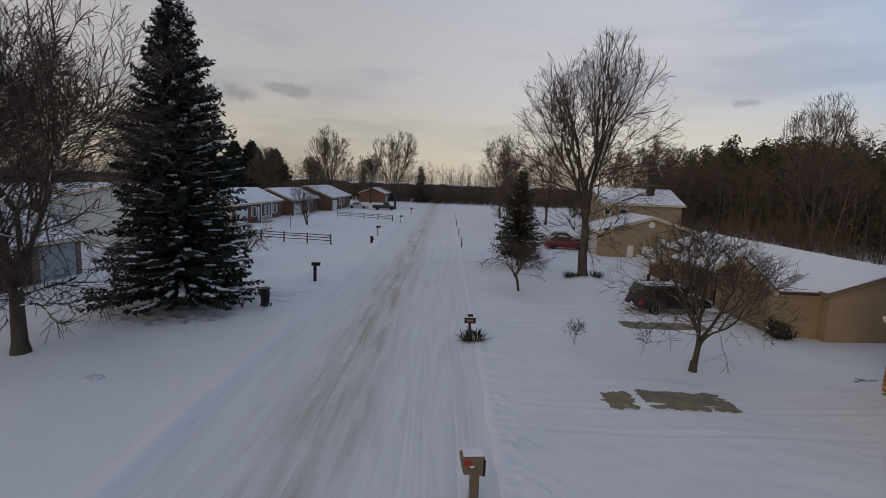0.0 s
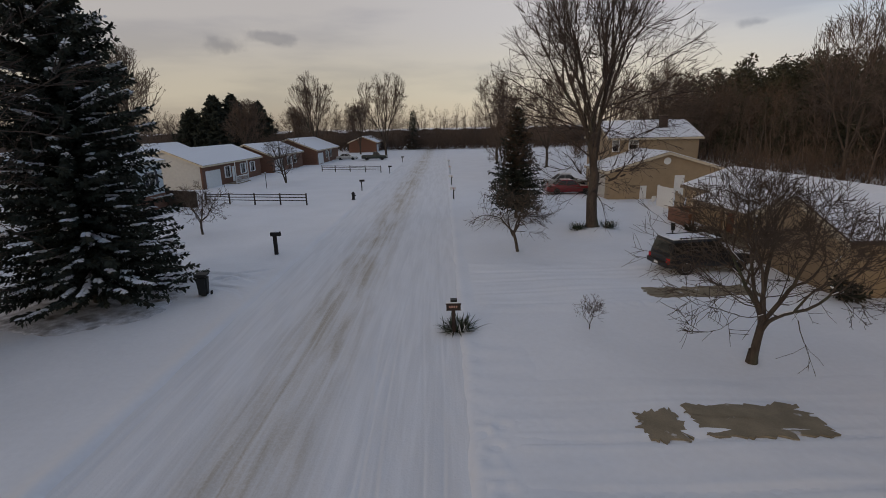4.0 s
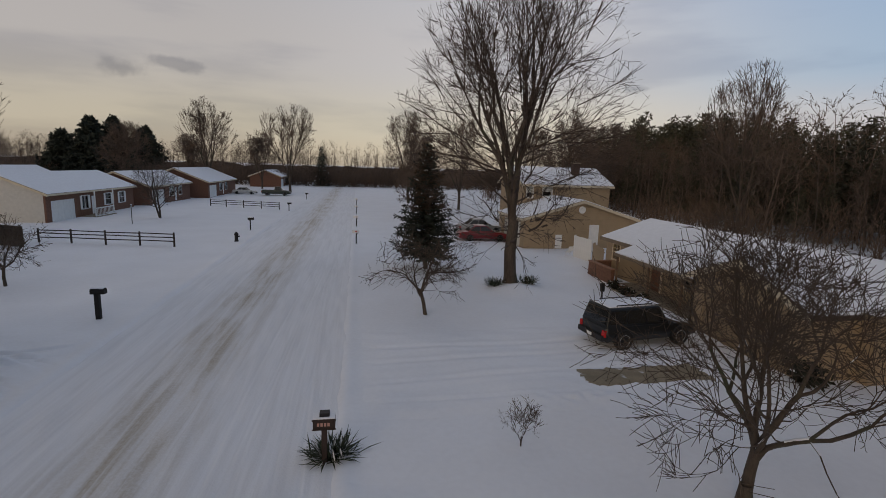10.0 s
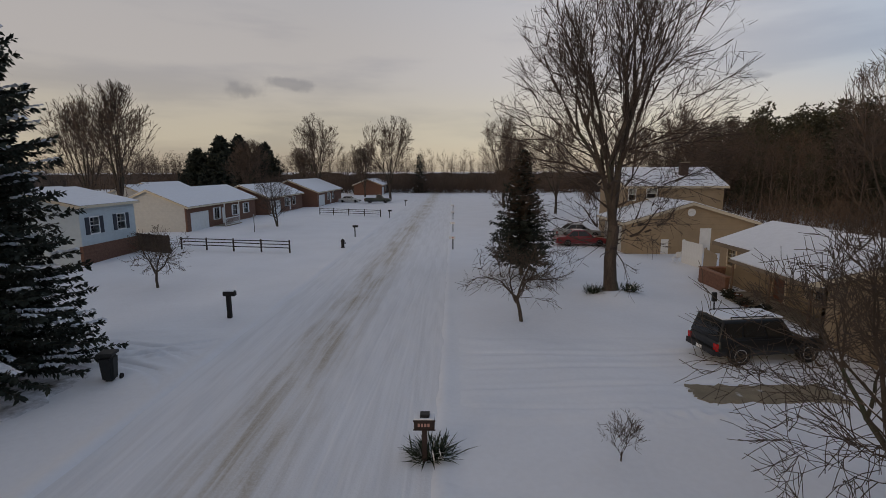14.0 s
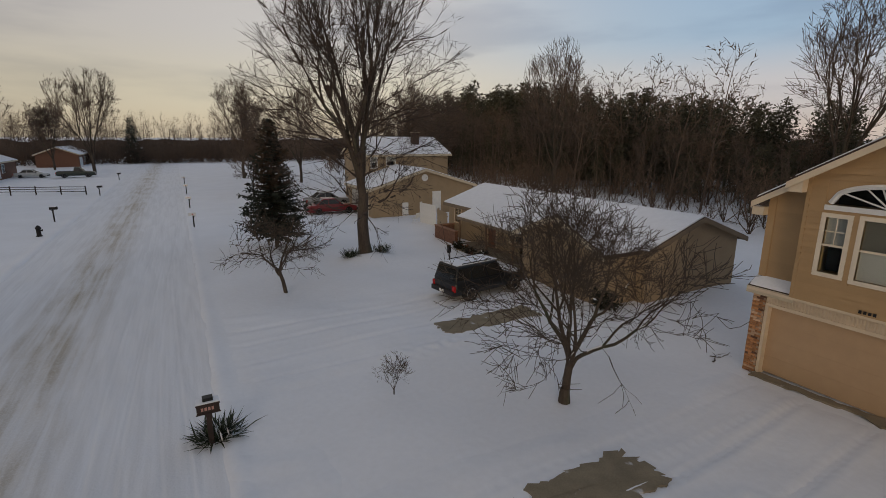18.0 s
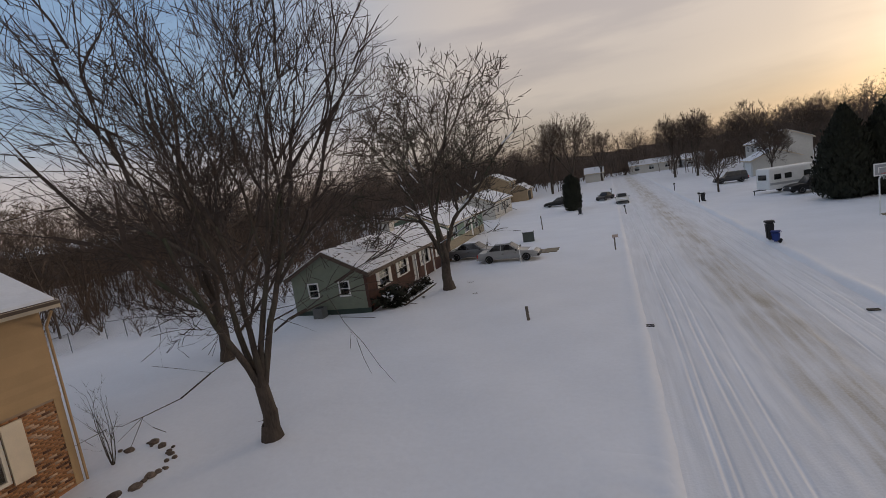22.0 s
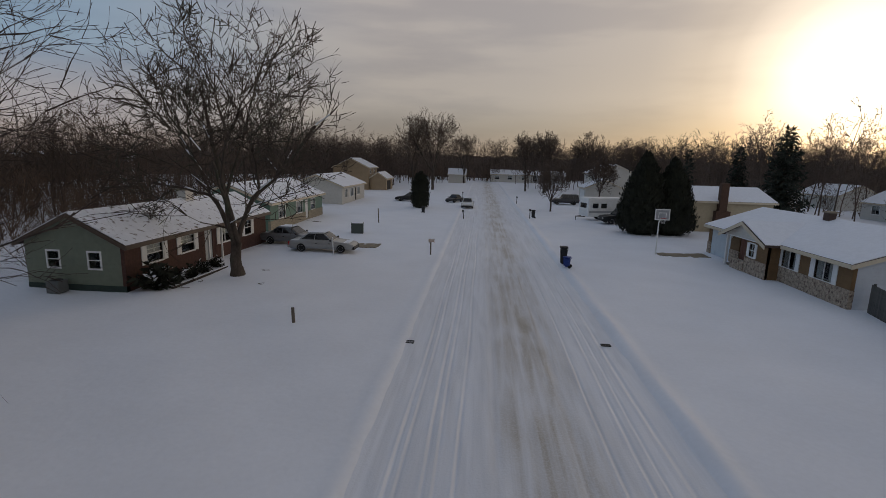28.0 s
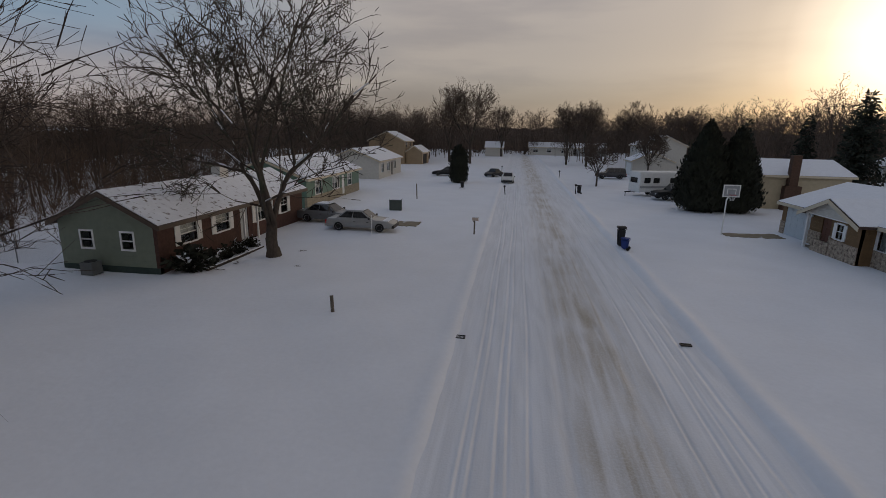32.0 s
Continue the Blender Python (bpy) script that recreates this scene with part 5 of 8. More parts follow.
part("porch_floor", boxes((3.6, 11.2, -1.4, -0.05, -0.1, 0.16), bevel=0.01), CONCRETE, nh)
BROWN_POST = mat("brown_post", (0.17, 0.11, 0.07), 0.7, vary=0.15)
for u in (3.75, 6.9, 9.6):
    part("porch_post", boxes((u, u + 0.1, -1.38, -1.28, 0.16, 1.9)), BROWN_POST, nh)
planter = part("planter_wall", boxes((0.6, 3.5, -1.5, -1.28, -0.2, 0.92), (0.6, 0.8, -1.28, 0.0, -0.2, 0.92)), BRICK_WALL, nh, "low brick planter wall")
part("planter_cap", boxes((0.56, 3.54, -1.53, -1.25, 0.92, 0.98), (0.56, 0.84, -1.25, 0.0, 0.92, 0.98)), mat("brick_cap", (0.27, 0.15, 0.10), 0.85, vary=0.2), planter)
for u in (5.06, 6.14):
    part("door_jamb", boxes((u, u + 0.1, -0.06, 0.06, 0.1, 2.2)), TRIM, nh)
for i in range(3):
    part("porch_step", boxes((4.6, 6.2, -1.75 - 0.3 * i, -1.4 - 0.3 * i, -0.1, 0.11 - 0.05 * i), bevel=0.01), CONCRETE, nh)


def garage_wing(parent, u0, u1, v0, v1, eave, ridge, siding, roof, door=None, walls=True):
    """A wing of the house whose gable faces the street (-y), ridge running back."""
    holes = [(door[0], door[1], 0, 2.1)] if door else []
    if walls:
        wall(parent, "wing_front", siding, u0, u1, -0.3, eave, holes, 0.2, pose(0, v0, 0))
    mid = (u0 + u1) / 2
    part("wing_gable", prism([(u0, eave), (u1, eave), (mid, ridge)], v0, v0 + 0.15), siding, parent)
    for u, tu in ((u0, -90), (u1, 90)) if walls else ():
        wall(parent, "wing_side", siding, 0.2, v1 - v0, -0.3, eave, (), 0.2, pose(u, v1, 0, 0, 0, -90) if tu < 0 else pose(u, v0, 0, 0, 0, 90))
    k = (ridge - eave) / (mid - u0)
    for s, a in ((1, u0), (-1, u1)):
        e, t = a - s * 0.35, 0.13
        r = part("wing_roof", prism([(e, eave - k * 0.35), (mid, ridge), (mid, ridge + t), (e, eave - k * 0.35 + t)], v0 - 0.35, v1), SHINGLE, parent)
        part("roof_snow", prism([(e + s * 0.06, eave - k * 0.29 + t + 0.004), (mid, ridge + t + 0.004), (mid, ridge + t + 0.06), (e + s * 0.1, eave - k * 0.25 + t + 0.045)], v0 - 0.29, v1), roof, r)
        part("rake_board", prism([(e, eave - k * 0.35 - 0.14), (mid, ridge - 0.14), (mid, ridge + 0.10), (e, eave - k * 0.35 + 0.1)], v0 - 0.38, v0 - 0.35), FASCIA, r)
    if door:
        panel_door(parent, pose(0, v0, 0), door[0], door[1], 0.0, 2.1, door[2], "garage_door", 4, 4)


garage_wing(nh, 11.2, 16.9, -2.0, 3.2, 2.35, 3.5, TAN_FAR, ROOF_FULL, (12.0, 16.1, mat("brown_garage_door", (0.24, 0.175, 0.11), 0.6, vary=0.08)))
ts = ranch("house", 14.8, 44.5, E_TURN, 6.6, 10.4, 2.55, 4.1, "tan split-level house with a snowy garage roof", TAN_FAR, ROOF_SNOW, garage=(0.8, 5.6, PALE), end_siding=TAN_FAR,
           ends=(), trim=WHITE)
panel_door(ts, pose(6.67, 0, 0, 0, 0, 90), 6.0, 6.9, 0.0, 2.1, WHITE, "side_door")
panel_door(ts, pose(6.67, 0, 0, 0, 0, 90), 2.9, 3.5, 0.0, 1.2, WHITE, "low_door")
part("gable_vent", lathe([(0.0, 0.0), (0.32, 0.0), (0.32, 0.05), (0.0, 0.05)], 16, pose(6.62, 5.2, 3.4, 0, 90, 0)), WHITE, ts)
ranch("house", 17.0, 44.7, 0, 9.2, 8.0, 5.3, 6.9, "two-storey brown half of a split-level house with patchy roof snow", TAN_FAR, ROOF_SNOW, chimney=(5.9, 1.9, 0.75, 7.5, mat("smoky_brick", (0.075, 0.05, 0.04), 0.9, vary=0.2, scale=6.0)),
      windows=((2.0, 2.9, 4.2, 5.05, "sash"), (0.3, 0.9, 4.0, 5.05, "sash")))
# west side, looking up the street
W_TURN = 90
ranch("house", -26.8, 33.0, W_TURN, 6.2, 10.0, 4.3, 5.4, "pale blue house with dark shutters on a brick base", BLUE, ROOF_FULL, True, 1.35, BRICK_WALL, windows=((1.0, 1.9, 2.2, 3.4, "sash", "dark"), (4.0, 4.9, 2.2, 3.4, "sash", "dark")),
      shutters=(SHUTTER_DARK, 0.4))
lh1 = ranch("house", -29.3, 51.8, W_TURN, 19.0, 8.5, 2.9, 4.7, "long ranch house with white garage door and railed porch", BRICK_WALL, ROOF_FULL, end_siding=PALE, garage=(0.8, 5.0, WHITE),
            windows=((6.4, 7.6, 0.9, 2.3, "slider", "dark"), (11.5, 12.8, 1.0, 2.3, "sash", "dark"), (15.0, 16.3, 1.0, 2.3, "sash", "dark")), door=(8.4, 9.3, WHITE), shutters=(WHITE, 0.3))
for i in range(14):
    part("baluster", tubes(((6.0 + i * 0.3, -1.5, 0.1), (6.0 + i * 0.3, -1.5, 1.0), 0.03, 0.03), n=4), WHITE, lh1)
part("porch_rail", boxes((5.9, 10.1, -1.55, -1.45, 0.95, 1.05), (5.9, 10.1, -1.55, -1.45, 0.12, 0.2), (10.0, 10.1, -1.55, -1.45, 0, 2.9), (5.9, 6.0, -1.55, -1.45, 0, 2.9)), WHITE, lh1)
part("porch_floor", boxes((5.8, 10.3, -1.7, 0, -0.2, 0.1)), CONCRETE, lh1)
for x, y, w, dp, ev, rg, sid, txt in ((-28.0, 72.6, 17.0, 8.5, 2.8, 4.6, BRICK_WALL, "brick ranch house with white roof behind a bare tree"), (-25.6, 91.5, 20.0, 11.0, 2.8, 5.0, BRICK_WALL, "broad brick house with snow on its roof"),
                                      (-20.0, 138.0, 18.0, 8.0, 2.8, 4.4, BRICK_WALL, "low brick house near the end of the street")):
    ranch("house", x, y, W_TURN, w, dp, ev, rg, txt, sid, ROOF_FULL, garage=(1.0, 5.5, WHITE), windows=((7.5, 9.3, 1.0, 2.3, "slider"), (11.5, 12.9, 1.0, 2.3, "sash")), door=(9.8, 10.7, WHITE))
for x, y, t in ((-52.0, 40.0, 90), (-55.0, 58.0, 90), (-50.0, 78.0, 90), (-58.0, 95.0, 90)):
    ranch("house", x, y, t, 13.0, 8.0, 2.7, 4.5, "snow-roofed house in the next street", PALE, ROOF_FULL, windows=((2, 3.4, 1.0, 2.2, "slider"), (8, 9.4, 1.0, 2.2, "slider")))
ranch("house", -27.5, 6.0, W_TURN, 12.0, 8.0, 2.7, 4.4, "dim ranch house behind a tall spruce", PALE, ROOF_FULL, windows=((2.0, 3.6, 1.0, 2.2, "slider"), (7.5, 8.7, 1.0, 2.2, "sash")))
ranch("house", -25.2, 5.5, W_TURN, 14.0, 8.0, 2.5, 4.1, "dull rose brick ranch house with snowy roof behind a spruce", mat("rose_brick", (0.20, 0.145, 0.12), 0.85, vary=0.2, scale=6.0, fine=30.0, bands=0.075, band_depth=0.012), ROOF_FULL,
      windows=((1.5, 2.8, 1.0, 2.1, "sash"), (5.0, 6.6, 1.0, 2.1, "slider"), (8.2, 8.9, 1.1, 2.1, "sash", "dark")), door=(9.3, 10.2, DARK), garage=(10.7, 13.6, mat("blue_grey_door", (0.33, 0.36, 0.38), 0.6, vary=0.05)))
# east side, looking down the street
gh = ranch("house", 15.0, -24.6, E_TURN, 16.0, 5.3, 2.45, 3.8, "brick ranch house with sage siding on its end wall", mat("red_brown_brick", (0.085, 0.042, 0.032), 0.85, vary=0.2, scale=6.0, fine=30.0, bands=0.075, band_depth=0.012), ROOF_SNOW, end_siding=GREEN,
           windows=((1.6, 2.9, 1.15, 2.1, "sash", "blind"), (4.6, 5.9, 1.15, 2.1, "sash", "blind"), (8.9, 10.3, 1.05, 2.1, "slider", "blind"), (12.4, 13.4, 1.05, 2.1, "sash", "dark")), door=(7.1, 8.0, mat("grey_door", (0.4, 0.42, 0.42), 0.5)),
           ends=((0, 1.2, 1.8, 1.15, 1.95), (0, 3.4, 4.0, 1.15, 1.95)), shutters=(WHITE, 0.32), chimney=(9.0, 2.3, 0.9, 4.5, PALE), fascia=GUTTER)
for u in (7.0, 8.6, 10.6):
    part("porch_post", boxes((u, u + 0.1, -0.32, -0.22, -0.1, 2.3)), WHITE, gh)
part("foundation", boxes((-0.02, 0.2, 0.0, 5.3, -0.3, 0.28)), mat("dark_foundation", (0.04, 0.06, 0.05), 0.9), gh)
ranch("house", 17.0, -46.0, E_TURN, 15.0, 8.0, 2.6, 4.2, "mint green ranch house with columns and patchy roof snow", MINT, ROOF_SNOW, True, 0.9, mat("tan_stone", (0.30, 0.26, 0.19), 0.9, vary=0.25, scale=5.0), windows=((2, 3.5, 1.0, 2.2, "slider"), (6.5, 8.3, 1.0, 2.2, "triple"), (11, 12.3, 1.0, 2.2, "sash")), door=(9.2, 10.1, WHITE))
ranch("house", 18.2, -74.0, E_TURN, 14.0, 8.0, 2.7, 4.3, "cream ranch house with white roof", PALE, ROOF_FULL, windows=((1.5, 2.8, 1.0, 2.2, "sash"), (4.6, 6.4, 1.0, 2.2, "slider"), (9.0, 10.4, 1.0, 2.2, "slider")), door=(7.4, 8.3, DARK))
ranch("house", 22.6, -110.0, E_TURN, 9.0, 8.0, 5.0, 6.9, "brown two-storey house near the bend", TAN_FAR, ROOF_FULL, windows=((1.5, 2.6, 3.7, 4.8, "sash"), (5.4, 6.5, 3.7, 4.8, "sash")), door=(5.0, 5.9, DARK))
ranch("house", 18.8, -111.0, E_TURN, 8.0, 3.6, 2.7, 3.9, "single-storey wing with a garage", TAN_FAR, ROOF_FULL, garage=(1.0, 5.6, DARK))
ranch("house", 8.0, -160.0, 180, 5.5, 6.0, 2.7, 4.4, "small pale garage at the bend of the street", PALE, ROOF_FULL)
# west side, looking down the street
rh = ranch("house", -21.6, -43.6, W_TURN, 15.8, 8.2, 2.35, 3.75, "long ranch house with fieldstone base, dark gold walls and snowy roof", mat("ochre_siding", (0.17, 0.10, 0.045), 0.7, vary=0.12, bands=0.2, band_depth=0.02), ROOF_FULL, True, 1.0, STONE_WALL,
           windows=((6.6, 7.2, 1.15, 2.1, "sash", "curtain"), (10.0, 11.3, 1.05, 2.1, "slider", "curtain"), (13.0, 14.4, 1.05, 2.1, "slider", "curtain")), garage=(0.5, 3.6, mat("pale_garage_door", (0.50, 0.55, 0.58), 0.5, vary=0.04)), door=(4.9, 5.8, mat("red_brown_door", (0.13, 0.05, 0.03), 0.5)),
           end_siding=mat("pale_grey_siding", (0.52, 0.55, 0.58), 0.6, vary=0.05, bands=0.2, band_depth=0.02), ends=((1, 2.4, 3.0, 1.2, 1.95), (1, 5.2, 5.8, 1.2, 1.95)), shutters=(WHITE, 0.28), chimney=(7.6, 3.6, 0.6, 4.3, bpy.data.materials["smoky_brick"]))
OCHRE = bpy.data.materials["ochre_siding"]
garage_wing(rh, 4.6, 9.9, -0.95, 3.0, 2.32, 3.35, PALE, ROOF_FULL, walls=False)
part("gable_soffit", boxes((4.6, 9.9, -0.95, 0.0, 2.26, 2.32)), WHITE, rh)
wall(rh, "entry_base", STONE_WALL, 7.3, 9.8, -0.3, 1.05, (), 0.2, pose(0, -0.85, 0))
wall(rh, "entry_wall", OCHRE, 7.3, 9.8, 1.05, 2.26, [(7.75, 8.35, 1.2, 2.05)], 0.2, pose(0, -0.82, 0))
window(rh, pose(0, -0.82, 0), 7.75, 8.35, 1.2, 2.05, fill="curtain", shutters=(WHITE, 0.2))
for u, tu in ((7.3, -90), (9.8, 90)):
    wall(rh, "entry_side", OCHRE, 0.02, 0.8, -0.3, 2.26, (), 0.2, pose(u, 0, 0, 0, 0, -90) if tu < 0 else pose(u, -0.82, 0, 0, 0, 90))
part("porch_post", boxes((4.7, 4.85, -0.9, -0.75, -0.1, 2.28)), WHITE, rh)
part("porch_rail_wall", boxes((5.6, 7.3, -0.9, -0.7, -0.2, 0.75)), STONE_WALL, rh)
part("porch_slab", boxes((4.7, 7.3, -0.7, 0.0, -0.2, 0.14)), CONCRETE, rh)
part("porch_lamp", lathe([(0.02, 0.0), (0.09, 0.03), (0.1, 0.12), (0.03, 0.2)], 10, pose(3.85, -0.12, 1.85)), WHITE, rh)
ch = ranch("house", -25.2, -57.2, 180, 9.0, 8.0, 3.4, 4.7, "cream house with a broad brick chimney on its wall", mat("cream_siding", (0.45, 0.38, 0.26), 0.6, vary=0.06, bands=0.2, band_depth=0.02), ROOF_FULL)
part("chimney", boxes((2.8, 4.3, -0.7, -0.01, -0.2, 2.4), (3.1, 3.9, -0.65, -0.01, 2.4, 5.4), bevel=0.02), mat("umber_brick", (0.10, 0.058, 0.04), 0.9, vary=0.2, scale=6.0, bands=0.075, band_depth=0.012), ch)
ranch("house", -26.0, -116.0, W_TURN, 11.0, 8.0, 5.2, 7.0, "white two-storey house behind yard trees", PALE, ROOF_FULL, windows=((1.5, 2.7, 3.7, 4.8, "sash"), (5.0, 6.2, 3.7, 4.8, "sash"), (8.2, 9.4, 3.7, 4.8, "sash")))
ranch("house", -22.5, -103.0, W_TURN, 6.0, 7.0, 2.6, 4.1, "white garage wing with snow on its roof", PALE, ROOF_FULL, garage=(1.0, 5.0, WHITE))
ranch("house", -6.0, -178.0, 180, 15.0, 8.0, 2.7, 4.2, "low white house across the end of the street", PALE, ROOF_FULL, windows=((1.5, 3.0, 1.0, 2.2, "slider"), (6, 7.5, 1.0, 2.2, "slider"), (11, 12.5, 1.0, 2.2, "slider")))
ranch("house", -22.0, -176.0, 180, 10.0, 8.0, 2.7, 4.2, "small white house across the end of the street", GREY, ROOF_FULL, windows=((1.5, 3.0, 1.0, 2.2, "slider"),))
for x, y in ((-52.0, -62.0), (-56.0, -46.0), (-60.0, -80.0), (-75.0, -66.0), (-78.0, -92.0), (-66.0, -105.0), (-90.0, -75.0), (-58.0, -30.0)):
    ranch("house", x, y, W_TURN, 11.0, 7.5, 2.6, 4.5, "snow-roofed house in the next street", (PALE, GREY, TAN_FAR)[int(abs(x)) % 3], ROOF_FULL, windows=((2, 3.4, 1.0, 2.2, "slider"), (7, 8.4, 1.0, 2.2, "slider")))


# ---------------------------------------------------------------- vehicles
TYRE = mat("tyre_rubber", (0.015, 0.015, 0.015), 0.9, vary=0.2)
RIM = mat("alloy_rim", (0.55, 0.55, 0.56), 0.35, 0.8, vary=0.08)
CAR_GLASS = mat("tinted_glass", (0.012, 0.014, 0.016), 0.06, vary=0.0, spec=0.6)
CHROME = mat("chrome", (0.6, 0.6, 0.6), 0.15, 0.9, vary=0.03)
RED_LENS = mat("red_lens", (0.45, 0.012, 0.012), 0.2, vary=0.05)
PLASTIC = mat("black_plastic", (0.02, 0.02, 0.022), 0.6, vary=0.15)


def loft(stations, name, material, parent, label=""):
    """A shell through cross-sections (x, [(y, z), ...]), mirrored about y = 0."""
    bm = bmesh.new()
    rings = []
    for x, half in stations:
        pts = [(y, z) for y, z in half] + [(-y, z) for y, z in half[::-1]]
        rings.append([bm.verts.new((x, y, z)) for y, z in pts])
    n = len(rings[0])
    for a, b in zip(rings, rings[1:]):
        for i in range(n):
            bm.faces.new((a[i], a[(i + 1) % n], b[(i + 1) % n], b[i]))
    bm.faces.new(rings[0][::-1]), bm.faces.new(rings[-1])
    bmesh.ops.recalc_face_normals(bm, faces=bm.faces)
    bmesh.ops.bevel(bm, geom=[e for e in bm.edges], offset=0.03, segments=2, affect="EDGES", profile=0.6, clamp_overlap=True)
    ob = part(name, bm, material, parent, label)
    for p in ob.data.polygons:
        p.use_smooth = True
    return ob


def car(name, x, y, turn, paint, label, length=4.8, width=1.85, height=1.45, kind="sedan", snow=0.0, rack=False, category="car"):
    """Nose towards local +x."""
    c = thing(name, pose(x, y, float(lay(x, y)) if not (-8.4 < x < 0.3) else -0.08, 0, 0, turn), label, category)
    L, w, H = length / 2, width / 2, height
    belt = H * (0.60 if kind != "suv" else 0.58)
    g = 0.24 if kind == "sedan" else 0.34
    hood = belt - (0.06 if kind != "sedan" else 0.10)
    tail = belt - (0.02 if kind == "sedan" else 0.0)

    def sec(k, top, bottom=g, hip=1.0):
        return [(w * k * 0.90, bottom), (w * k * hip, bottom + 0.22), (w * k, belt * 0.72), (w * k * 0.93, top)]

    loft([(-L, sec(0.86, tail - 0.14, g + 0.1)), (-L + 0.14, sec(0.95, tail)), (-L * 0.45, sec(1, belt)), (L * 0.35, sec(1, belt)), (L * 0.72, sec(0.98, hood)), (L - 0.16, sec(0.92, hood - 0.10)), (L, sec(0.80, hood - 0.24, g + 0.08))], "body", paint, c)
    if kind == "sedan":
        st = [(-L * 0.72, belt, 0.80), (-L * 0.36, H, 0.70), (L * 0.06, H, 0.70), (L * 0.42, hood, 0.82)]
    elif kind == "suv":
        st = [(-L + 0.06, belt, 0.88), (-L + 0.26, H, 0.76), (L * 0.16, H, 0.76), (L * 0.40, hood, 0.86)]
    else:
        st = [(-L * 0.10, belt, 0.90), (-L * 0.04, H, 0.76), (L * 0.22, H, 0.76), (L * 0.46, hood, 0.86)]
    bm = bmesh.new()
    low = belt - 0.05
    rear0, rear1, front1, front0 = st
    pts = {}
    for s in (1, -1):
        pts[s] = [bm.verts.new((rear0[0], s * w * 0.90, low)), bm.verts.new((rear1[0], s * w * rear1[2], rear1[1])), bm.verts.new((front1[0], s * w * front1[2], front1[1])), bm.verts.new((front0[0], s * w * 0.90, low))]
    for i in range(4):
        j = (i + 1) % 4
        bm.faces.new((pts[1][i], pts[1][j], pts[-1][j], pts[-1][i]))
    bm.faces.new(pts[1][::-1]), bm.faces.new(pts[-1])
    bmesh.ops.recalc_face_normals(bm, faces=bm.faces)
    bmesh.ops.bevel(bm, geom=list(bm.edges), offset=0.05, segments=2, affect="EDGES", profile=0.6, clamp_overlap=True)
    cab = part("cabin", bm, paint, c)
    for p in cab.data.polygons:
        p.use_smooth = True

    def lerp(a, b, t):
        return Vector(a).lerp(Vector(b), t)

    for s in (1, -1):
        a, b, d, e = [Vector(v) for v in ((rear0[0], s * w * 0.90, low), (rear1[0], s * w * rear1[2], rear1[1]), (front1[0], s * w * front1[2], front1[1]), (front0[0], s * w * 0.90, low))]
        out = Vector((0, s * 0.012, 0.0))
        spans = ((0.05, 0.44), (0.47, 0.93)) if kind == "sedan" else ((0.04, 0.30), (0.33, 0.62), (0.65, 0.94)) if kind == "suv" else ((0.08, 0.9),)
        for t0, t1 in spans:
            q = []
            for t, up in ((t0, 0.2), (t1, 0.2), (t1, 0.86), (t0, 0.86)):
                q.append(lerp(lerp(a, e, t), lerp(b, d, t), up) + out)
            bm = bmesh.new()
            vs = [bm.verts.new(v) for v in q] + [bm.verts.new(v - Vector((0, s * 0.03, 0))) for v in q]
            for f in ((0, 1, 2, 3), (7, 6, 5, 4), (0, 4, 5, 1), (1, 5, 6, 2), (2, 6, 7, 3), (3, 7, 4, 0)):
                bm.faces.new([vs[i] for i in f])
            bmesh.ops.recalc_face_normals(bm, faces=bm.faces)
            part("side_window", bm, CAR_GLASS, c)
    for nm, lo, hi, nx in (("rear_window", rear0, rear1, -1), ("windscreen", front0, front1, 1)):
        bm = bmesh.new()
        q = []
        for t, k in ((0.18, 0.86), (0.9, 0.9)):
            px, pz = lo[0] + (hi[0] - lo[0]) * t + nx * 0.012, low + (hi[1] - low) * t + 0.010
            half = w * (0.90 + (hi[2] - 0.90) * t) * k
            q += [(px, half, pz), (px, -half, pz)]
        vs = [bm.verts.new(v) for v in (q[0], q[1], q[3], q[2])] + [bm.verts.new((v[0] - nx * 0.03, v[1], v[2] - 0.02)) for v in (q[0], q[1], q[3], q[2])]
        for f in ((0, 1, 2, 3), (7, 6, 5, 4), (0, 4, 5, 1), (1, 5, 6, 2), (2, 6, 7, 3), (3, 7, 4, 0)):
            bm.faces.new([vs[i] for i in f])
        bmesh.ops.recalc_face_normals(bm, faces=bm.faces)
        part(nm, bm, CAR_GLASS, c)
    r = 0.32 if kind == "sedan" else 0.38
    for sx in (-L * 0.60, L * 0.62):
        for s in (1, -1):
            m = pose(sx, s * (w - 0.10), r) @ pose(0, 0, 0, 90, 0, 0)
            wh = part("wheel", lathe([(r * 0.55, -0.11), (r * 0.96, -0.115), (r, -0.06), (r, 0.06), (r * 0.96, 0.115), (r * 0.55, 0.11)], 20), TYRE, c, "", m)
            rim = part("rim", lathe([(0.02, -0.10), (r * 0.2, -0.10), (r * 0.3, -0.07), (r * 0.5, -0.085), (r * 0.6, -0.118), (r * 0.64, -0.10), (r * 0.64, 0.10), (r * 0.6, 0.118), (r * 0.5, 0.085), (r * 0.3, 0.07), (r * 0.2, 0.10), (0.02, 0.10)], 18), RIM, wh)
            for k in range(5):
                a = k * 2 * math.pi / 5
                part("rim_gap", lathe([(0.001, -0.095), (r * 0.075, -0.095), (r * 0.075, 0.095), (0.001, 0.095)], 6, pose(r * 0.42 * math.cos(a), r * 0.42 * math.sin(a), 0)), PLASTIC, wh)
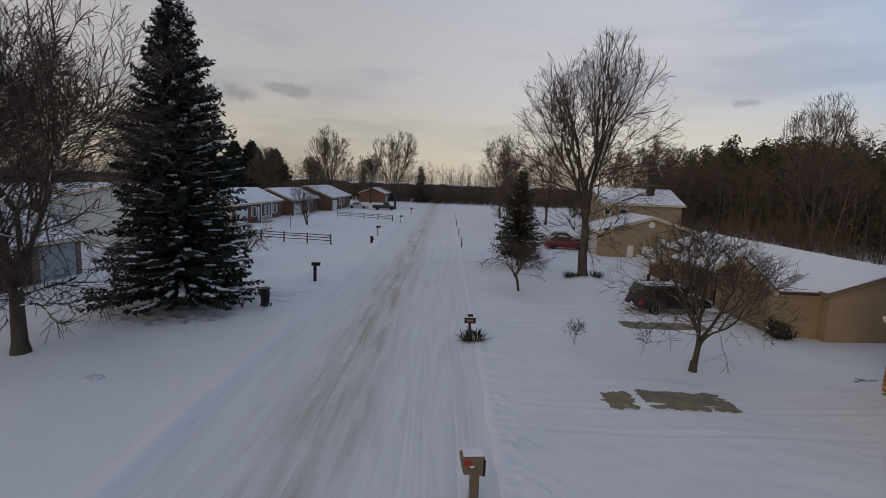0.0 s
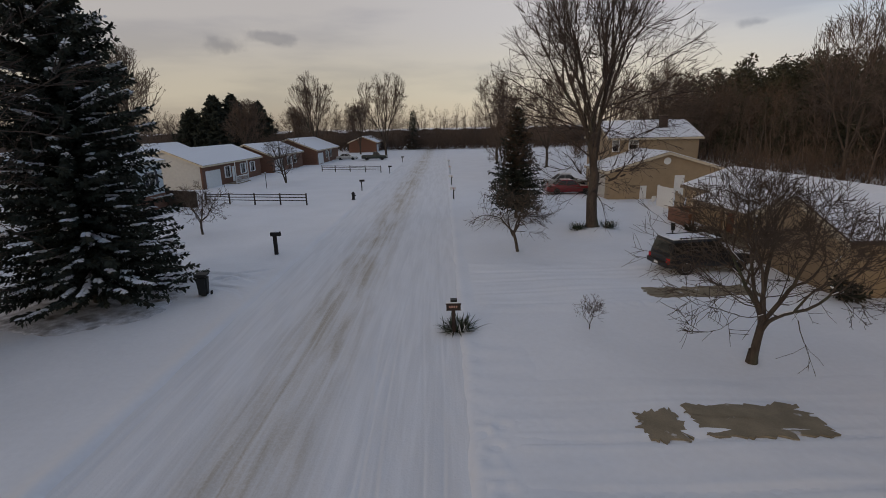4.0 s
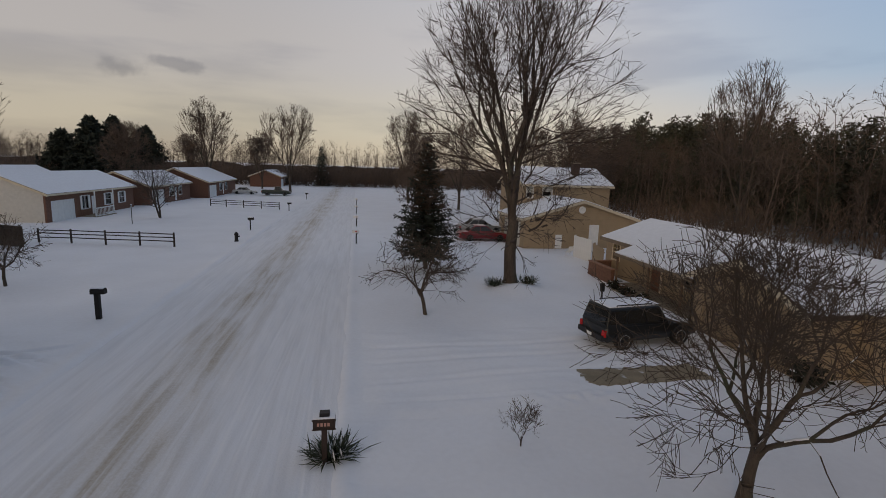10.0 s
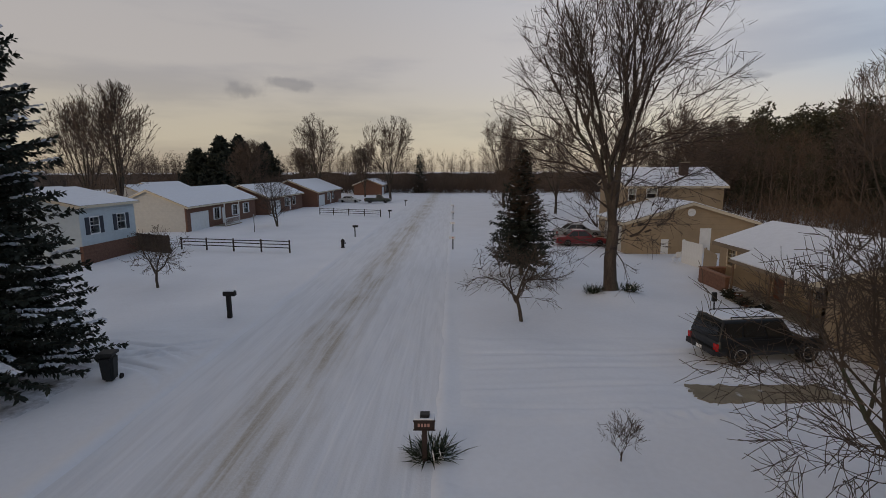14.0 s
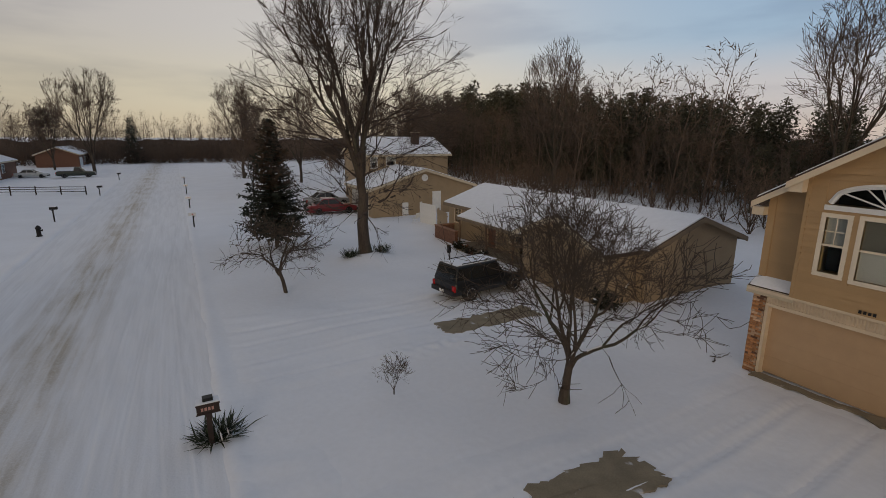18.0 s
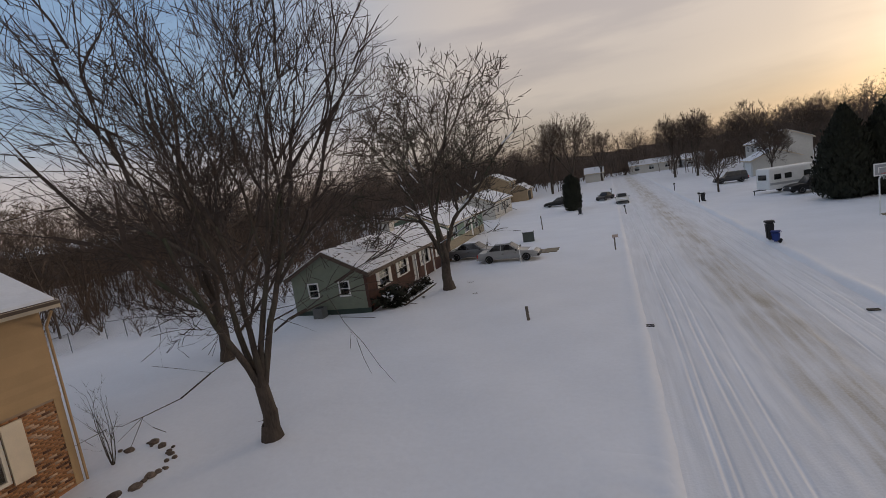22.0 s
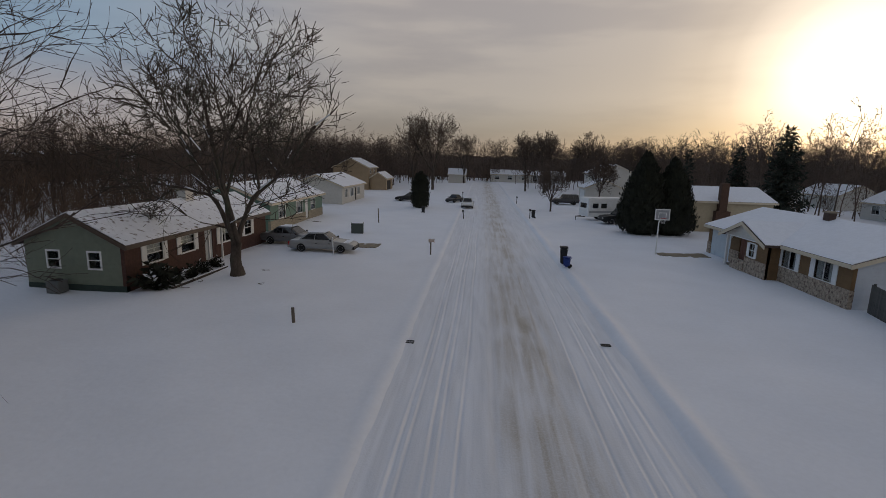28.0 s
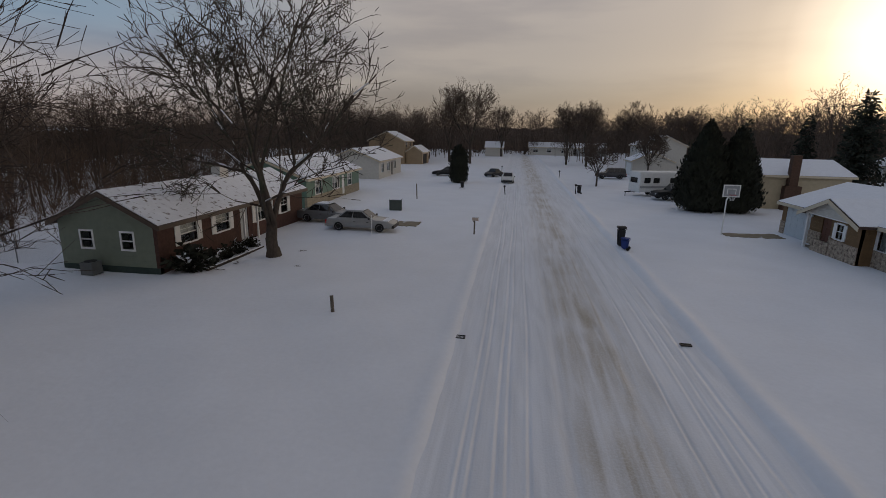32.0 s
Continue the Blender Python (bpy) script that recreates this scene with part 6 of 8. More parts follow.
            bow_line = [(sx + r * k * math.cos(q), r + r * k * math.sin(q)) for k, turns in ((1.22, np.linspace(0.1, math.pi - 0.1, 10)), (1.06, np.linspace(math.pi - 0.1, 0.1, 10))) for q in turns]
            part("wheel_arch", prism(bow_line, s * w - 0.02, s * w + 0.02), PLASTIC if kind == "suv" else paint, c)
    for s in (1, -1):
        for u in (-L * 0.16, L * 0.24):
            part("door_handle", boxes((u, u + 0.16, s * (w + 0.006) - 0.014, s * (w + 0.006) + 0.014, belt - 0.20, belt - 0.165)), PLASTIC, c)
        part("tail_light", boxes((-L - 0.015, -L + 0.08, s * w * 0.80 - 0.09, s * w * 0.80 + 0.09, belt - 0.38, belt - 0.12), bevel=0.01), RED_LENS, c)
        part("headlight", boxes((L - 0.12, L + 0.012, s * w * 0.66 - 0.14, s * w * 0.66 + 0.14, hood - 0.36, hood - 0.22), bevel=0.01), CHROME, c)
        part("mirror", boxes((L * 0.30, L * 0.30 + 0.12, s * (w + 0.08) - 0.08, s * (w + 0.08) + 0.08, belt, belt + 0.14), bevel=0.02), PLASTIC, c)
    part("rear_bumper", boxes((-L - 0.10, -L + 0.12, -w * 0.88, w * 0.88, g + 0.05, g + 0.26), bevel=0.03), (PLASTIC if kind == "suv" else CHROME) if kind != "sedan" else paint, c)
    part("front_bumper", boxes((L - 0.10, L + 0.07, -w * 0.82, w * 0.82, g + 0.02, g + 0.24), bevel=0.03), PLASTIC, c)
    part("plain_plate", boxes((-L - 0.118, -L - 0.102, -0.15, 0.15, g + 0.10, g + 0.22)), WHITE, c)
    if rack:
        for s in (1, -1):
            part("roof_rail", tubes(((-L * 0.7, s * w * 0.6, H + 0.07), (L * 0.05, s * w * 0.6, H + 0.07), 0.02, 0.02), ((-L * 0.7, s * w * 0.6, H), (-L * 0.7, s * w * 0.6, H + 0.07), 0.02, 0.02), ((L * 0.05, s * w * 0.6, H), (L * 0.05, s * w * 0.6, H + 0.07), 0.02, 0.02), n=6), PLASTIC, c)
    if kind == "pickup":
        part("cargo_bed", boxes((-L + 0.15, -L * 0.14, -w * 0.78, w * 0.78, belt - 0.02, belt + 0.02)), PLASTIC, c)
    if snow:
        part("roof_snow", boxes((rear1[0] + 0.05, front1[0] + 0.15, -w * 0.62, w * 0.62, H - 0.01, H + snow), bevel=0.03), SNOW_CAP, c)
        part("hood_snow", boxes((L * 0.48, L * 0.86, -w * 0.7, w * 0.7, hood - 0.05, hood + snow * 0.4), bevel=0.02), SNOW_CAP, c)
    return c


BLACK_PAINT = mat("black_paint", (0.006, 0.007, 0.008), 0.4, vary=0.1, clear=0.2)
SILVER = mat("silver_paint", (0.33, 0.33, 0.32), 0.35, 0.4, vary=0.06, clear=0.4)
RED_PAINT = mat("red_paint", (0.20, 0.010, 0.012), 0.3, vary=0.08, clear=0.6)
car("suv", 11.75, 15.45, 8, BLACK_PAINT, "black sport utility vehicle with snowy roof parked on a driveway", 4.3, 1.78, 1.60, "suv", 0.04, True, "suv")
car("sedan", 12.4, 42.6, 0, RED_PAINT, "red sedan parked on a snowy driveway", 4.7, 1.85, 1.45)
car("sedan", 13.4, 47.5, 0, SILVER, "snow-covered sedan parked beside a red one", 4.7, 1.85, 1.45, snow=0.16)
car("sedan", 9.1, -37.6, 180, SILVER, "silver-beige sedan parked on a driveway", 4.9, 1.85, 1.45, snow=0.03)
car("sedan", 12.6, -40.2, 175, mat("grey_paint", (0.16, 0.165, 0.17), 0.35, 0.3, vary=0.06, clear=0.4), "grey sedan parked beside a silver one", 4.9, 1.85, 1.42, snow=0.03)
car("pickup", -15.8, 103.5, 0, mat("dark_green_paint", (0.018, 0.03, 0.022), 0.3, clear=0.5), "dark pickup truck parked across a driveway", 5.6, 1.95, 1.8, "pickup", category="pickup truck")
car("sedan", -22.5, 106.0, 0, mat("pale_paint", (0.5, 0.5, 0.48), 0.35, clear=0.4), "white sedan in a driveway", 4.7, 1.85, 1.45, snow=0.05)
car("sedan", -0.6, -77.5, 90, mat("white_car_paint", (0.6, 0.6, 0.58), 0.35, clear=0.4), "white car parked at the kerb", 4.6, 1.8, 1.45, snow=0.03)
car("sedan", 1.9, -86.0, 60, BLACK_PAINT, "dark car at the end of a driveway", 3.6, 1.6, 1.3)
car("sedan", 9.4, -84.0, 0, BLACK_PAINT, "black car parked in a driveway behind a columnar evergreen", 4.8, 1.85, 1.45)
car("suv", -17.6, -90.0, 0, mat("charcoal_paint", (0.03, 0.03, 0.034), 0.3, clear=0.5), "dark sport utility vehicle parked before a white house", 4.8, 1.9, 1.8, "suv", category="suv")
car("pickup", -19.8, -62.3, 10, BLACK_PAINT, "dark pickup truck beside a travel trailer", 5.4, 1.9, 1.75, "pickup", category="pickup truck")


def travel_trailer(x, y, turn):
    t = thing("travel_trailer", pose(x, y, 0, 0, 0, turn), "white travel trailer with a dark stripe parked in a side yard", "trailer")
    part("body", boxes((-3.0, 3.0, -1.15, 1.15, 0.5, 2.9), bevel=0.18), WHITE, t)
    part("stripe", boxes((-2.9, 2.9, -1.165, -1.15, 1.0, 1.25), (-2.9, 2.9, 1.15, 1.165, 1.0, 1.25)), GREY, t)
    for u in (-1.8, 0.4, 1.6):
        part("window", boxes((u, u + 0.8, 1.15, 1.17, 1.6, 2.2)), CAR_GLASS, t)
        part("window", boxes((u, u + 0.8, -1.17, -1.15, 1.6, 2.2)), CAR_GLASS, t)
    part("end_window", boxes((2.99, 3.02, -0.7, 0.7, 1.6, 2.2)), CAR_GLASS, t)
    for u in (-0.5, 0.35):
        for s in (1, -1):
            part("wheel", lathe([(0.15, -0.1), (0.34, -0.1), (0.34, 0.1), (0.15, 0.1)], 14), TYRE, t, "", pose(u, s * 1.0, 0.34, 90, 0, 0))
    part("tow_bar", tubes(((3.0, -0.5, 0.5), (4.1, 0, 0.5), 0.05, 0.05), ((3.0, 0.5, 0.5), (4.1, 0, 0.5), 0.05, 0.05), ((4.0, 0, 0.5), (4.0, 0, 0.0), 0.04, 0.04), n=6), BLACK, t)


travel_trailer(-18.5, -66.0, 20)

# ---------------------------------------------------------------- street furniture
BROWN_BOX = mat("brown_mailbox", (0.17, 0.125, 0.082), 0.55, vary=0.12)
POST_DARK = mat("dark_post", (0.02, 0.018, 0.017), 0.8, vary=0.2)
RAIL_WOOD = mat("dark_rail_wood", (0.045, 0.035, 0.03), 0.9, vary=0.3, fine=30.0, bump=0.005)
POST_GREY = mat("grey_wood", (0.15, 0.125, 0.10), 0.9, vary=0.25, fine=30.0, bump=0.005)
RED = mat("red_plastic", (0.40, 0.015, 0.012), 0.5, vary=0.08)
BLUE_PL = mat("blue_plastic", (0.015, 0.04, 0.19), 0.5, vary=0.1)
BIN_GREEN = mat("dark_bin", (0.010, 0.012, 0.013), 0.55, vary=0.15)


def mailbox(x, y, turn, label, body=POST_DARK, post=POST_DARK, top=1.2, wide=0.22, long=0.52, snow=0.03, lean=0.0, thick=0.05, group="mailboxes along the street"):
    """The door of the box looks along local -y; the post stands under its middle."""
    m = thing("mailbox", pose(x, y, float(lay(x, y)), 0, lean, turn), label, "mailbox", group)
    part("post", boxes((-thick, thick, -thick, thick, -0.3, top - 0.22), bevel=0.008), post, m)
    part("brace", prism([(-0.02, top - 0.5), (0.14, top - 0.24), (0.14, top - 0.20), (-0.02, top - 0.42)], -0.02, 0.02, "x"), post, m)
    bm = bmesh.new()
    arc = [(-wide / 2, top - 0.22)] + [(wide / 2 * math.cos(a), top - 0.10 + wide * 0.48 * math.sin(a)) for a in (math.pi - i * math.pi / 8 for i in range(9))] + [(wide / 2, top - 0.22)]
    bm = prism(arc, -long * 0.6, long * 0.4)
    b = part("box", bm, body, m)
    part("door", prism([(px * 1.03, (pz - top) * 1.0 + top) for px, pz in arc], -long * 0.6 - 0.02, -long * 0.6 - 0.003), body, b)
    part("handle", boxes((-0.02, 0.02, -long * 0.6 - 0.05, -long * 0.6 - 0.02, top - 0.04, top - 0.015)), CHROME, b)
    part("flag", boxes((wide / 2 + 0.004, wide / 2 + 0.014, -0.1, 0.06, top - 0.12, top - 0.07)), RED, b)
    if snow:
        part("snow_cap", prism([(-wide * 0.42, top + 0.0), (wide * 0.42, top + 0.0), (wide * 0.3, top + 0.015 + snow), (-wide * 0.3, top + 0.015 + snow)], -long * 0.57, long * 0.37), SNOW_CAP, m)
    return m


def big_mailbox():
    """Moulded box and post in one, its door towards the street."""
    m = thing("mailbox", pose(-0.45, -1.92, float(lay(-0.45, -1.92)), 0, 0, 6), "brown moulded mailbox on a thick post with snow on its lid", "mailbox", "mailboxes along the street")
    part("post", boxes((-0.10, 0.10, -0.09, 0.09, -0.2, 0.80), bevel=0.02), BROWN_BOX, m)
    body = part("box", prism([(-0.33, 1.14), (-0.27, 0.79), (0.06, 0.76), (0.19, 0.72), (0.19, 1.12), (0.12, 1.19), (-0.27, 1.18)], -0.17, 0.17), BROWN_BOX, m)
    part("door", prism([(-0.345, 1.13), (-0.285, 0.80), (-0.270, 0.80), (-0.333, 1.14)], -0.15, 0.15), BROWN_BOX, body)
    part("red_panel", boxes((-0.27, -0.11, -0.178, -0.171, 1.0, 1.1), bevel=0.002), RED, body)
    part("pale_sticker", boxes((-0.14, -0.05, -0.177, -0.171, 0.94, 0.99)), WHITE, body)
    part("flag", boxes((0.15, 0.20, -0.190, -0.174, 0.76, 1.12)), BLACK, body)
    part("snow_cap", boxes((-0.29, 0.17, -0.155, 0.155, 1.185, 1.235), bevel=0.02), SNOW_CAP, m)


big_mailbox()


def yucca(x, y, label, size=0.55, count=70, seed=3):
    rnd = random.Random(seed)
    t = thing("yucca_plant", pose(x, y, float(lay(x, y)), 0, 0, 0), label, "plant", "yucca plants")
    for what, n, material in (("leaves", count, mat("yucca_leaf", (0.032, 0.045, 0.026), 0.6, vary=0.3, scale=6.0)), ("snow_dusting", count // 5, SNOW_CAP)):
        v, f = [], []
        for i in range(n):
            a, el = rnd.uniform(0, 6.28), rnd.uniform(0.12, 1.25)
            ln = size * rnd.uniform(0.7, 1.2)
            d = Vector((math.cos(a) * math.cos(el) * 1.15, math.sin(a) * math.cos(el) * 0.8, math.sin(el) * 0.9))
            s = Vector((-math.sin(a), math.cos(a), 0)) * 0.019
            start = Vector((rnd.gauss(0, 0.16), rnd.gauss(0, 0.10), 0))
            mid, tip = d * ln * 0.55, d * ln - Vector((0, 0, 0.10 * math.cos(el) * ln))
            lift = Vector((0, 0, 0.012 if what != "leaves" else 0))
            b = len(v)
            lift = lift + start
            v += [tuple(-s * 0.8 + lift), tuple(s * 0.8 + lift), tuple(mid + s + lift), tuple(mid - s + lift), tuple(tip + lift)]
            f += [(b, b + 1, b + 2, b + 3), (b + 3, b + 2, b + 4, b + 4)]
        me_v, me_f = np.array(v), [q for q in f]
        bm = bmesh.new()
        vs = [bm.verts.new(c) for c in v]
        for q in me_f:
            bm.faces.new([vs[i] for i in dict.fromkeys(q)])
        part(what, bm, material, t)
    return t


DARK_WOOD = mat("dark_brown_wood", (0.035, 0.022, 0.018), 0.7, vary=0.25, fine=30.0, bump=0.003)
PALE_RED = mat("faded_red_paint", (0.45, 0.25, 0.21), 0.6, vary=0.1)


def sign_mailbox():
    m = thing("mailbox", pose(-0.05, 8.75, float(lay(-0.05, 8.75)), 0, 0, 0), "dark wooden mailbox with a small name board and snow on top", "mailbox", "mailboxes along the street")
    part("post", boxes((-0.06, 0.06, -0.06, 0.06, -0.3, 1.0), bevel=0.01), DARK_WOOD, m)
    body = part("box", boxes((-0.24, 0.24, -0.12, 0.16, 1.0, 1.22), bevel=0.012), DARK_WOOD, m)
    for i in range(4):
        part("pale_bar", boxes((-0.15 + i * 0.075, -0.10 + i * 0.075, -0.128, -0.121, 1.07, 1.15)), PALE_RED, body)
    part("frame", boxes((-0.26, 0.26, -0.14, -0.12, 1.2, 1.235), (-0.26, 0.26, -0.14, -0.12, 0.985, 1.01)), DARK_WOOD, body)
    part("lid", boxes((-0.10, 0.12, -0.06, 0.12, 1.24, 1.34), bevel=0.01), BLACK, m)
    part("snow_cap", boxes((-0.24, 0.24, -0.12, 0.16, 1.22, 1.262), bevel=0.015), SNOW_CAP, m)


sign_mailbox()
yucca(0.12, 8.95, "spiky green yucca dusted with snow under a mailbox", 0.66, 260, 3)
yucca(8.3, 24.2, "spiky yucca in the snow at the foot of a maple", 0.70, 180, 4)
yucca(10.4, 24.4, "spiky yucca in the snow at the foot of a maple", 0.70, 180, 5)
mailbox(-9.9, 20.0, 90, "black mailbox on a post at the street's edge", top=1.30, thick=0.09, wide=0.26)
mailbox(-9.6, 48.0, 90, "black mailbox on a thick post", top=1.25, wide=0.28)
mailbox(-8.6, 68.0, 90, "dark mailbox on a post")
mailbox(-8.6, 92.0, 90, "dark mailbox on a post")
for y in (40.0, 52.0, 66.0, 80.0):
    mailbox(0.6, y, -90, "small mailbox on a slim post with a white face", body=WHITE, top=1.15)
m4 = mailbox(1.0, -37.8, -90, "pale mailbox on a slim post at the driveway's end", body=mat("pale_box", (0.45, 0.36, 0.30), 0.6), post=POST_GREY, top=1.2, wide=0.26, long=0.40)
part("red_panel", boxes((-0.10, 0.10, -0.27, -0.262, 0.9, 0.97)), RED, m4)
for x, y, lab in ((-0.6, -62.0, "leaning dark mailbox by the kerb"), (0.8, -95.0, "dark mailbox by the kerb"), (-8.9, -64.0, "dark mailbox above a bin"), (-8.8, -86.0, "dark mailbox by the kerb")):
    mailbox(x, y, 0, lab, lean=6.0 if "leaning" in lab else 0.0)
bow = mailbox(-8.3, -9.5, 90, "black mailbox wearing a red ribbon bow", top=1.2)
bm = bmesh.new()
for a in (0.5, 1.3, 2.2, 3.6, 4.6, 5.6):
    tube(bm, (0, -0.34, 1.12), (0.12 * math.cos(a), -0.38, 1.12 + 0.12 * math.sin(a)), 0.015, 0.042, 6)
part("ribbon_bow", bm, RED, bow, "red ribbon bow")


def wheeled_bin(x, y, turn, label, paint=BIN_GREEN, tip=0.0, h=1.05):
    b = thing("wheeled_bin", pose(x, y, float(lay(x, y)), tip, 0, turn), label, "bin", "refuse bins")
    bm = bmesh.new()
    lo = [bm.verts.new(c) for c in ((-0.18, -0.18, 0.06), (0.18, -0.18, 0.06), (0.18, 0.18, 0.06), (-0.18, 0.18, 0.06))]
    hi = [bm.verts.new(c) for c in ((-0.23, -0.24, h * 0.9), (0.23, -0.24, h * 0.9), (0.23, 0.24, h * 0.9), (-0.23, 0.24, h * 0.9))]
    bm.faces.new(lo[::-1]), bm.faces.new(hi)
    for i in range(4):
        bm.faces.new((lo[i], lo[(i + 1) % 4], hi[(i + 1) % 4], hi[i]))
    bmesh.ops.bevel(bm, geom=list(bm.edges), offset=0.08, segments=3, affect="EDGES")
    part("body", bm, paint, b)
    part("lid", boxes((-0.245, 0.245, -0.265, 0.255, h * 0.9, h), bevel=0.035), paint, b)
    part("handle", tubes(((-0.2, 0.28, h * 0.88), (0.2, 0.28, h * 0.88), 0.018, 0.018), n=6), paint, b)
    for s in (-0.24, 0.24):
        part("wheel", lathe([(0.02, -0.03), (0.1, -0.03), (0.1, 0.03), (0.02, 0.03)], 12), TYRE, b, "", pose(s, 0.22, 0.1, 0, 90, 0))
    return b


wheeled_bin(-10.65, 13.0, 10, "dark refuse bin standing at the street's edge")
wheeled_bin(-8.45, -35.6, 90, "dark refuse bin at the kerb", PLASTIC, h=1.3)
wheeled_bin(-8.55, -34.75, 70, "blue recycling bin leaning in the snow", BLUE_PL, h=0.75)
wheeled_bin(-9.4, -64.8, 90, "dark refuse bin near a mailbox", PLASTIC)
wheeled_bin(5.0, -66.5, 0, "dark bin beside a driveway", PLASTIC, h=0.9)


def hydrant(x, y):
    h = thing("fire_hydrant", pose(x, y, float(lay(x, y)), 0, 0, 0), "dark fire hydrant half buried in snow", "hydrant")
    part("barrel", lathe([(0.19, -0.1), (0.19, 0.05), (0.14, 0.08), (0.14, 0.52), (0.18, 0.55), (0.17, 0.64), (0.09, 0.75), (0.03, 0.8)], 14), POST_DARK, h)
    for a in (0, 90, 180):
        part("outlet", lathe([(0.06, 0), (0.06, 0.09), (0.08, 0.09), (0.08, 0.13)], 10), POST_DARK, h, "", pose(0, 0, 0.42, 90, 0, a) @ pose(0, 0, 0.12))


hydrant(-9.3, 41.0)


def rail_fence(points, label, height=1.05, rails=(0.45, 0.75, 1.0)):
    f = thing("rail_fence", pose(points[0][0], points[0][1], 0, 0, 0, 0), label, "fence", "rail fences")
    o = Vector((*points[0], 0))
    for i, (x, y) in enumerate(points):
        p = Vector((x, y, 0)) - o
        part("post", tubes((tuple(p + Vector((0, 0, -0.2))), tuple(p + Vector((0, 0, height + 0.08))), 0.075, 0.065), n=7), RAIL_WOOD, f)
        if i + 1 < len(points):
            q = Vector((*points[i + 1], 0)) - o
            for k, z in enumerate(rails):
                part("rail", tubes((tuple(p + Vector((0, 0, z))), tuple(q + Vector((0, 0, z + 0.02 * (-1) ** (i + k)))), 0.045, 0.04), n=6), RAIL_WOOD, f)


rail_fence([(-13.1, 38.0), (-15.7, 38.5), (-18.3, 39.0), (-20.9, 39.5), (-23.4, 40.0)], "weathered split-rail fence crossing a snowy yard")
rail_fence([(-10.2, 70.0), (-12.8, 71.0), (-15.4, 72.0), (-18.0, 73.0), (-20.4, 74.0)], "weathered split-rail fence near a driveway")


def basketball_hoop(x, y, turn):
    h = thing("basketball_hoop", pose(x, y, 0, 0, 0, turn), "white basketball backboard on a pale pole beside a driveway", "basketball hoop")
    part("pole", tubes(((0, 0, -0.2), (0, 0, 2.6), 0.055, 0.05), ((0, 0, 2.6), (0, -0.55, 3.2), 0.05, 0.045), n=8), WHITE, h)
    b = part("backboard", boxes((-0.56, 0.56, -0.62, -0.58, 2.88, 3.74), bevel=0.012), mat("backboard", (0.30, 0.31, 0.32), 0.4, vary=0.08), h)
    part("border", boxes((-0.56, 0.56, -0.632, -0.622, 3.66, 3.74), (-0.56, 0.56, -0.632, -0.622, 2.88, 2.95), (-0.56, -0.49, -0.632, -0.622, 2.95, 3.66), (0.49, 0.56, -0.632, -0.622, 2.95, 3.66)), WHITE, b)
    part("target_square", boxes((-0.3, 0.3, -0.63, -0.621, 3.42, 3.47), (-0.3, -0.25, -0.63, -0.621, 3.08, 3.42), (0.25, 0.3, -0.63, -0.621, 3.08, 3.42)), WHITE, b)
    rim = bmesh.new()
    for i in range(14):
        a, c = 2 * math.pi * i / 14, 2 * math.pi * (i + 1) / 14
        tube(rim, (0.22 * math.cos(a), -0.86 + 0.22 * math.sin(a), 3.05), (0.22 * math.cos(c), -0.86 + 0.22 * math.sin(c), 3.05), 0.012, 0.012, 5)
    part("rim", rim, RED, h)
    net = bmesh.new()
    for i in range(12):
        a, c = 2 * math.pi * i / 12, 2 * math.pi * (i + 1) / 12
        tube(net, (0.22 * math.cos(a), -0.86 + 0.22 * math.sin(a), 3.05), (0.12 * math.cos(c), -0.86 + 0.12 * math.sin(c), 2.65), 0.006, 0.006, 4)
    part("net", net, WHITE, h)


basketball_hoop(-16.7, -41.5, 180)


def post(name, x, y, h, r, label, material=POST_GREY, category="post"):
    p = thing(name, pose(x, y, float(lay(x, y)), 0, 2, 0), label, category)
    part("shaft", tubes(((0, 0, -0.2), (0, 0, h), r, r * 0.95), n=8), material, p)
    part("snow_cap", lathe([(r * 0.9, h), (r * 0.8, h + 0.02), (r * 0.3, h + 0.035)], 8), SNOW_CAP, p)
    return p


post("wooden_post", 5.1, -21.3, 0.68, 0.075, "short grey wooden stub standing in the snow")
post("marker_post", 7.9, -36.0, 1.3, 0.035, "thin white marker post beside parked cars", WHITE)
post("marker_post", 8.6, -55.0, 1.6, 0.06, "slim grey post on a lawn")
post("marker_post", 9.0, 66.0, 1.2, 0.05, "slim post on a lawn")


def lamp_post(x, y, h, label, lean=0.0, bulb=False):
    l = thing("lamp_post", pose(x, y, float(lay(x, y)), 0, lean, 0), label, "lamp post")
    part("pole", tubes(((0, 0, -0.2), (0, 0, h - 0.25), 0.04, 0.035), n=8), BLACK, l)
    part("lantern", lathe([(0.03, h - 0.25), (0.07, h - 0.22), (0.11, h - 0.06), (0.12, h - 0.04)], 8), mat("lantern_glass", (0.35, 0.34, 0.30), 0.2), l)
    part("lantern_cap", lathe([(0.14, h - 0.04), (0.10, h + 0.02), (0.03, h + 0.06), (0.015, h + 0.10)], 8), BLACK if not bulb else CHROME, l)
    part("snow_cap", lathe([(0.10, h + 0.02), (0.05, h + 0.075), (0.01, h + 0.09)], 8), SNOW_CAP, l)


lamp_post(10.85, -2.75, 1.75, "dark yard lamp on a post before a brick house", 2.0)
signal = thing("driveway_marker", pose(11.9, 18.6, float(lay(11.9, 18.6)), 0, -3, 0), "dark driveway marker post with a boxy black head", "marker post")
part("pole", tubes(((0, 0, -0.2), (0, 0, 1.25), 0.035, 0.03), n=8), BLACK, signal)
part("head", boxes((-0.09, 0.09, -0.07, 0.07, 1.22, 1.62), bevel=0.02), BLACK, signal)
lamp_post(-21.8, 52.0, 1.9, "slim lamp post before a ranch house")


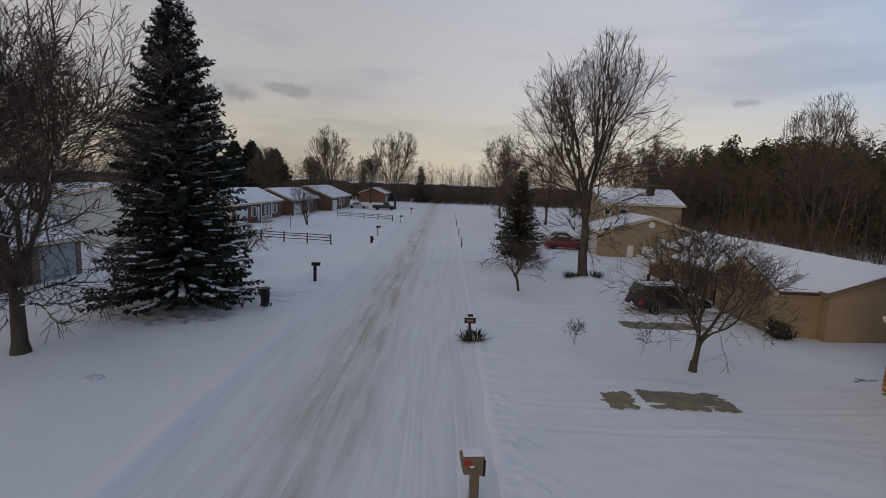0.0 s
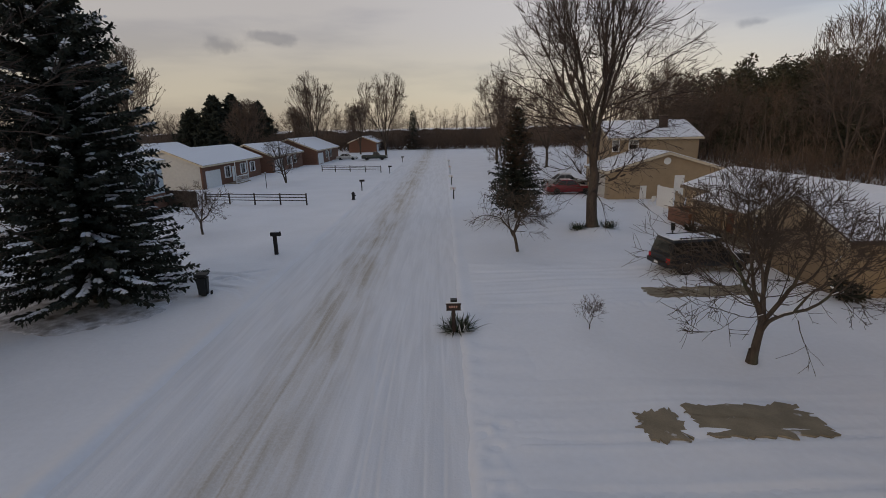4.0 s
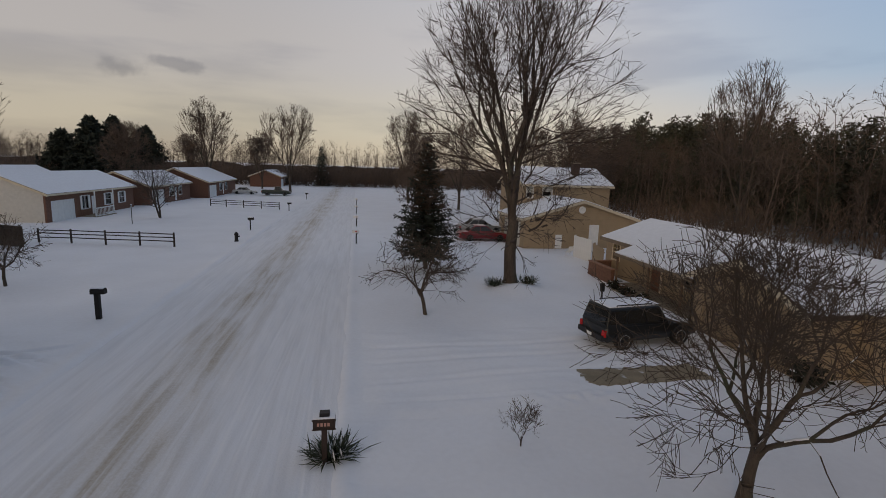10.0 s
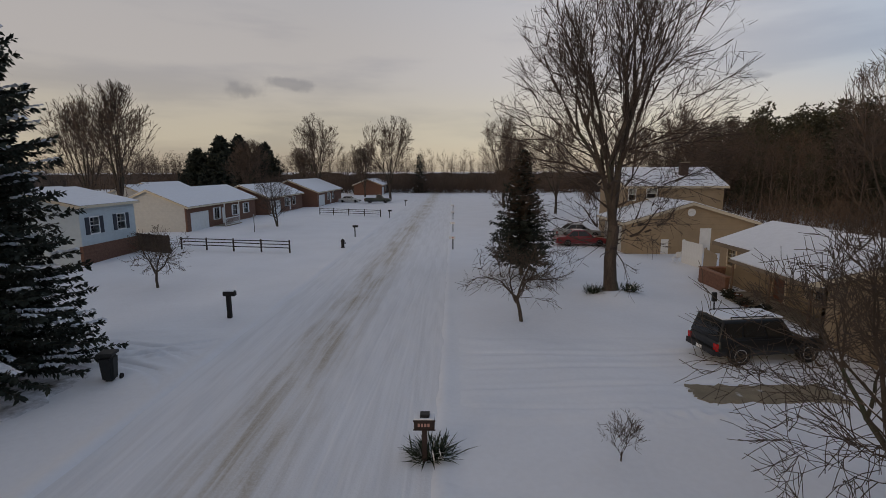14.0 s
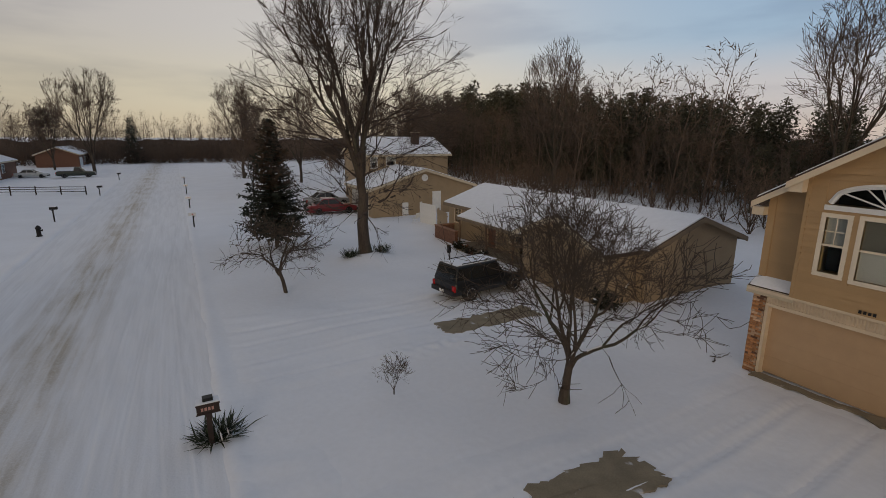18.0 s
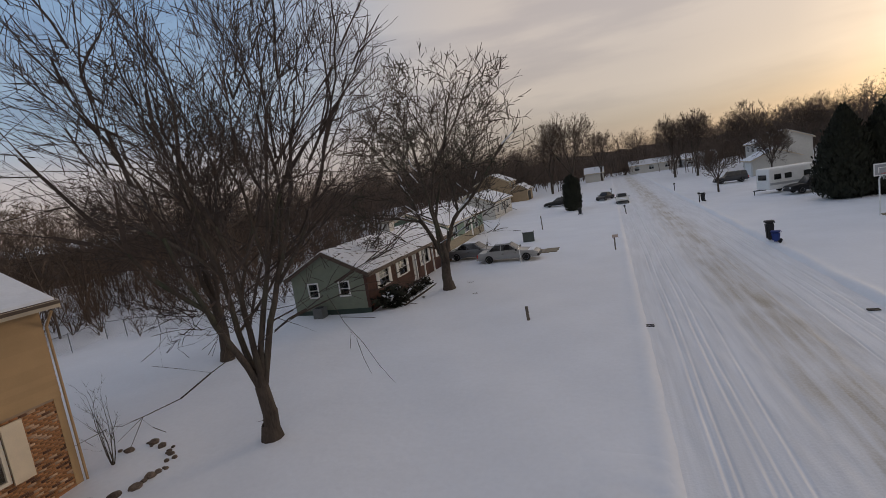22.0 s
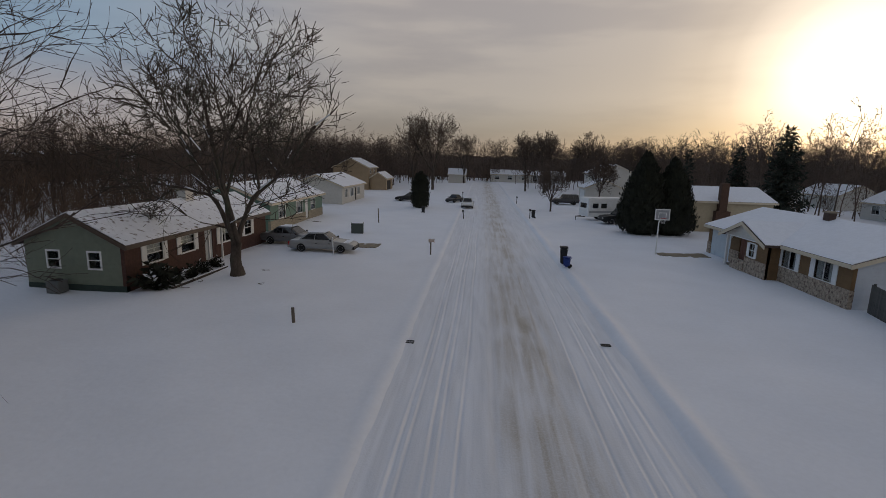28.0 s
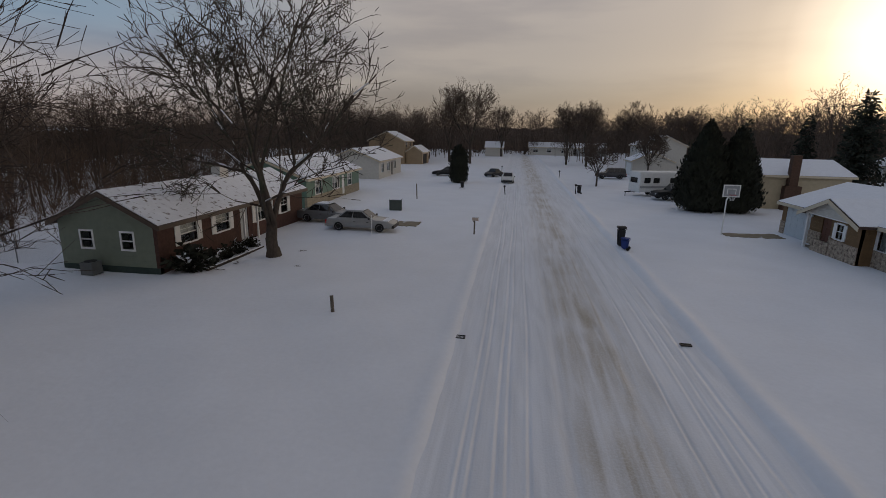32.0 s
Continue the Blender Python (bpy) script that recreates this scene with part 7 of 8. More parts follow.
def drain(x, y, label, size=0.6):
    d = thing("storm_drain", pose(x, y, -0.045, 0, 0, 0) @ Matrix.Scale(size, 4), label, "drain", "storm drains")
    part("frame", boxes((-0.42, 0.42, -0.22, -0.18, -0.05, 0.03), (-0.42, 0.42, 0.18, 0.22, -0.05, 0.03), (-0.42, -0.38, -0.18, 0.18, -0.05, 0.03), (0.38, 0.42, -0.18, 0.18, -0.05, 0.03)), BLACK, d)
    for i in range(9):
        part("bar", boxes((-0.34 + i * 0.08, -0.31 + i * 0.08, -0.18, 0.18, -0.04, 0.02)), BLACK, d)


drain(0.05, -20.1, "dark iron storm drain showing through the snow")
drain(-7.75, -20.9, "dark iron storm drain showing through the snow", 0.45)


def utility_box(x, y):
    u = thing("utility_box", pose(x, y, 0, 0, 0, 10), "grey-green utility cabinet with snow on its lid", "utility box")
    part("cabinet", boxes((-0.55, 0.55, -0.45, 0.45, -0.1, 0.85), bevel=0.02), mat("utility_green", (0.07, 0.085, 0.075), 0.6, vary=0.1), u)
    part("lid", boxes((-0.58, 0.58, -0.48, 0.48, 0.85, 0.92), bevel=0.015), mat("utility_lid", (0.08, 0.09, 0.085), 0.6), u)
    part("snow_cap", boxes((-0.52, 0.52, -0.42, 0.42, 0.92, 0.97), bevel=0.02), SNOW_CAP, u)


utility_box(9.0, -47.2)
ac = thing("air_conditioner", pose(18.2, -24.0, 0, 0, 0, 0), "grey outdoor air conditioner against a sage wall", "air conditioner")
part("case", boxes((-0.33, 0.33, -0.3, 0.3, 0.0, 0.62), bevel=0.03), mat("dull_grey_case", (0.13, 0.135, 0.13), 0.6, vary=0.12), ac)
part("grille", lathe([(0.26, 0.62), (0.26, 0.65), (0.05, 0.66)], 16), BLACK, ac)


# fences
def board_fence(x0, y0, x1, y1, h, label, material, name="board_fence", step=0.15):
    f = thing(name, pose(x0, y0, 0, 0, 0, math.degrees(math.atan2(y1 - y0, x1 - x0))), label, "fence")
    n = int(math.hypot(x1 - x0, y1 - y0) / step)
    me = place_bm(boxes((0, step - 0.008, -0.012, 0.012, -0.3, h)), "board", material)
    for i in range(n):
        ob = new("board", me)
        ob.parent, ob.matrix_basis = f, pose(i * step, 0, 0.01 * math.sin(i * 2.1))
    part("rail", boxes((0, n * step, 0.012, 0.06, 0.3, 0.38), (0, n * step, 0.012, 0.06, h - 0.3, h - 0.22)), material, f)
    for i in range(0, n, 16):
        part("post", boxes((i * step, i * step + 0.09, 0.06, 0.15, -0.3, h + 0.05)), material, f)
    return f


board_fence(-22.3, -27.4, -19.6, -17.5, 1.45, "grey weathered board fence beside a ranch house", mat("grey_boards", (0.10, 0.095, 0.085), 0.9, vary=0.2, per=0.15))
board_fence(-28.0, 40.2, -23.2, 38.0, 1.5, "dark brown board fence between two houses", mat("brown_boards", (0.06, 0.042, 0.032), 0.9, vary=0.2, per=0.15))
board_fence(17.6, 34.0, 17.9, 31.6, 1.7, "white panel fence between two houses", WHITE, "panel_fence", 0.3)
board_fence(17.9, 31.4, 17.3, 28.5, 1.5, "tan panel fence beside a house", TAN_FAR, "panel_fence", 0.3)


def chain_fence(x0, y0, x1, y1, label):
    f = thing("wire_fence", pose(x0, y0, 0, 0, 0, math.degrees(math.atan2(y1 - y0, x1 - x0))), label, "fence")
    ln = math.hypot(x1 - x0, y1 - y0)
    for i in range(int(ln / 2.4) + 1):
        part("post", tubes(((i * 2.4, 0, -0.2), (i * 2.4, 0, 1.2), 0.03, 0.03), n=6), mat("galvanised", (0.22, 0.23, 0.24), 0.4, 0.5), f)
    part("top_rail", tubes(((0, 0, 1.15), (ln, 0, 1.15), 0.02, 0.02), n=6), MATS["galvanised"], f)
    bm = bmesh.new()
    k = 0.12
    for i in range(int(ln / k)):
        tube(bm, (i * k, 0, 0.02), (min(ln, i * k + 1.1), 0, 1.12), 0.0035, 0.0035, 3, False)
        tube(bm, (i * k, 0, 1.12), (min(ln, i * k + 1.1), 0, 0.02), 0.0035, 0.0035, 3, False)
    part("mesh", bm, MATS["galvanised"], f)


chain_fence(21.0, -25.5, 34.0, -22.0, "low galvanised wire fence behind a sage house")
chain_fence(34.0, -22.0, 33.0, 0.0, "low galvanised wire fence across a back yard")

# bare concrete on the driveways
def slab(x0, x1, y0, y1, label, seed, z=0.07):
    rnd = random.Random(seed)
    n = 22
    bm = bmesh.new()
    rim = []
    for i in range(n * 4):
        t, e = (i % n) / n, i // n
        px, py = ((x0 + (x1 - x0) * t, y0), (x1, y0 + (y1 - y0) * t), (x1 - (x1 - x0) * t, y1), (x0, y1 - (y1 - y0) * t))[e]
        rim.append((px + rnd.gauss(0, 0.07), py + rnd.gauss(0, 0.07)))
    lo = [bm.verts.new((px, py, float(lay(px, py)) - 0.03)) for px, py in rim]
    hi = [bm.verts.new((px, py, float(lay(px, py)) + 0.05)) for px, py in rim]
    top = bm.verts.new(((x0 + x1) / 2, (y0 + y1) / 2, float(lay((x0 + x1) / 2, (y0 + y1) / 2)) + z))
    for i in range(len(rim)):
        j = (i + 1) % len(rim)
        bm.faces.new((lo[i], lo[j], hi[j], hi[i]))
        bm.faces.new((hi[i], hi[j], top))
    ob = new("bare_pavement", place_bm(bm, "bare_pavement", mat("bare_concrete", (0.24, 0.20, 0.14), 0.9, vary=0.16, scale=2.0, fine=30.0, second=(0.70, 0.71, 0.74), patch=0.30, patch_scale=2.2, edge=0.06)))
    tagged(ob, label, "pavement", kind="structure")


slab(14.8, 15.12, 0.1, 4.8, "bare strip of driveway before a garage door", 8)
slab(8.0, 12.3, 11.75, 12.95, "bare tan concrete where driveway snow was cleared", 1)
slab(4.2, 5.1, 2.75, 3.75, "bare tan concrete showing through driveway snow", 2)
slab(5.45, 8.3, 2.75, 4.0, "bare tan concrete showing through driveway snow", 3)
slab(5.5, 9.5, -41.2, -39.6, "bare dark driveway strip beside parked cars", 4)
slab(-20.6, -17.0, -42.2, -41.0, "bare dark driveway edge before a garage", 5)

def litter(x, y, radius, label, seed):
    """Bare, needle-strewn ground with a ragged rim; its brown also paints the shade under a tree."""
    rnd = random.Random(seed)
    n = 72
    bm = bmesh.new()
    hub = bm.verts.new((x, y, float(lay(x, y)) + 0.06))
    rings = []
    for k, z in ((0.7, 0.055), (1.0, 0.03), (1.06, -0.03)):
        ring = []
        for i in range(n):
            a = i * 2 * math.pi / n
            r = radius * k * (0.86 + 0.16 * noise.noise(Vector((math.cos(a) * 2.5, math.sin(a) * 2.5, seed))) + 0.06 * noise.noise(Vector((math.cos(a) * 9, math.sin(a) * 9, seed))))
            px, py = x + r * math.cos(a), y + r * math.sin(a)
            ring.append(bm.verts.new((px, py, float(lay(px, py)) + z)))
        rings.append(ring)
    for i in range(n):
        j = (i + 1) % n
        bm.faces.new((hub, rings[0][i], rings[0][j]))
        for p, q in zip(rings, rings[1:]):
            bm.faces.new((p[i], q[i], q[j], p[j]))
    ob = new("needle_litter", place_bm(bm, "needle_litter", mat("needle_litter", (0.11, 0.085, 0.065), 0.95, vary=0.3, scale=3.0, fine=25.0, second=(0.66, 0.67, 0.71), patch=0.62, patch_scale=1.4, edge=0.14, bump=0.01)))
    tagged(ob, label, "ground", kind="structure")


# bare litter ring whose dark colour also stands for the spruce's shadow
litter(-14.7, 12.4, 3.7, "brown needle litter and thin snow with painted shade beneath a spruce", 2)
# conifers and shrubs down the street
arborvitae("arborvitae", -19.3, -53.5, 7.9, 2.35, "tall dark conical arborvitae beside another", 1, "arborvitae")
arborvitae("arborvitae", -22.2, -53.9, 7.4, 2.25, "tall dark conical arborvitae beside another", 2, "arborvitae")
arborvitae("arborvitae", 6.3, -73.5, 4.9, 1.15, "dark columnar evergreen on a lawn", 3, "arborvitae")
spruce("spruce_tree", -9.8, 150.0, 12.0, 3.0, "dark spruce near the end of the street", 6, 0.6, blade=0.6, snowy=0.03)
for i, (x, y, h) in enumerate(((-66.0, 150.0, 18.0), (-75.0, 158.0, 18.0), (-60.0, 155.0, 16.0), (-70.0, 146.0, 17.5), (-80.0, 152.0, 14.0))):
    spruce("pine_tree", x, y, h, 7.5, "dark dense pine in a clump", 10 + i, 0.9, NEEDLE, blade=1.0, snowy=0.0, low=0.1, group="pine clump")
spruce("spruce_tree", -36.0, 190.0, 12.0, 2.4, "dark narrow spruce beside bare trees", 15, 0.5, blade=0.7, snowy=0.0)
spruce("spruce_tree", -44.0, -73.0, 13.0, 4.0, "dark spruce behind a ranch house", 16, 0.8, blade=0.6, snowy=0.0)
spruce("spruce_tree", -42.5, -82.0, 10.5, 2.4, "dark spruce behind a ranch house", 17, 0.8, blade=0.6, snowy=0.0)
spruce("spruce_tree", -40.0, -95.0, 10.5, 2.4, "dark spruce behind a house", 18, 0.6, blade=0.6, snowy=0.0)


def shrub(x, y, size, label, seed, snowy=0.3, leafy=True):
    rnd = random.Random(seed)
    s = thing("shrub", pose(x, y, float(lay(x, y)), 0, 0, 0), label, "shrub", "foundation shrubs")
    rows = []
    for i in range(26):
        a, el = rnd.uniform(0, 6.28), rnd.uniform(0.3, 1.4)
        d = Vector((math.cos(a) * math.cos(el), math.sin(a) * math.cos(el), math.sin(el)))
        rows.append(((0, 0, 0.0), tuple(d * size * rnd.uniform(0.6, 1.0)), 0.02, 0.006, 0))
    v, f = tube_mesh(rows, 4)
    raw("stemwork", v, f, TWIG, s)["kind"] = "stuff"
    if leafy:
        v, f = needles(rnd, [r for r in rows], size * 0.28, 26 / size, 0.1, 0.8)
        raw("foliage", v, f, ARBOR, s)["kind"] = "stuff"
    v, f = needles(rnd, [((*r[0][:2], r[0][2] + 0.1), (*r[1][:2], r[1][2] + 0.05), 0, 0, 0) for r in rows[: int(26 * snowy)]], size * 0.22, 16 / size, -0.1, 0.2)
    raw("snow_dusting", v, f, SNOW_CAP, s)["kind"] = "stuff"


for i, (x, y, sz) in enumerate(((14.0, -25.3, 1.55), (13.9, -26.9, 0.9), (13.8, -28.2, 0.8), (13.9, -29.4, 0.75), (13.9, -30.8, 0.7))):
    shrub(x, y, sz, "evergreen foundation shrub dusted with snow", 60 + i)
for i, (x, y, sz) in enumerate(((15.4, -4.0, 0.28), (15.6, -4.9, 0.3), (15.6, -5.8, 0.28), (15.7, -6.9, 0.35), (15.2, 20.5, 0.6), (15.3, 22.2, 0.55), (15.4, 23.6, 0.6), (15.2, 11.2, 0.9))):
    shrub(x, y, sz, "low brown shrub against a house wall", 80 + i, 0.15, i > 3)
tree("dogwood_bush", 15.7, -8.85, "thin bare shrub inside a ring of stones", skeleton_of(52, 2.6, 0.02, habit(n=(5, 4, 3), kids=(1.4, 1.2, 0), ang=(24, 28, 30), ratio=(0.45, 0.5, 0.5), least=0.004, up=(0.05, 0.05, 0.02)),
     tuple((10 + 3 * i, i * 1.3, 0.9, 0.9) for i in range(5))), twig=TWIG_WARM, split=0)

STONE = mat("garden_stone", (0.12, 0.09, 0.07), 0.9, vary=0.3, scale=8.0, per=0.3, bump=0.01)
rnd = random.Random(4)
for i in range(30):
    a = radians(80 + i * 8.2)
    x, y, r = 15.2 + 1.5 * math.cos(a) + rnd.gauss(0, 0.08), -8.5 + 1.5 * math.sin(a) + rnd.gauss(0, 0.08), rnd.uniform(0.05, 0.16)
    bm = bmesh.new()
    bmesh.ops.create_icosphere(bm, subdivisions=2, radius=r)
    for v in bm.verts:
        v.co *= 1 + 0.35 * noise.noise(v.co * 9 + Vector((i, 0, 0)))
        v.co.z *= 0.65
    ob = new("garden_stone", place_bm(bm, "garden_stone", STONE))
    ob.matrix_basis = pose(x, y, float(lay(x, y)) + r * 0.3, 0, 0, i * 40)
    tagged(ob, "rounded dark stone of a garden ring in the snow", "stone", "stones of a garden ring")


# ---------------------------------------------------------------- far woods
def variants(seeds, height, T, stems=None):
    return [far_mesh(shaped(recipe(k, height, height * 0.009, T, stems), height, height * (0.42 + 0.05 * (k % 5)), 0.2, 0.55), 1) for k in seeds]


FARM = habit(n=(6, 5, 3, 2), kids=(2.0, 1.7, 2.0, 0), ang=(42, 38, 42, 40), ratio=(0.68, 0.5, 0.5, 0.5), least=0.026, up=(0.03, 0.08, 0.04, 0.0), jit=(0.06, 0.12, 0.16, 0.2))
FARM["from"] = (0.3, 0.2, 0.2, 0.2)
KIN = variants((101, 102, 103, 104, 105, 106), 10.0, FARM)
POLE = habit(n=(7, 4, 3), kids=(1.6, 1.2, 0), ang=(40, 40, 40), ratio=(0.28, 0.5, 0.5), least=0.02, up=(0.02, 0.08, 0.03), jit=(0.03, 0.12, 0.16))
POLE["from"] = (0.45, 0.2, 0.2)
POLES = variants((111, 112, 113, 114), 10.0, POLE)


def stand(name, spots, kin, material, label, category="trees", kind="stuff"):
    """One joined mesh of many trees, for spots of (x, y, height)."""
    vs, fs, n = [], [], 0
    rnd = random.Random(len(spots))
    for i, (x, y, h) in enumerate(spots):
        v, f = kin[i % len(kin)]
        a, k = rnd.uniform(0, 6.28), h / 10.0
        c, s = math.cos(a) * k, math.sin(a) * k
        w = np.stack([v[:, 0] * c - v[:, 1] * s + x, v[:, 0] * s + v[:, 1] * c + y, v[:, 2] * k], -1)
        vs.append(w), fs.append(f + n)
        n += len(v)
    return tagged(raw(name, np.concatenate(vs), np.concatenate(fs), material), label, category, kind=kind)


def scatter(seed, n, x0, x1, y0, y1, h0, h1):
    r = random.Random(seed)
    return [(r.uniform(x0, x1), r.uniform(y0, y1), r.uniform(h0, h1)) for _ in range(n)]


def pine_kin(seeds):
    out = []
    for k in seeds:
        r = random.Random(k)
        rows = [((0, 0, 0), (0, 0, 9.8), 0.14, 0.02, 0)]
        for i in range(60):
            z = 1.6 + 8.2 * (i / 60)
            a, ln = i * 2.4, (2.1 * (1 - (z - 3.0) / 7.4) + 0.25) * r.uniform(0.7, 1.1)
            rows.append(((0, 0, z), (ln * math.cos(a), ln * math.sin(a), z + 0.1 * ln), 0.03, 0.01, 1))
        v, f = tube_mesh(rows, 3)
        nv, nf = needles(r, rows[1:], 0.40, 15, 0.05, 0.7)
        f = np.concatenate([f, np.array(nf) + len(v)])
        out.append((np.concatenate([v, np.array(nv)]), np.concatenate([f[:, [0, 1, 2]], f[:, [0, 2, 3]]])))
    return out


PINES = pine_kin((121, 122, 123))
SHRUBS = [far_mesh(skeleton_of(k, 10.0, 0.10, habit(n=(4, 3, 2), kids=(1.6, 1.4, 0), ang=(34, 36, 38), ratio=(0.6, 0.55, 0.5), least=0.06), tuple((10 + 8 * i, i * 1.1, 1.0, 0.9) for i in range(5))), 1) for k in (131, 132, 133)]


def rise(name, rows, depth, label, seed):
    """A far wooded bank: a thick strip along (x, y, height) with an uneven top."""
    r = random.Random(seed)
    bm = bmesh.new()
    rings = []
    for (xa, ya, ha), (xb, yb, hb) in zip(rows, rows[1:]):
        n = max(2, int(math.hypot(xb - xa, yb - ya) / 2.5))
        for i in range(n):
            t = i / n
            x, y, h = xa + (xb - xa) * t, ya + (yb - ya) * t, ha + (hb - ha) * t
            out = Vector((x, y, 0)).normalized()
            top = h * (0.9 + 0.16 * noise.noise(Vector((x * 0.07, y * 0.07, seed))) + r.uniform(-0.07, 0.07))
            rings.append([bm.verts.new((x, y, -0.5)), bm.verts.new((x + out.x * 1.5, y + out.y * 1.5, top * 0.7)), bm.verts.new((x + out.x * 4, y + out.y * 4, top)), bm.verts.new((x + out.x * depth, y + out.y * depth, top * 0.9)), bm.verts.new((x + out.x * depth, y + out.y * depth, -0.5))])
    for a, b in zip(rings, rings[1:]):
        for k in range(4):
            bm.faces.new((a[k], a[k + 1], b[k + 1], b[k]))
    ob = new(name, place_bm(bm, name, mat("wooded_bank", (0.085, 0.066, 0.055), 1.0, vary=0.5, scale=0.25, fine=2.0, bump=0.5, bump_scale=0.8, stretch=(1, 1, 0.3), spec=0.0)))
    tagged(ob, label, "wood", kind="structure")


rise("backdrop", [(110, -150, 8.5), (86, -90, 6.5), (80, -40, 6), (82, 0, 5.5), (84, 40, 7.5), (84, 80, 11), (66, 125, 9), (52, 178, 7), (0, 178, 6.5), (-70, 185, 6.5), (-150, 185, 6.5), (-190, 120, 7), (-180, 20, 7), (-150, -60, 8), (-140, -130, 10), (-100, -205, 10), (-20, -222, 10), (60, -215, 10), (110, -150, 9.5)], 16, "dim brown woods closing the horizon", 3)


# wooded rise to the east
def hill(spots):
    """The wood's canopy falls away towards the south."""
    return [(x, y, h * (0.56 + 0.44 * min(1.0, max(0.0, (y - 18) / 62)))) for x, y, h in spots]


stand("pine_wood", hill(scatter(1, 190, 54, 84, 12, 118, 15.5, 19)), PINES, PINE, "dark pine wood rising behind the houses")
stand("pine_wood", hill(scatter(25, 150, 47, 58, 12, 118, 6, 12)), PINES, PINE, "young dark pines along the wood's edge")
stand("bare_wood", hill(scatter(2, 120, 42, 56, 10, 112, 10, 15)), POLES + KIN[:2], FAR_TWIG, "bare brown saplings along the wood's edge")
stand("bare_wood", hill(scatter(20, 150, 46, 80, 8, 120, 11, 15)), KIN, BRUSH, "brown bare trees among the pines")
stand("brush", scatter(21, 130, 27, 44, 34, 112, 1.5, 4.0), SHRUBS, BRUSH, "brown brush behind the tan houses")
stand("bare_wood", scatter(3, 34, 40, 54, 24, 105, 12, 17), KIN, FAR_TWIG, "bare grey trees along the wood's edge")
stand("bare_wood", scatter(4, 150, 38, 78, -64, 6, 8, 14), KIN, FAR_TWIG, "bare trees behind the brown house")
stand("bare_wood", scatter(14, 230, 34, 74, -135, -36, 8, 14), KIN, FAR_TWIG, "bare trees behind the east side yards")
# trees that stand out against the sky
for i, (x, y, h, w, lab) in enumerate(((49.5, 18.0, 19.5, 9.0, "tall bare poplar behind the brown house"), (50.0, 2.5, 20.5, 15.5, "broad bare oak behind the brown house"), (56.0, -11.0, 15.0, 9.0, "bare tree beyond the back yard"),
                                       (60.0, -22.0, 15.0, 9.0, "bare tree beyond the back yard"), (42.0, 45.2, 18.5, 11.0, "tall bare tree above the pine wood"), (30.0, 62.0, 15.0, 10.0, "bare tree behind a split-level house"), (26.0, 70.0, 15.0, 9.0, "bare tree behind a split-level house"),
                                       (10.0, 88.0, 17.5, 11.0, "bare tree along the street"), (14.0, 104.0, 16.0, 10.0, "bare tree along the street"), (8.0, 62.0, 8.0, 6.0, "small bare tree along the street"), (17.0, 76.0, 15.0, 10.0, "bare tree along the street"))):
    tree("bare_tree", x, y, lab, forked(200 + i, h, w, h * 0.2, h * 0.014, 5, 6, (5, 26), (9, 26), 0.83, 0.06, 0.06, 0.6, 0.016, 0.15, 0.55), twig=FAR_TWIG, far=True, turn=i * 50)
# north end and west side
stand("treeline", scatter(5, 420, -110, 50, 152, 178, 10, 15), POLES + KIN[:2], FAR_TWIG, "bare treeline closing the north end of the street")
stand("treeline", scatter(6, 190, -170, -70, 60, 195, 9, 14), KIN, FAR_TWIG, "bare treeline beyond the western yards")
stand("treeline", scatter(16, 120, -115, -58, -45, 62, 9, 14), KIN, FAR_TWIG, "bare treeline beyond the western yards")
for i, (x, y, h, w) in enumerate(((-31.0, 112.0, 20.0, 12.0), (-14.5, 115.0, 20.5, 12.5), (-23.0, 128.0, 15.0, 9.0), (-45.0, 64.0, 18.5, 11.0), (-51.0, 66.0, 17.5, 10.0), (-46.0, 108.0, 14.0, 11.0), (-40.0, 130.0, 13.0, 9.0))):
    tree("bare_tree", x, y, "tall bare vase-shaped tree over the western houses", forked(220 + i, h, w, h * 0.16, h * 0.014, 6, 6, (5, 28), (8, 24), 0.83, 0.05, 0.06, 0.6, 0.022, 0.15, 0.6), twig=FAR_TWIG, far=True, turn=i * 70)
stand("brush", scatter(26, 320, -60, 50, 147, 160, 3.5, 6.5), SHRUBS, FAR_TWIG, "dark brown thicket at the north end of the street")
# south end
stand("treeline", scatter(7, 330, -80, 70, -208, -178, 11, 17), KIN + POLES, FAR_TWIG, "bare treeline closing the south end of the street")
stand("treeline", scatter(8, 200, -130, -44, -178, -70, 11, 17), KIN, FAR_TWIG, "bare treeline beyond the south-western yards")
stand("treeline", scatter(17, 130, 24, 64, -180, -104, 9, 15), KIN, FAR_TWIG, "bare trees behind the south-eastern yards")
for i, (x, y, h, w) in enumerate(((9.0, -119.0, 19.8, 15.0), (14.5, -124.0, 18.0, 12.0), (-13.5, -124.0, 15.0, 9.0), (-17.5, -120.0, 15.0, 9.0), (-13.0, -75.0, 8.0, 5.0), (-24.0, -92.0, 9.0, 7.0), (3.0, -160.0, 18.0, 9.0), (-30.0, -130.0, 15.0, 12.0), (-38.0, -120.0, 14.0, 10.0))):
    tree("bare_tree", x, y, "bare yard tree near the southern bend of the street", forked(240 + i, h, w, h * 0.2, h * 0.016, 5, 6, (8, 34), (12, 32), 0.83, 0.08, 0.05, 0.6, 0.022, 0.15, 0.5), twig=FAR_TWIG, far=True, turn=i * 70)
stand("treeline", scatter(22, 230, -120, -14, -176, -128, 9, 16), KIN, FAR_TWIG, "bare trees beyond the bend of the street")
stand("treeline", scatter(23, 110, 8, 60, -180, -128, 9, 16), KIN, FAR_TWIG, "bare trees beyond the bend of the street")
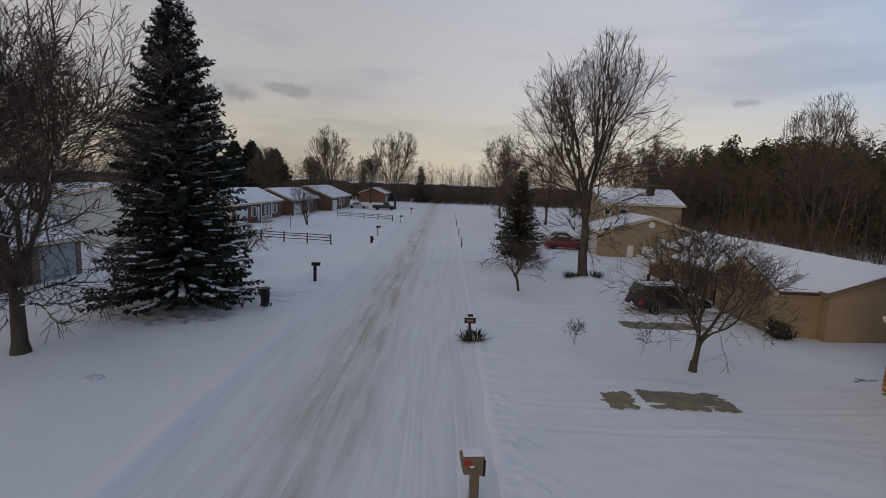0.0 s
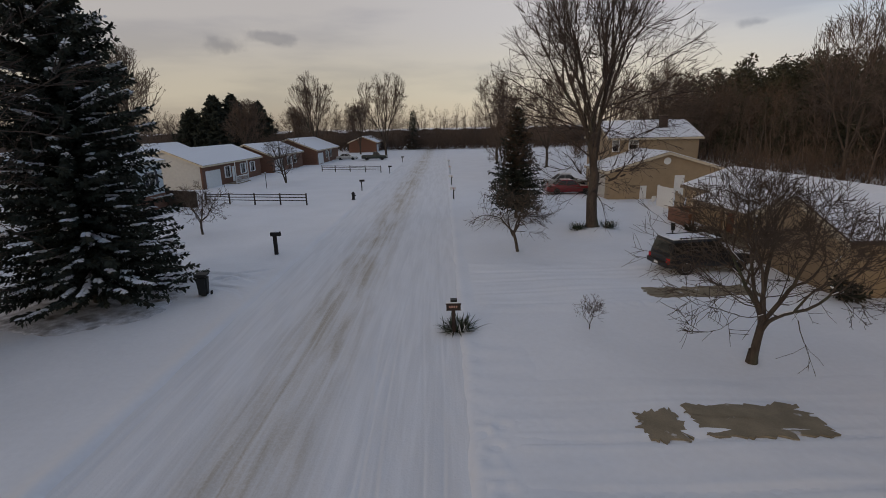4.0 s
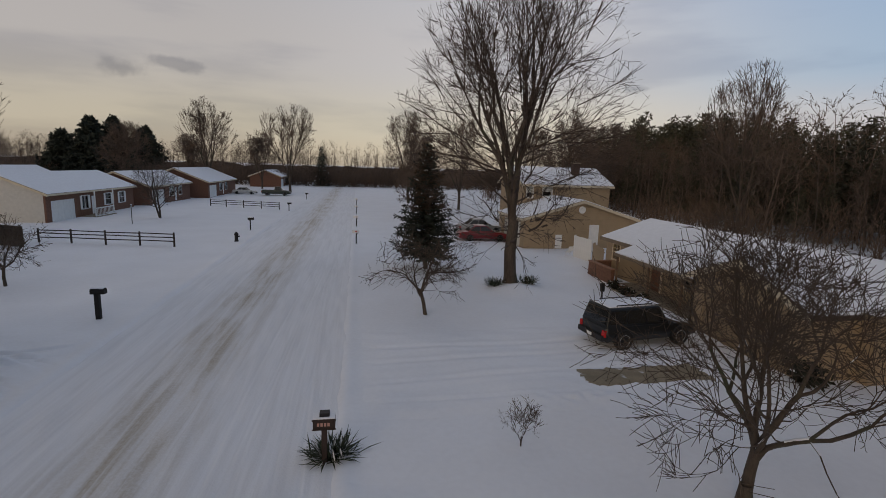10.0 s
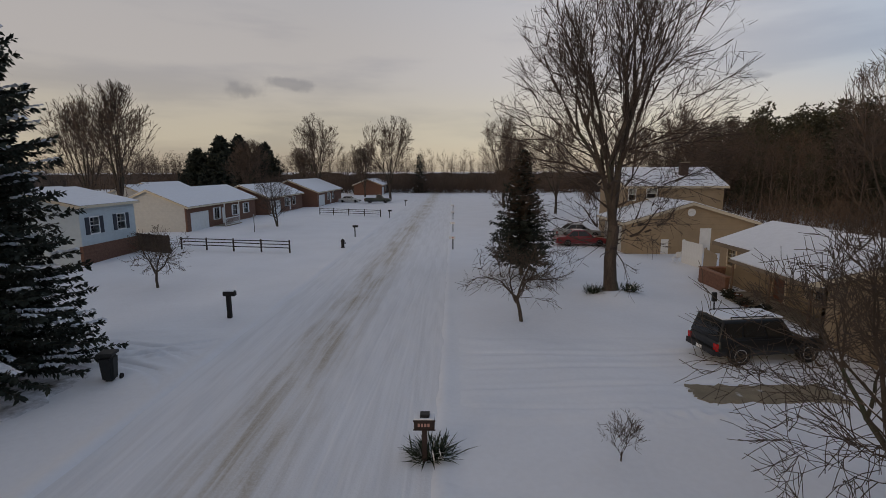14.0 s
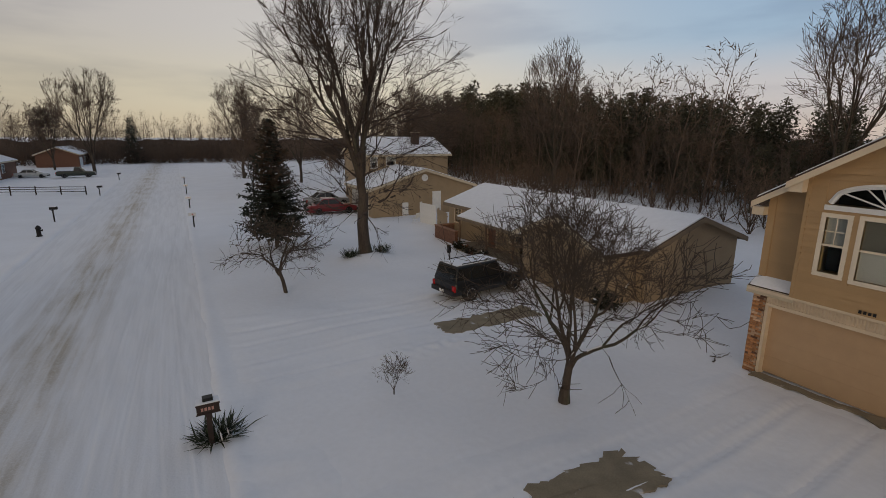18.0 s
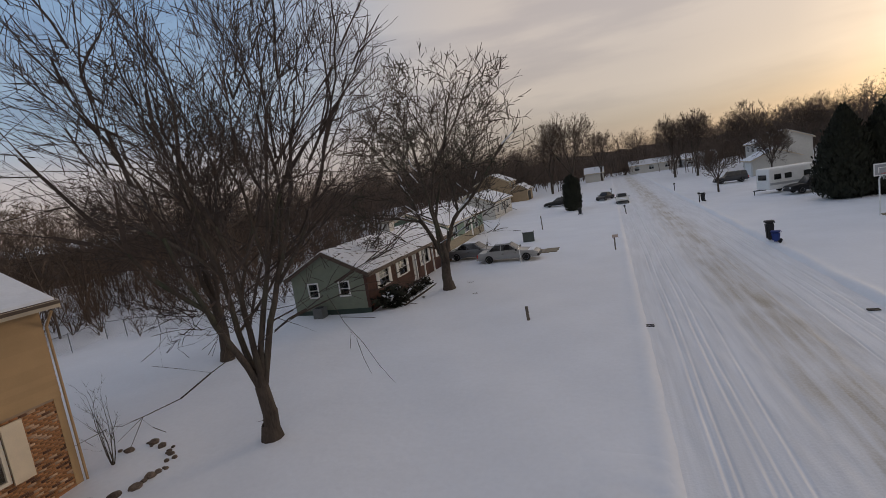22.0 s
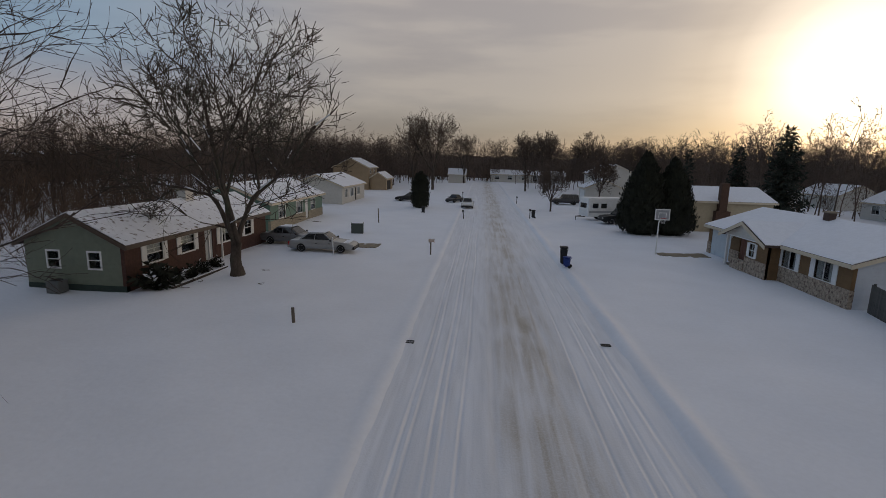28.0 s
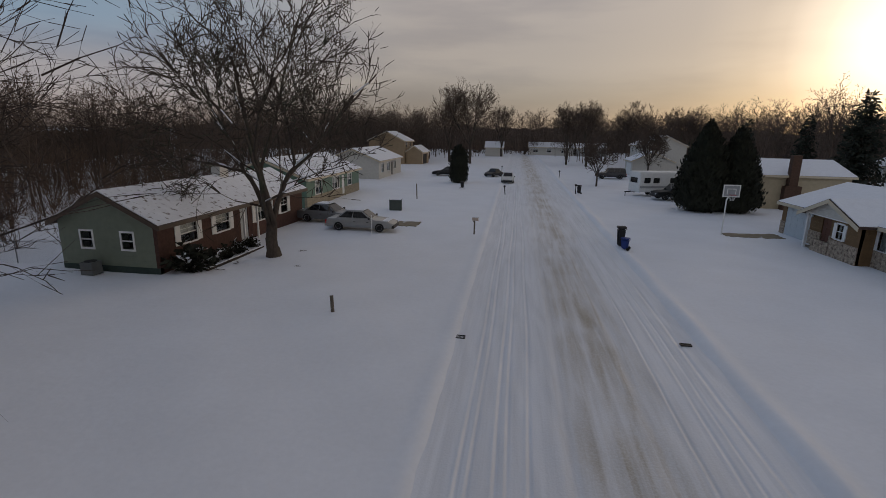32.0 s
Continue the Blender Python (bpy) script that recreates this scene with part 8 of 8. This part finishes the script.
stand("brush", scatter(24, 150, 56, 80, -130, 0, 4, 8), SHRUBS, BRUSH, "tall brown brush beyond the east yards")
# low brush
stand("brush", scatter(9, 300, 34, 56, -60, 112, 2.0, 5.5), SHRUBS, BRUSH, "brown brush along the wood's edge")
stand("brush", scatter(10, 190, -85, 50, 146, 164, 2.5, 6), SHRUBS, BRUSH, "brown brush below the northern treeline")
stand("brush", scatter(11, 170, -80, 66, -190, -178, 2.5, 6), SHRUBS, BRUSH, "brown brush below the southern treeline")
stand("brush", scatter(12, 240, 23, 46, -100, -22, 1.5, 4.5), SHRUBS, BRUSH, "brown brush behind the back yards")
stand("brush", scatter(13, 93, -120, -56, -60, 140, 2, 4.5), SHRUBS, BRUSH, "brown brush beyond the western yards")
stand("brush", scatter(18, 86, -100, -44, -170, -70, 2, 5), SHRUBS, BRUSH, "brown brush beyond the south-western yards")


# ---------------------------------------------------------------- clutter on the ground
def flower_pot(x, y, r, label, material):
    p = thing("flower_pot", pose(x, y, float(lay(x, y))), label, "pot", "pots along a front path")
    part("pot", lathe([(0.0, -0.05), (r * 0.7, -0.05), (r * 0.95, r * 1.2), (r, r * 1.35), (r * 0.85, r * 1.35), (r * 0.8, r * 1.15), (0.0, r * 1.15)], 14), material, p)
    part("snow_fill", lathe([(r * 0.82, r * 1.2), (r * 0.5, r * 1.36), (0.0, r * 1.42)], 14), SNOW_CAP, p)


TERRA = mat("terracotta", (0.17, 0.08, 0.05), 0.85, vary=0.2, scale=6.0)
for x, y, r in ((16.9, 27.6, 0.16), (16.4, 26.6, 0.2), (15.9, 24.2, 0.15), (15.7, 23.4, 0.22), (15.6, 22.6, 0.16), (15.3, 22.1, 0.2)):
    flower_pot(x, y, r, "weathered pot topped with snow beside a front path", TERRA)


def folding_chair(x, y, turn):
    c = thing("folding_chair", pose(x, y, float(lay(x, y)), 0, 0, turn), "pale folding chair standing in the snow by a fence", "chair")
    part("seat", boxes((-0.22, 0.22, -0.2, 0.2, 0.42, 0.45), bevel=0.008), WHITE, c)
    part("backrest", prism([(0.2, 0.5), (0.22, 0.5), (0.30, 0.9), (0.28, 0.9)], -0.21, 0.21, "x"), WHITE, c)
    for u in (-0.21, 0.21):
        part("leg", tubes(((u, -0.22, -0.05), (u, 0.29, 0.9), 0.014, 0.014), n=6), WHITE, c)
        part("leg", tubes(((u, 0.24, -0.05), (u, -0.18, 0.44), 0.014, 0.014), n=6), WHITE, c)


folding_chair(17.0, 33.6, 200)


def fallen_branch(x, y, length, turn, label, seed):
    rnd = random.Random(seed)
    b = thing("fallen_branch", pose(x, y, float(lay(x, y)) + 0.03, 0, 0, turn), label, "branch", "fallen twigs")
    rows, p = [], Vector((0, 0, 0.0))
    for i in range(6):
        q = p + Vector((length / 6, rnd.gauss(0, 0.05), rnd.gauss(0, 0.012)))
        rows.append((tuple(p), tuple(q), 0.018 - i * 0.002, 0.016 - i * 0.002))
        if i in (2, 3, 4):
            rows.append((tuple(q), tuple(q + Vector((0.16, rnd.choice((-0.14, 0.14)), 0.03))), 0.008, 0.004))
        p = q
    part("twigs", tubes(*rows, n=5), BARK, b)["kind"] = "stuff"


for i, (x, y, ln, a) in enumerate(((14.6, 5.9, 0.9, 20), (14.9, 6.2, 0.7, -30), (13.7, -1.0, 0.35, 70), (12.9, -27.6, 0.8, 100), (12.6, -26.0, 0.5, 10), (10.2, -30.4, 0.4, 40), (9.4, -27.2, 0.35, 150), (12.2, -12.0, 0.5, 15))):
    fallen_branch(x, y, ln, a, "dark fallen twig lying on the snow", 300 + i)
edging = thing("garden_edging", pose(13.3, -25.6, float(lay(13.1, -29)), 0, 0, -92), "dark timber edging of a shrub bed with snow on top", "edging")
for i in range(3):
    part("timber", boxes((i * 1.75, i * 1.75 + 1.7, -0.07, 0.07, -0.05, 0.12), bevel=0.01), RAIL_WOOD, edging)
    part("snow_cap", boxes((i * 1.75 + 0.03, i * 1.75 + 1.66, -0.06, 0.06, 0.12, 0.15), bevel=0.008), SNOW_CAP, edging)
cable = thing("garden_cable", pose(10.6, -2.6, float(lay(10.6, -2.6)) + 0.045), "thin dark cable curling on the snow beside a lamp", "cable")
part("cable", tubes(*[((0.16 * math.cos(a) - 0.1, 0.32 * math.sin(a), 0.0), (0.16 * math.cos(a + 0.2) - 0.1, 0.32 * math.sin(a + 0.2), 0.0), 0.012, 0.012) for a in [i * 0.2 for i in range(14)]], n=5), BLACK, cable)
litter(-12.8, 3.4, 0.34, "small patch of bare earth in the lawn's snow", 9)
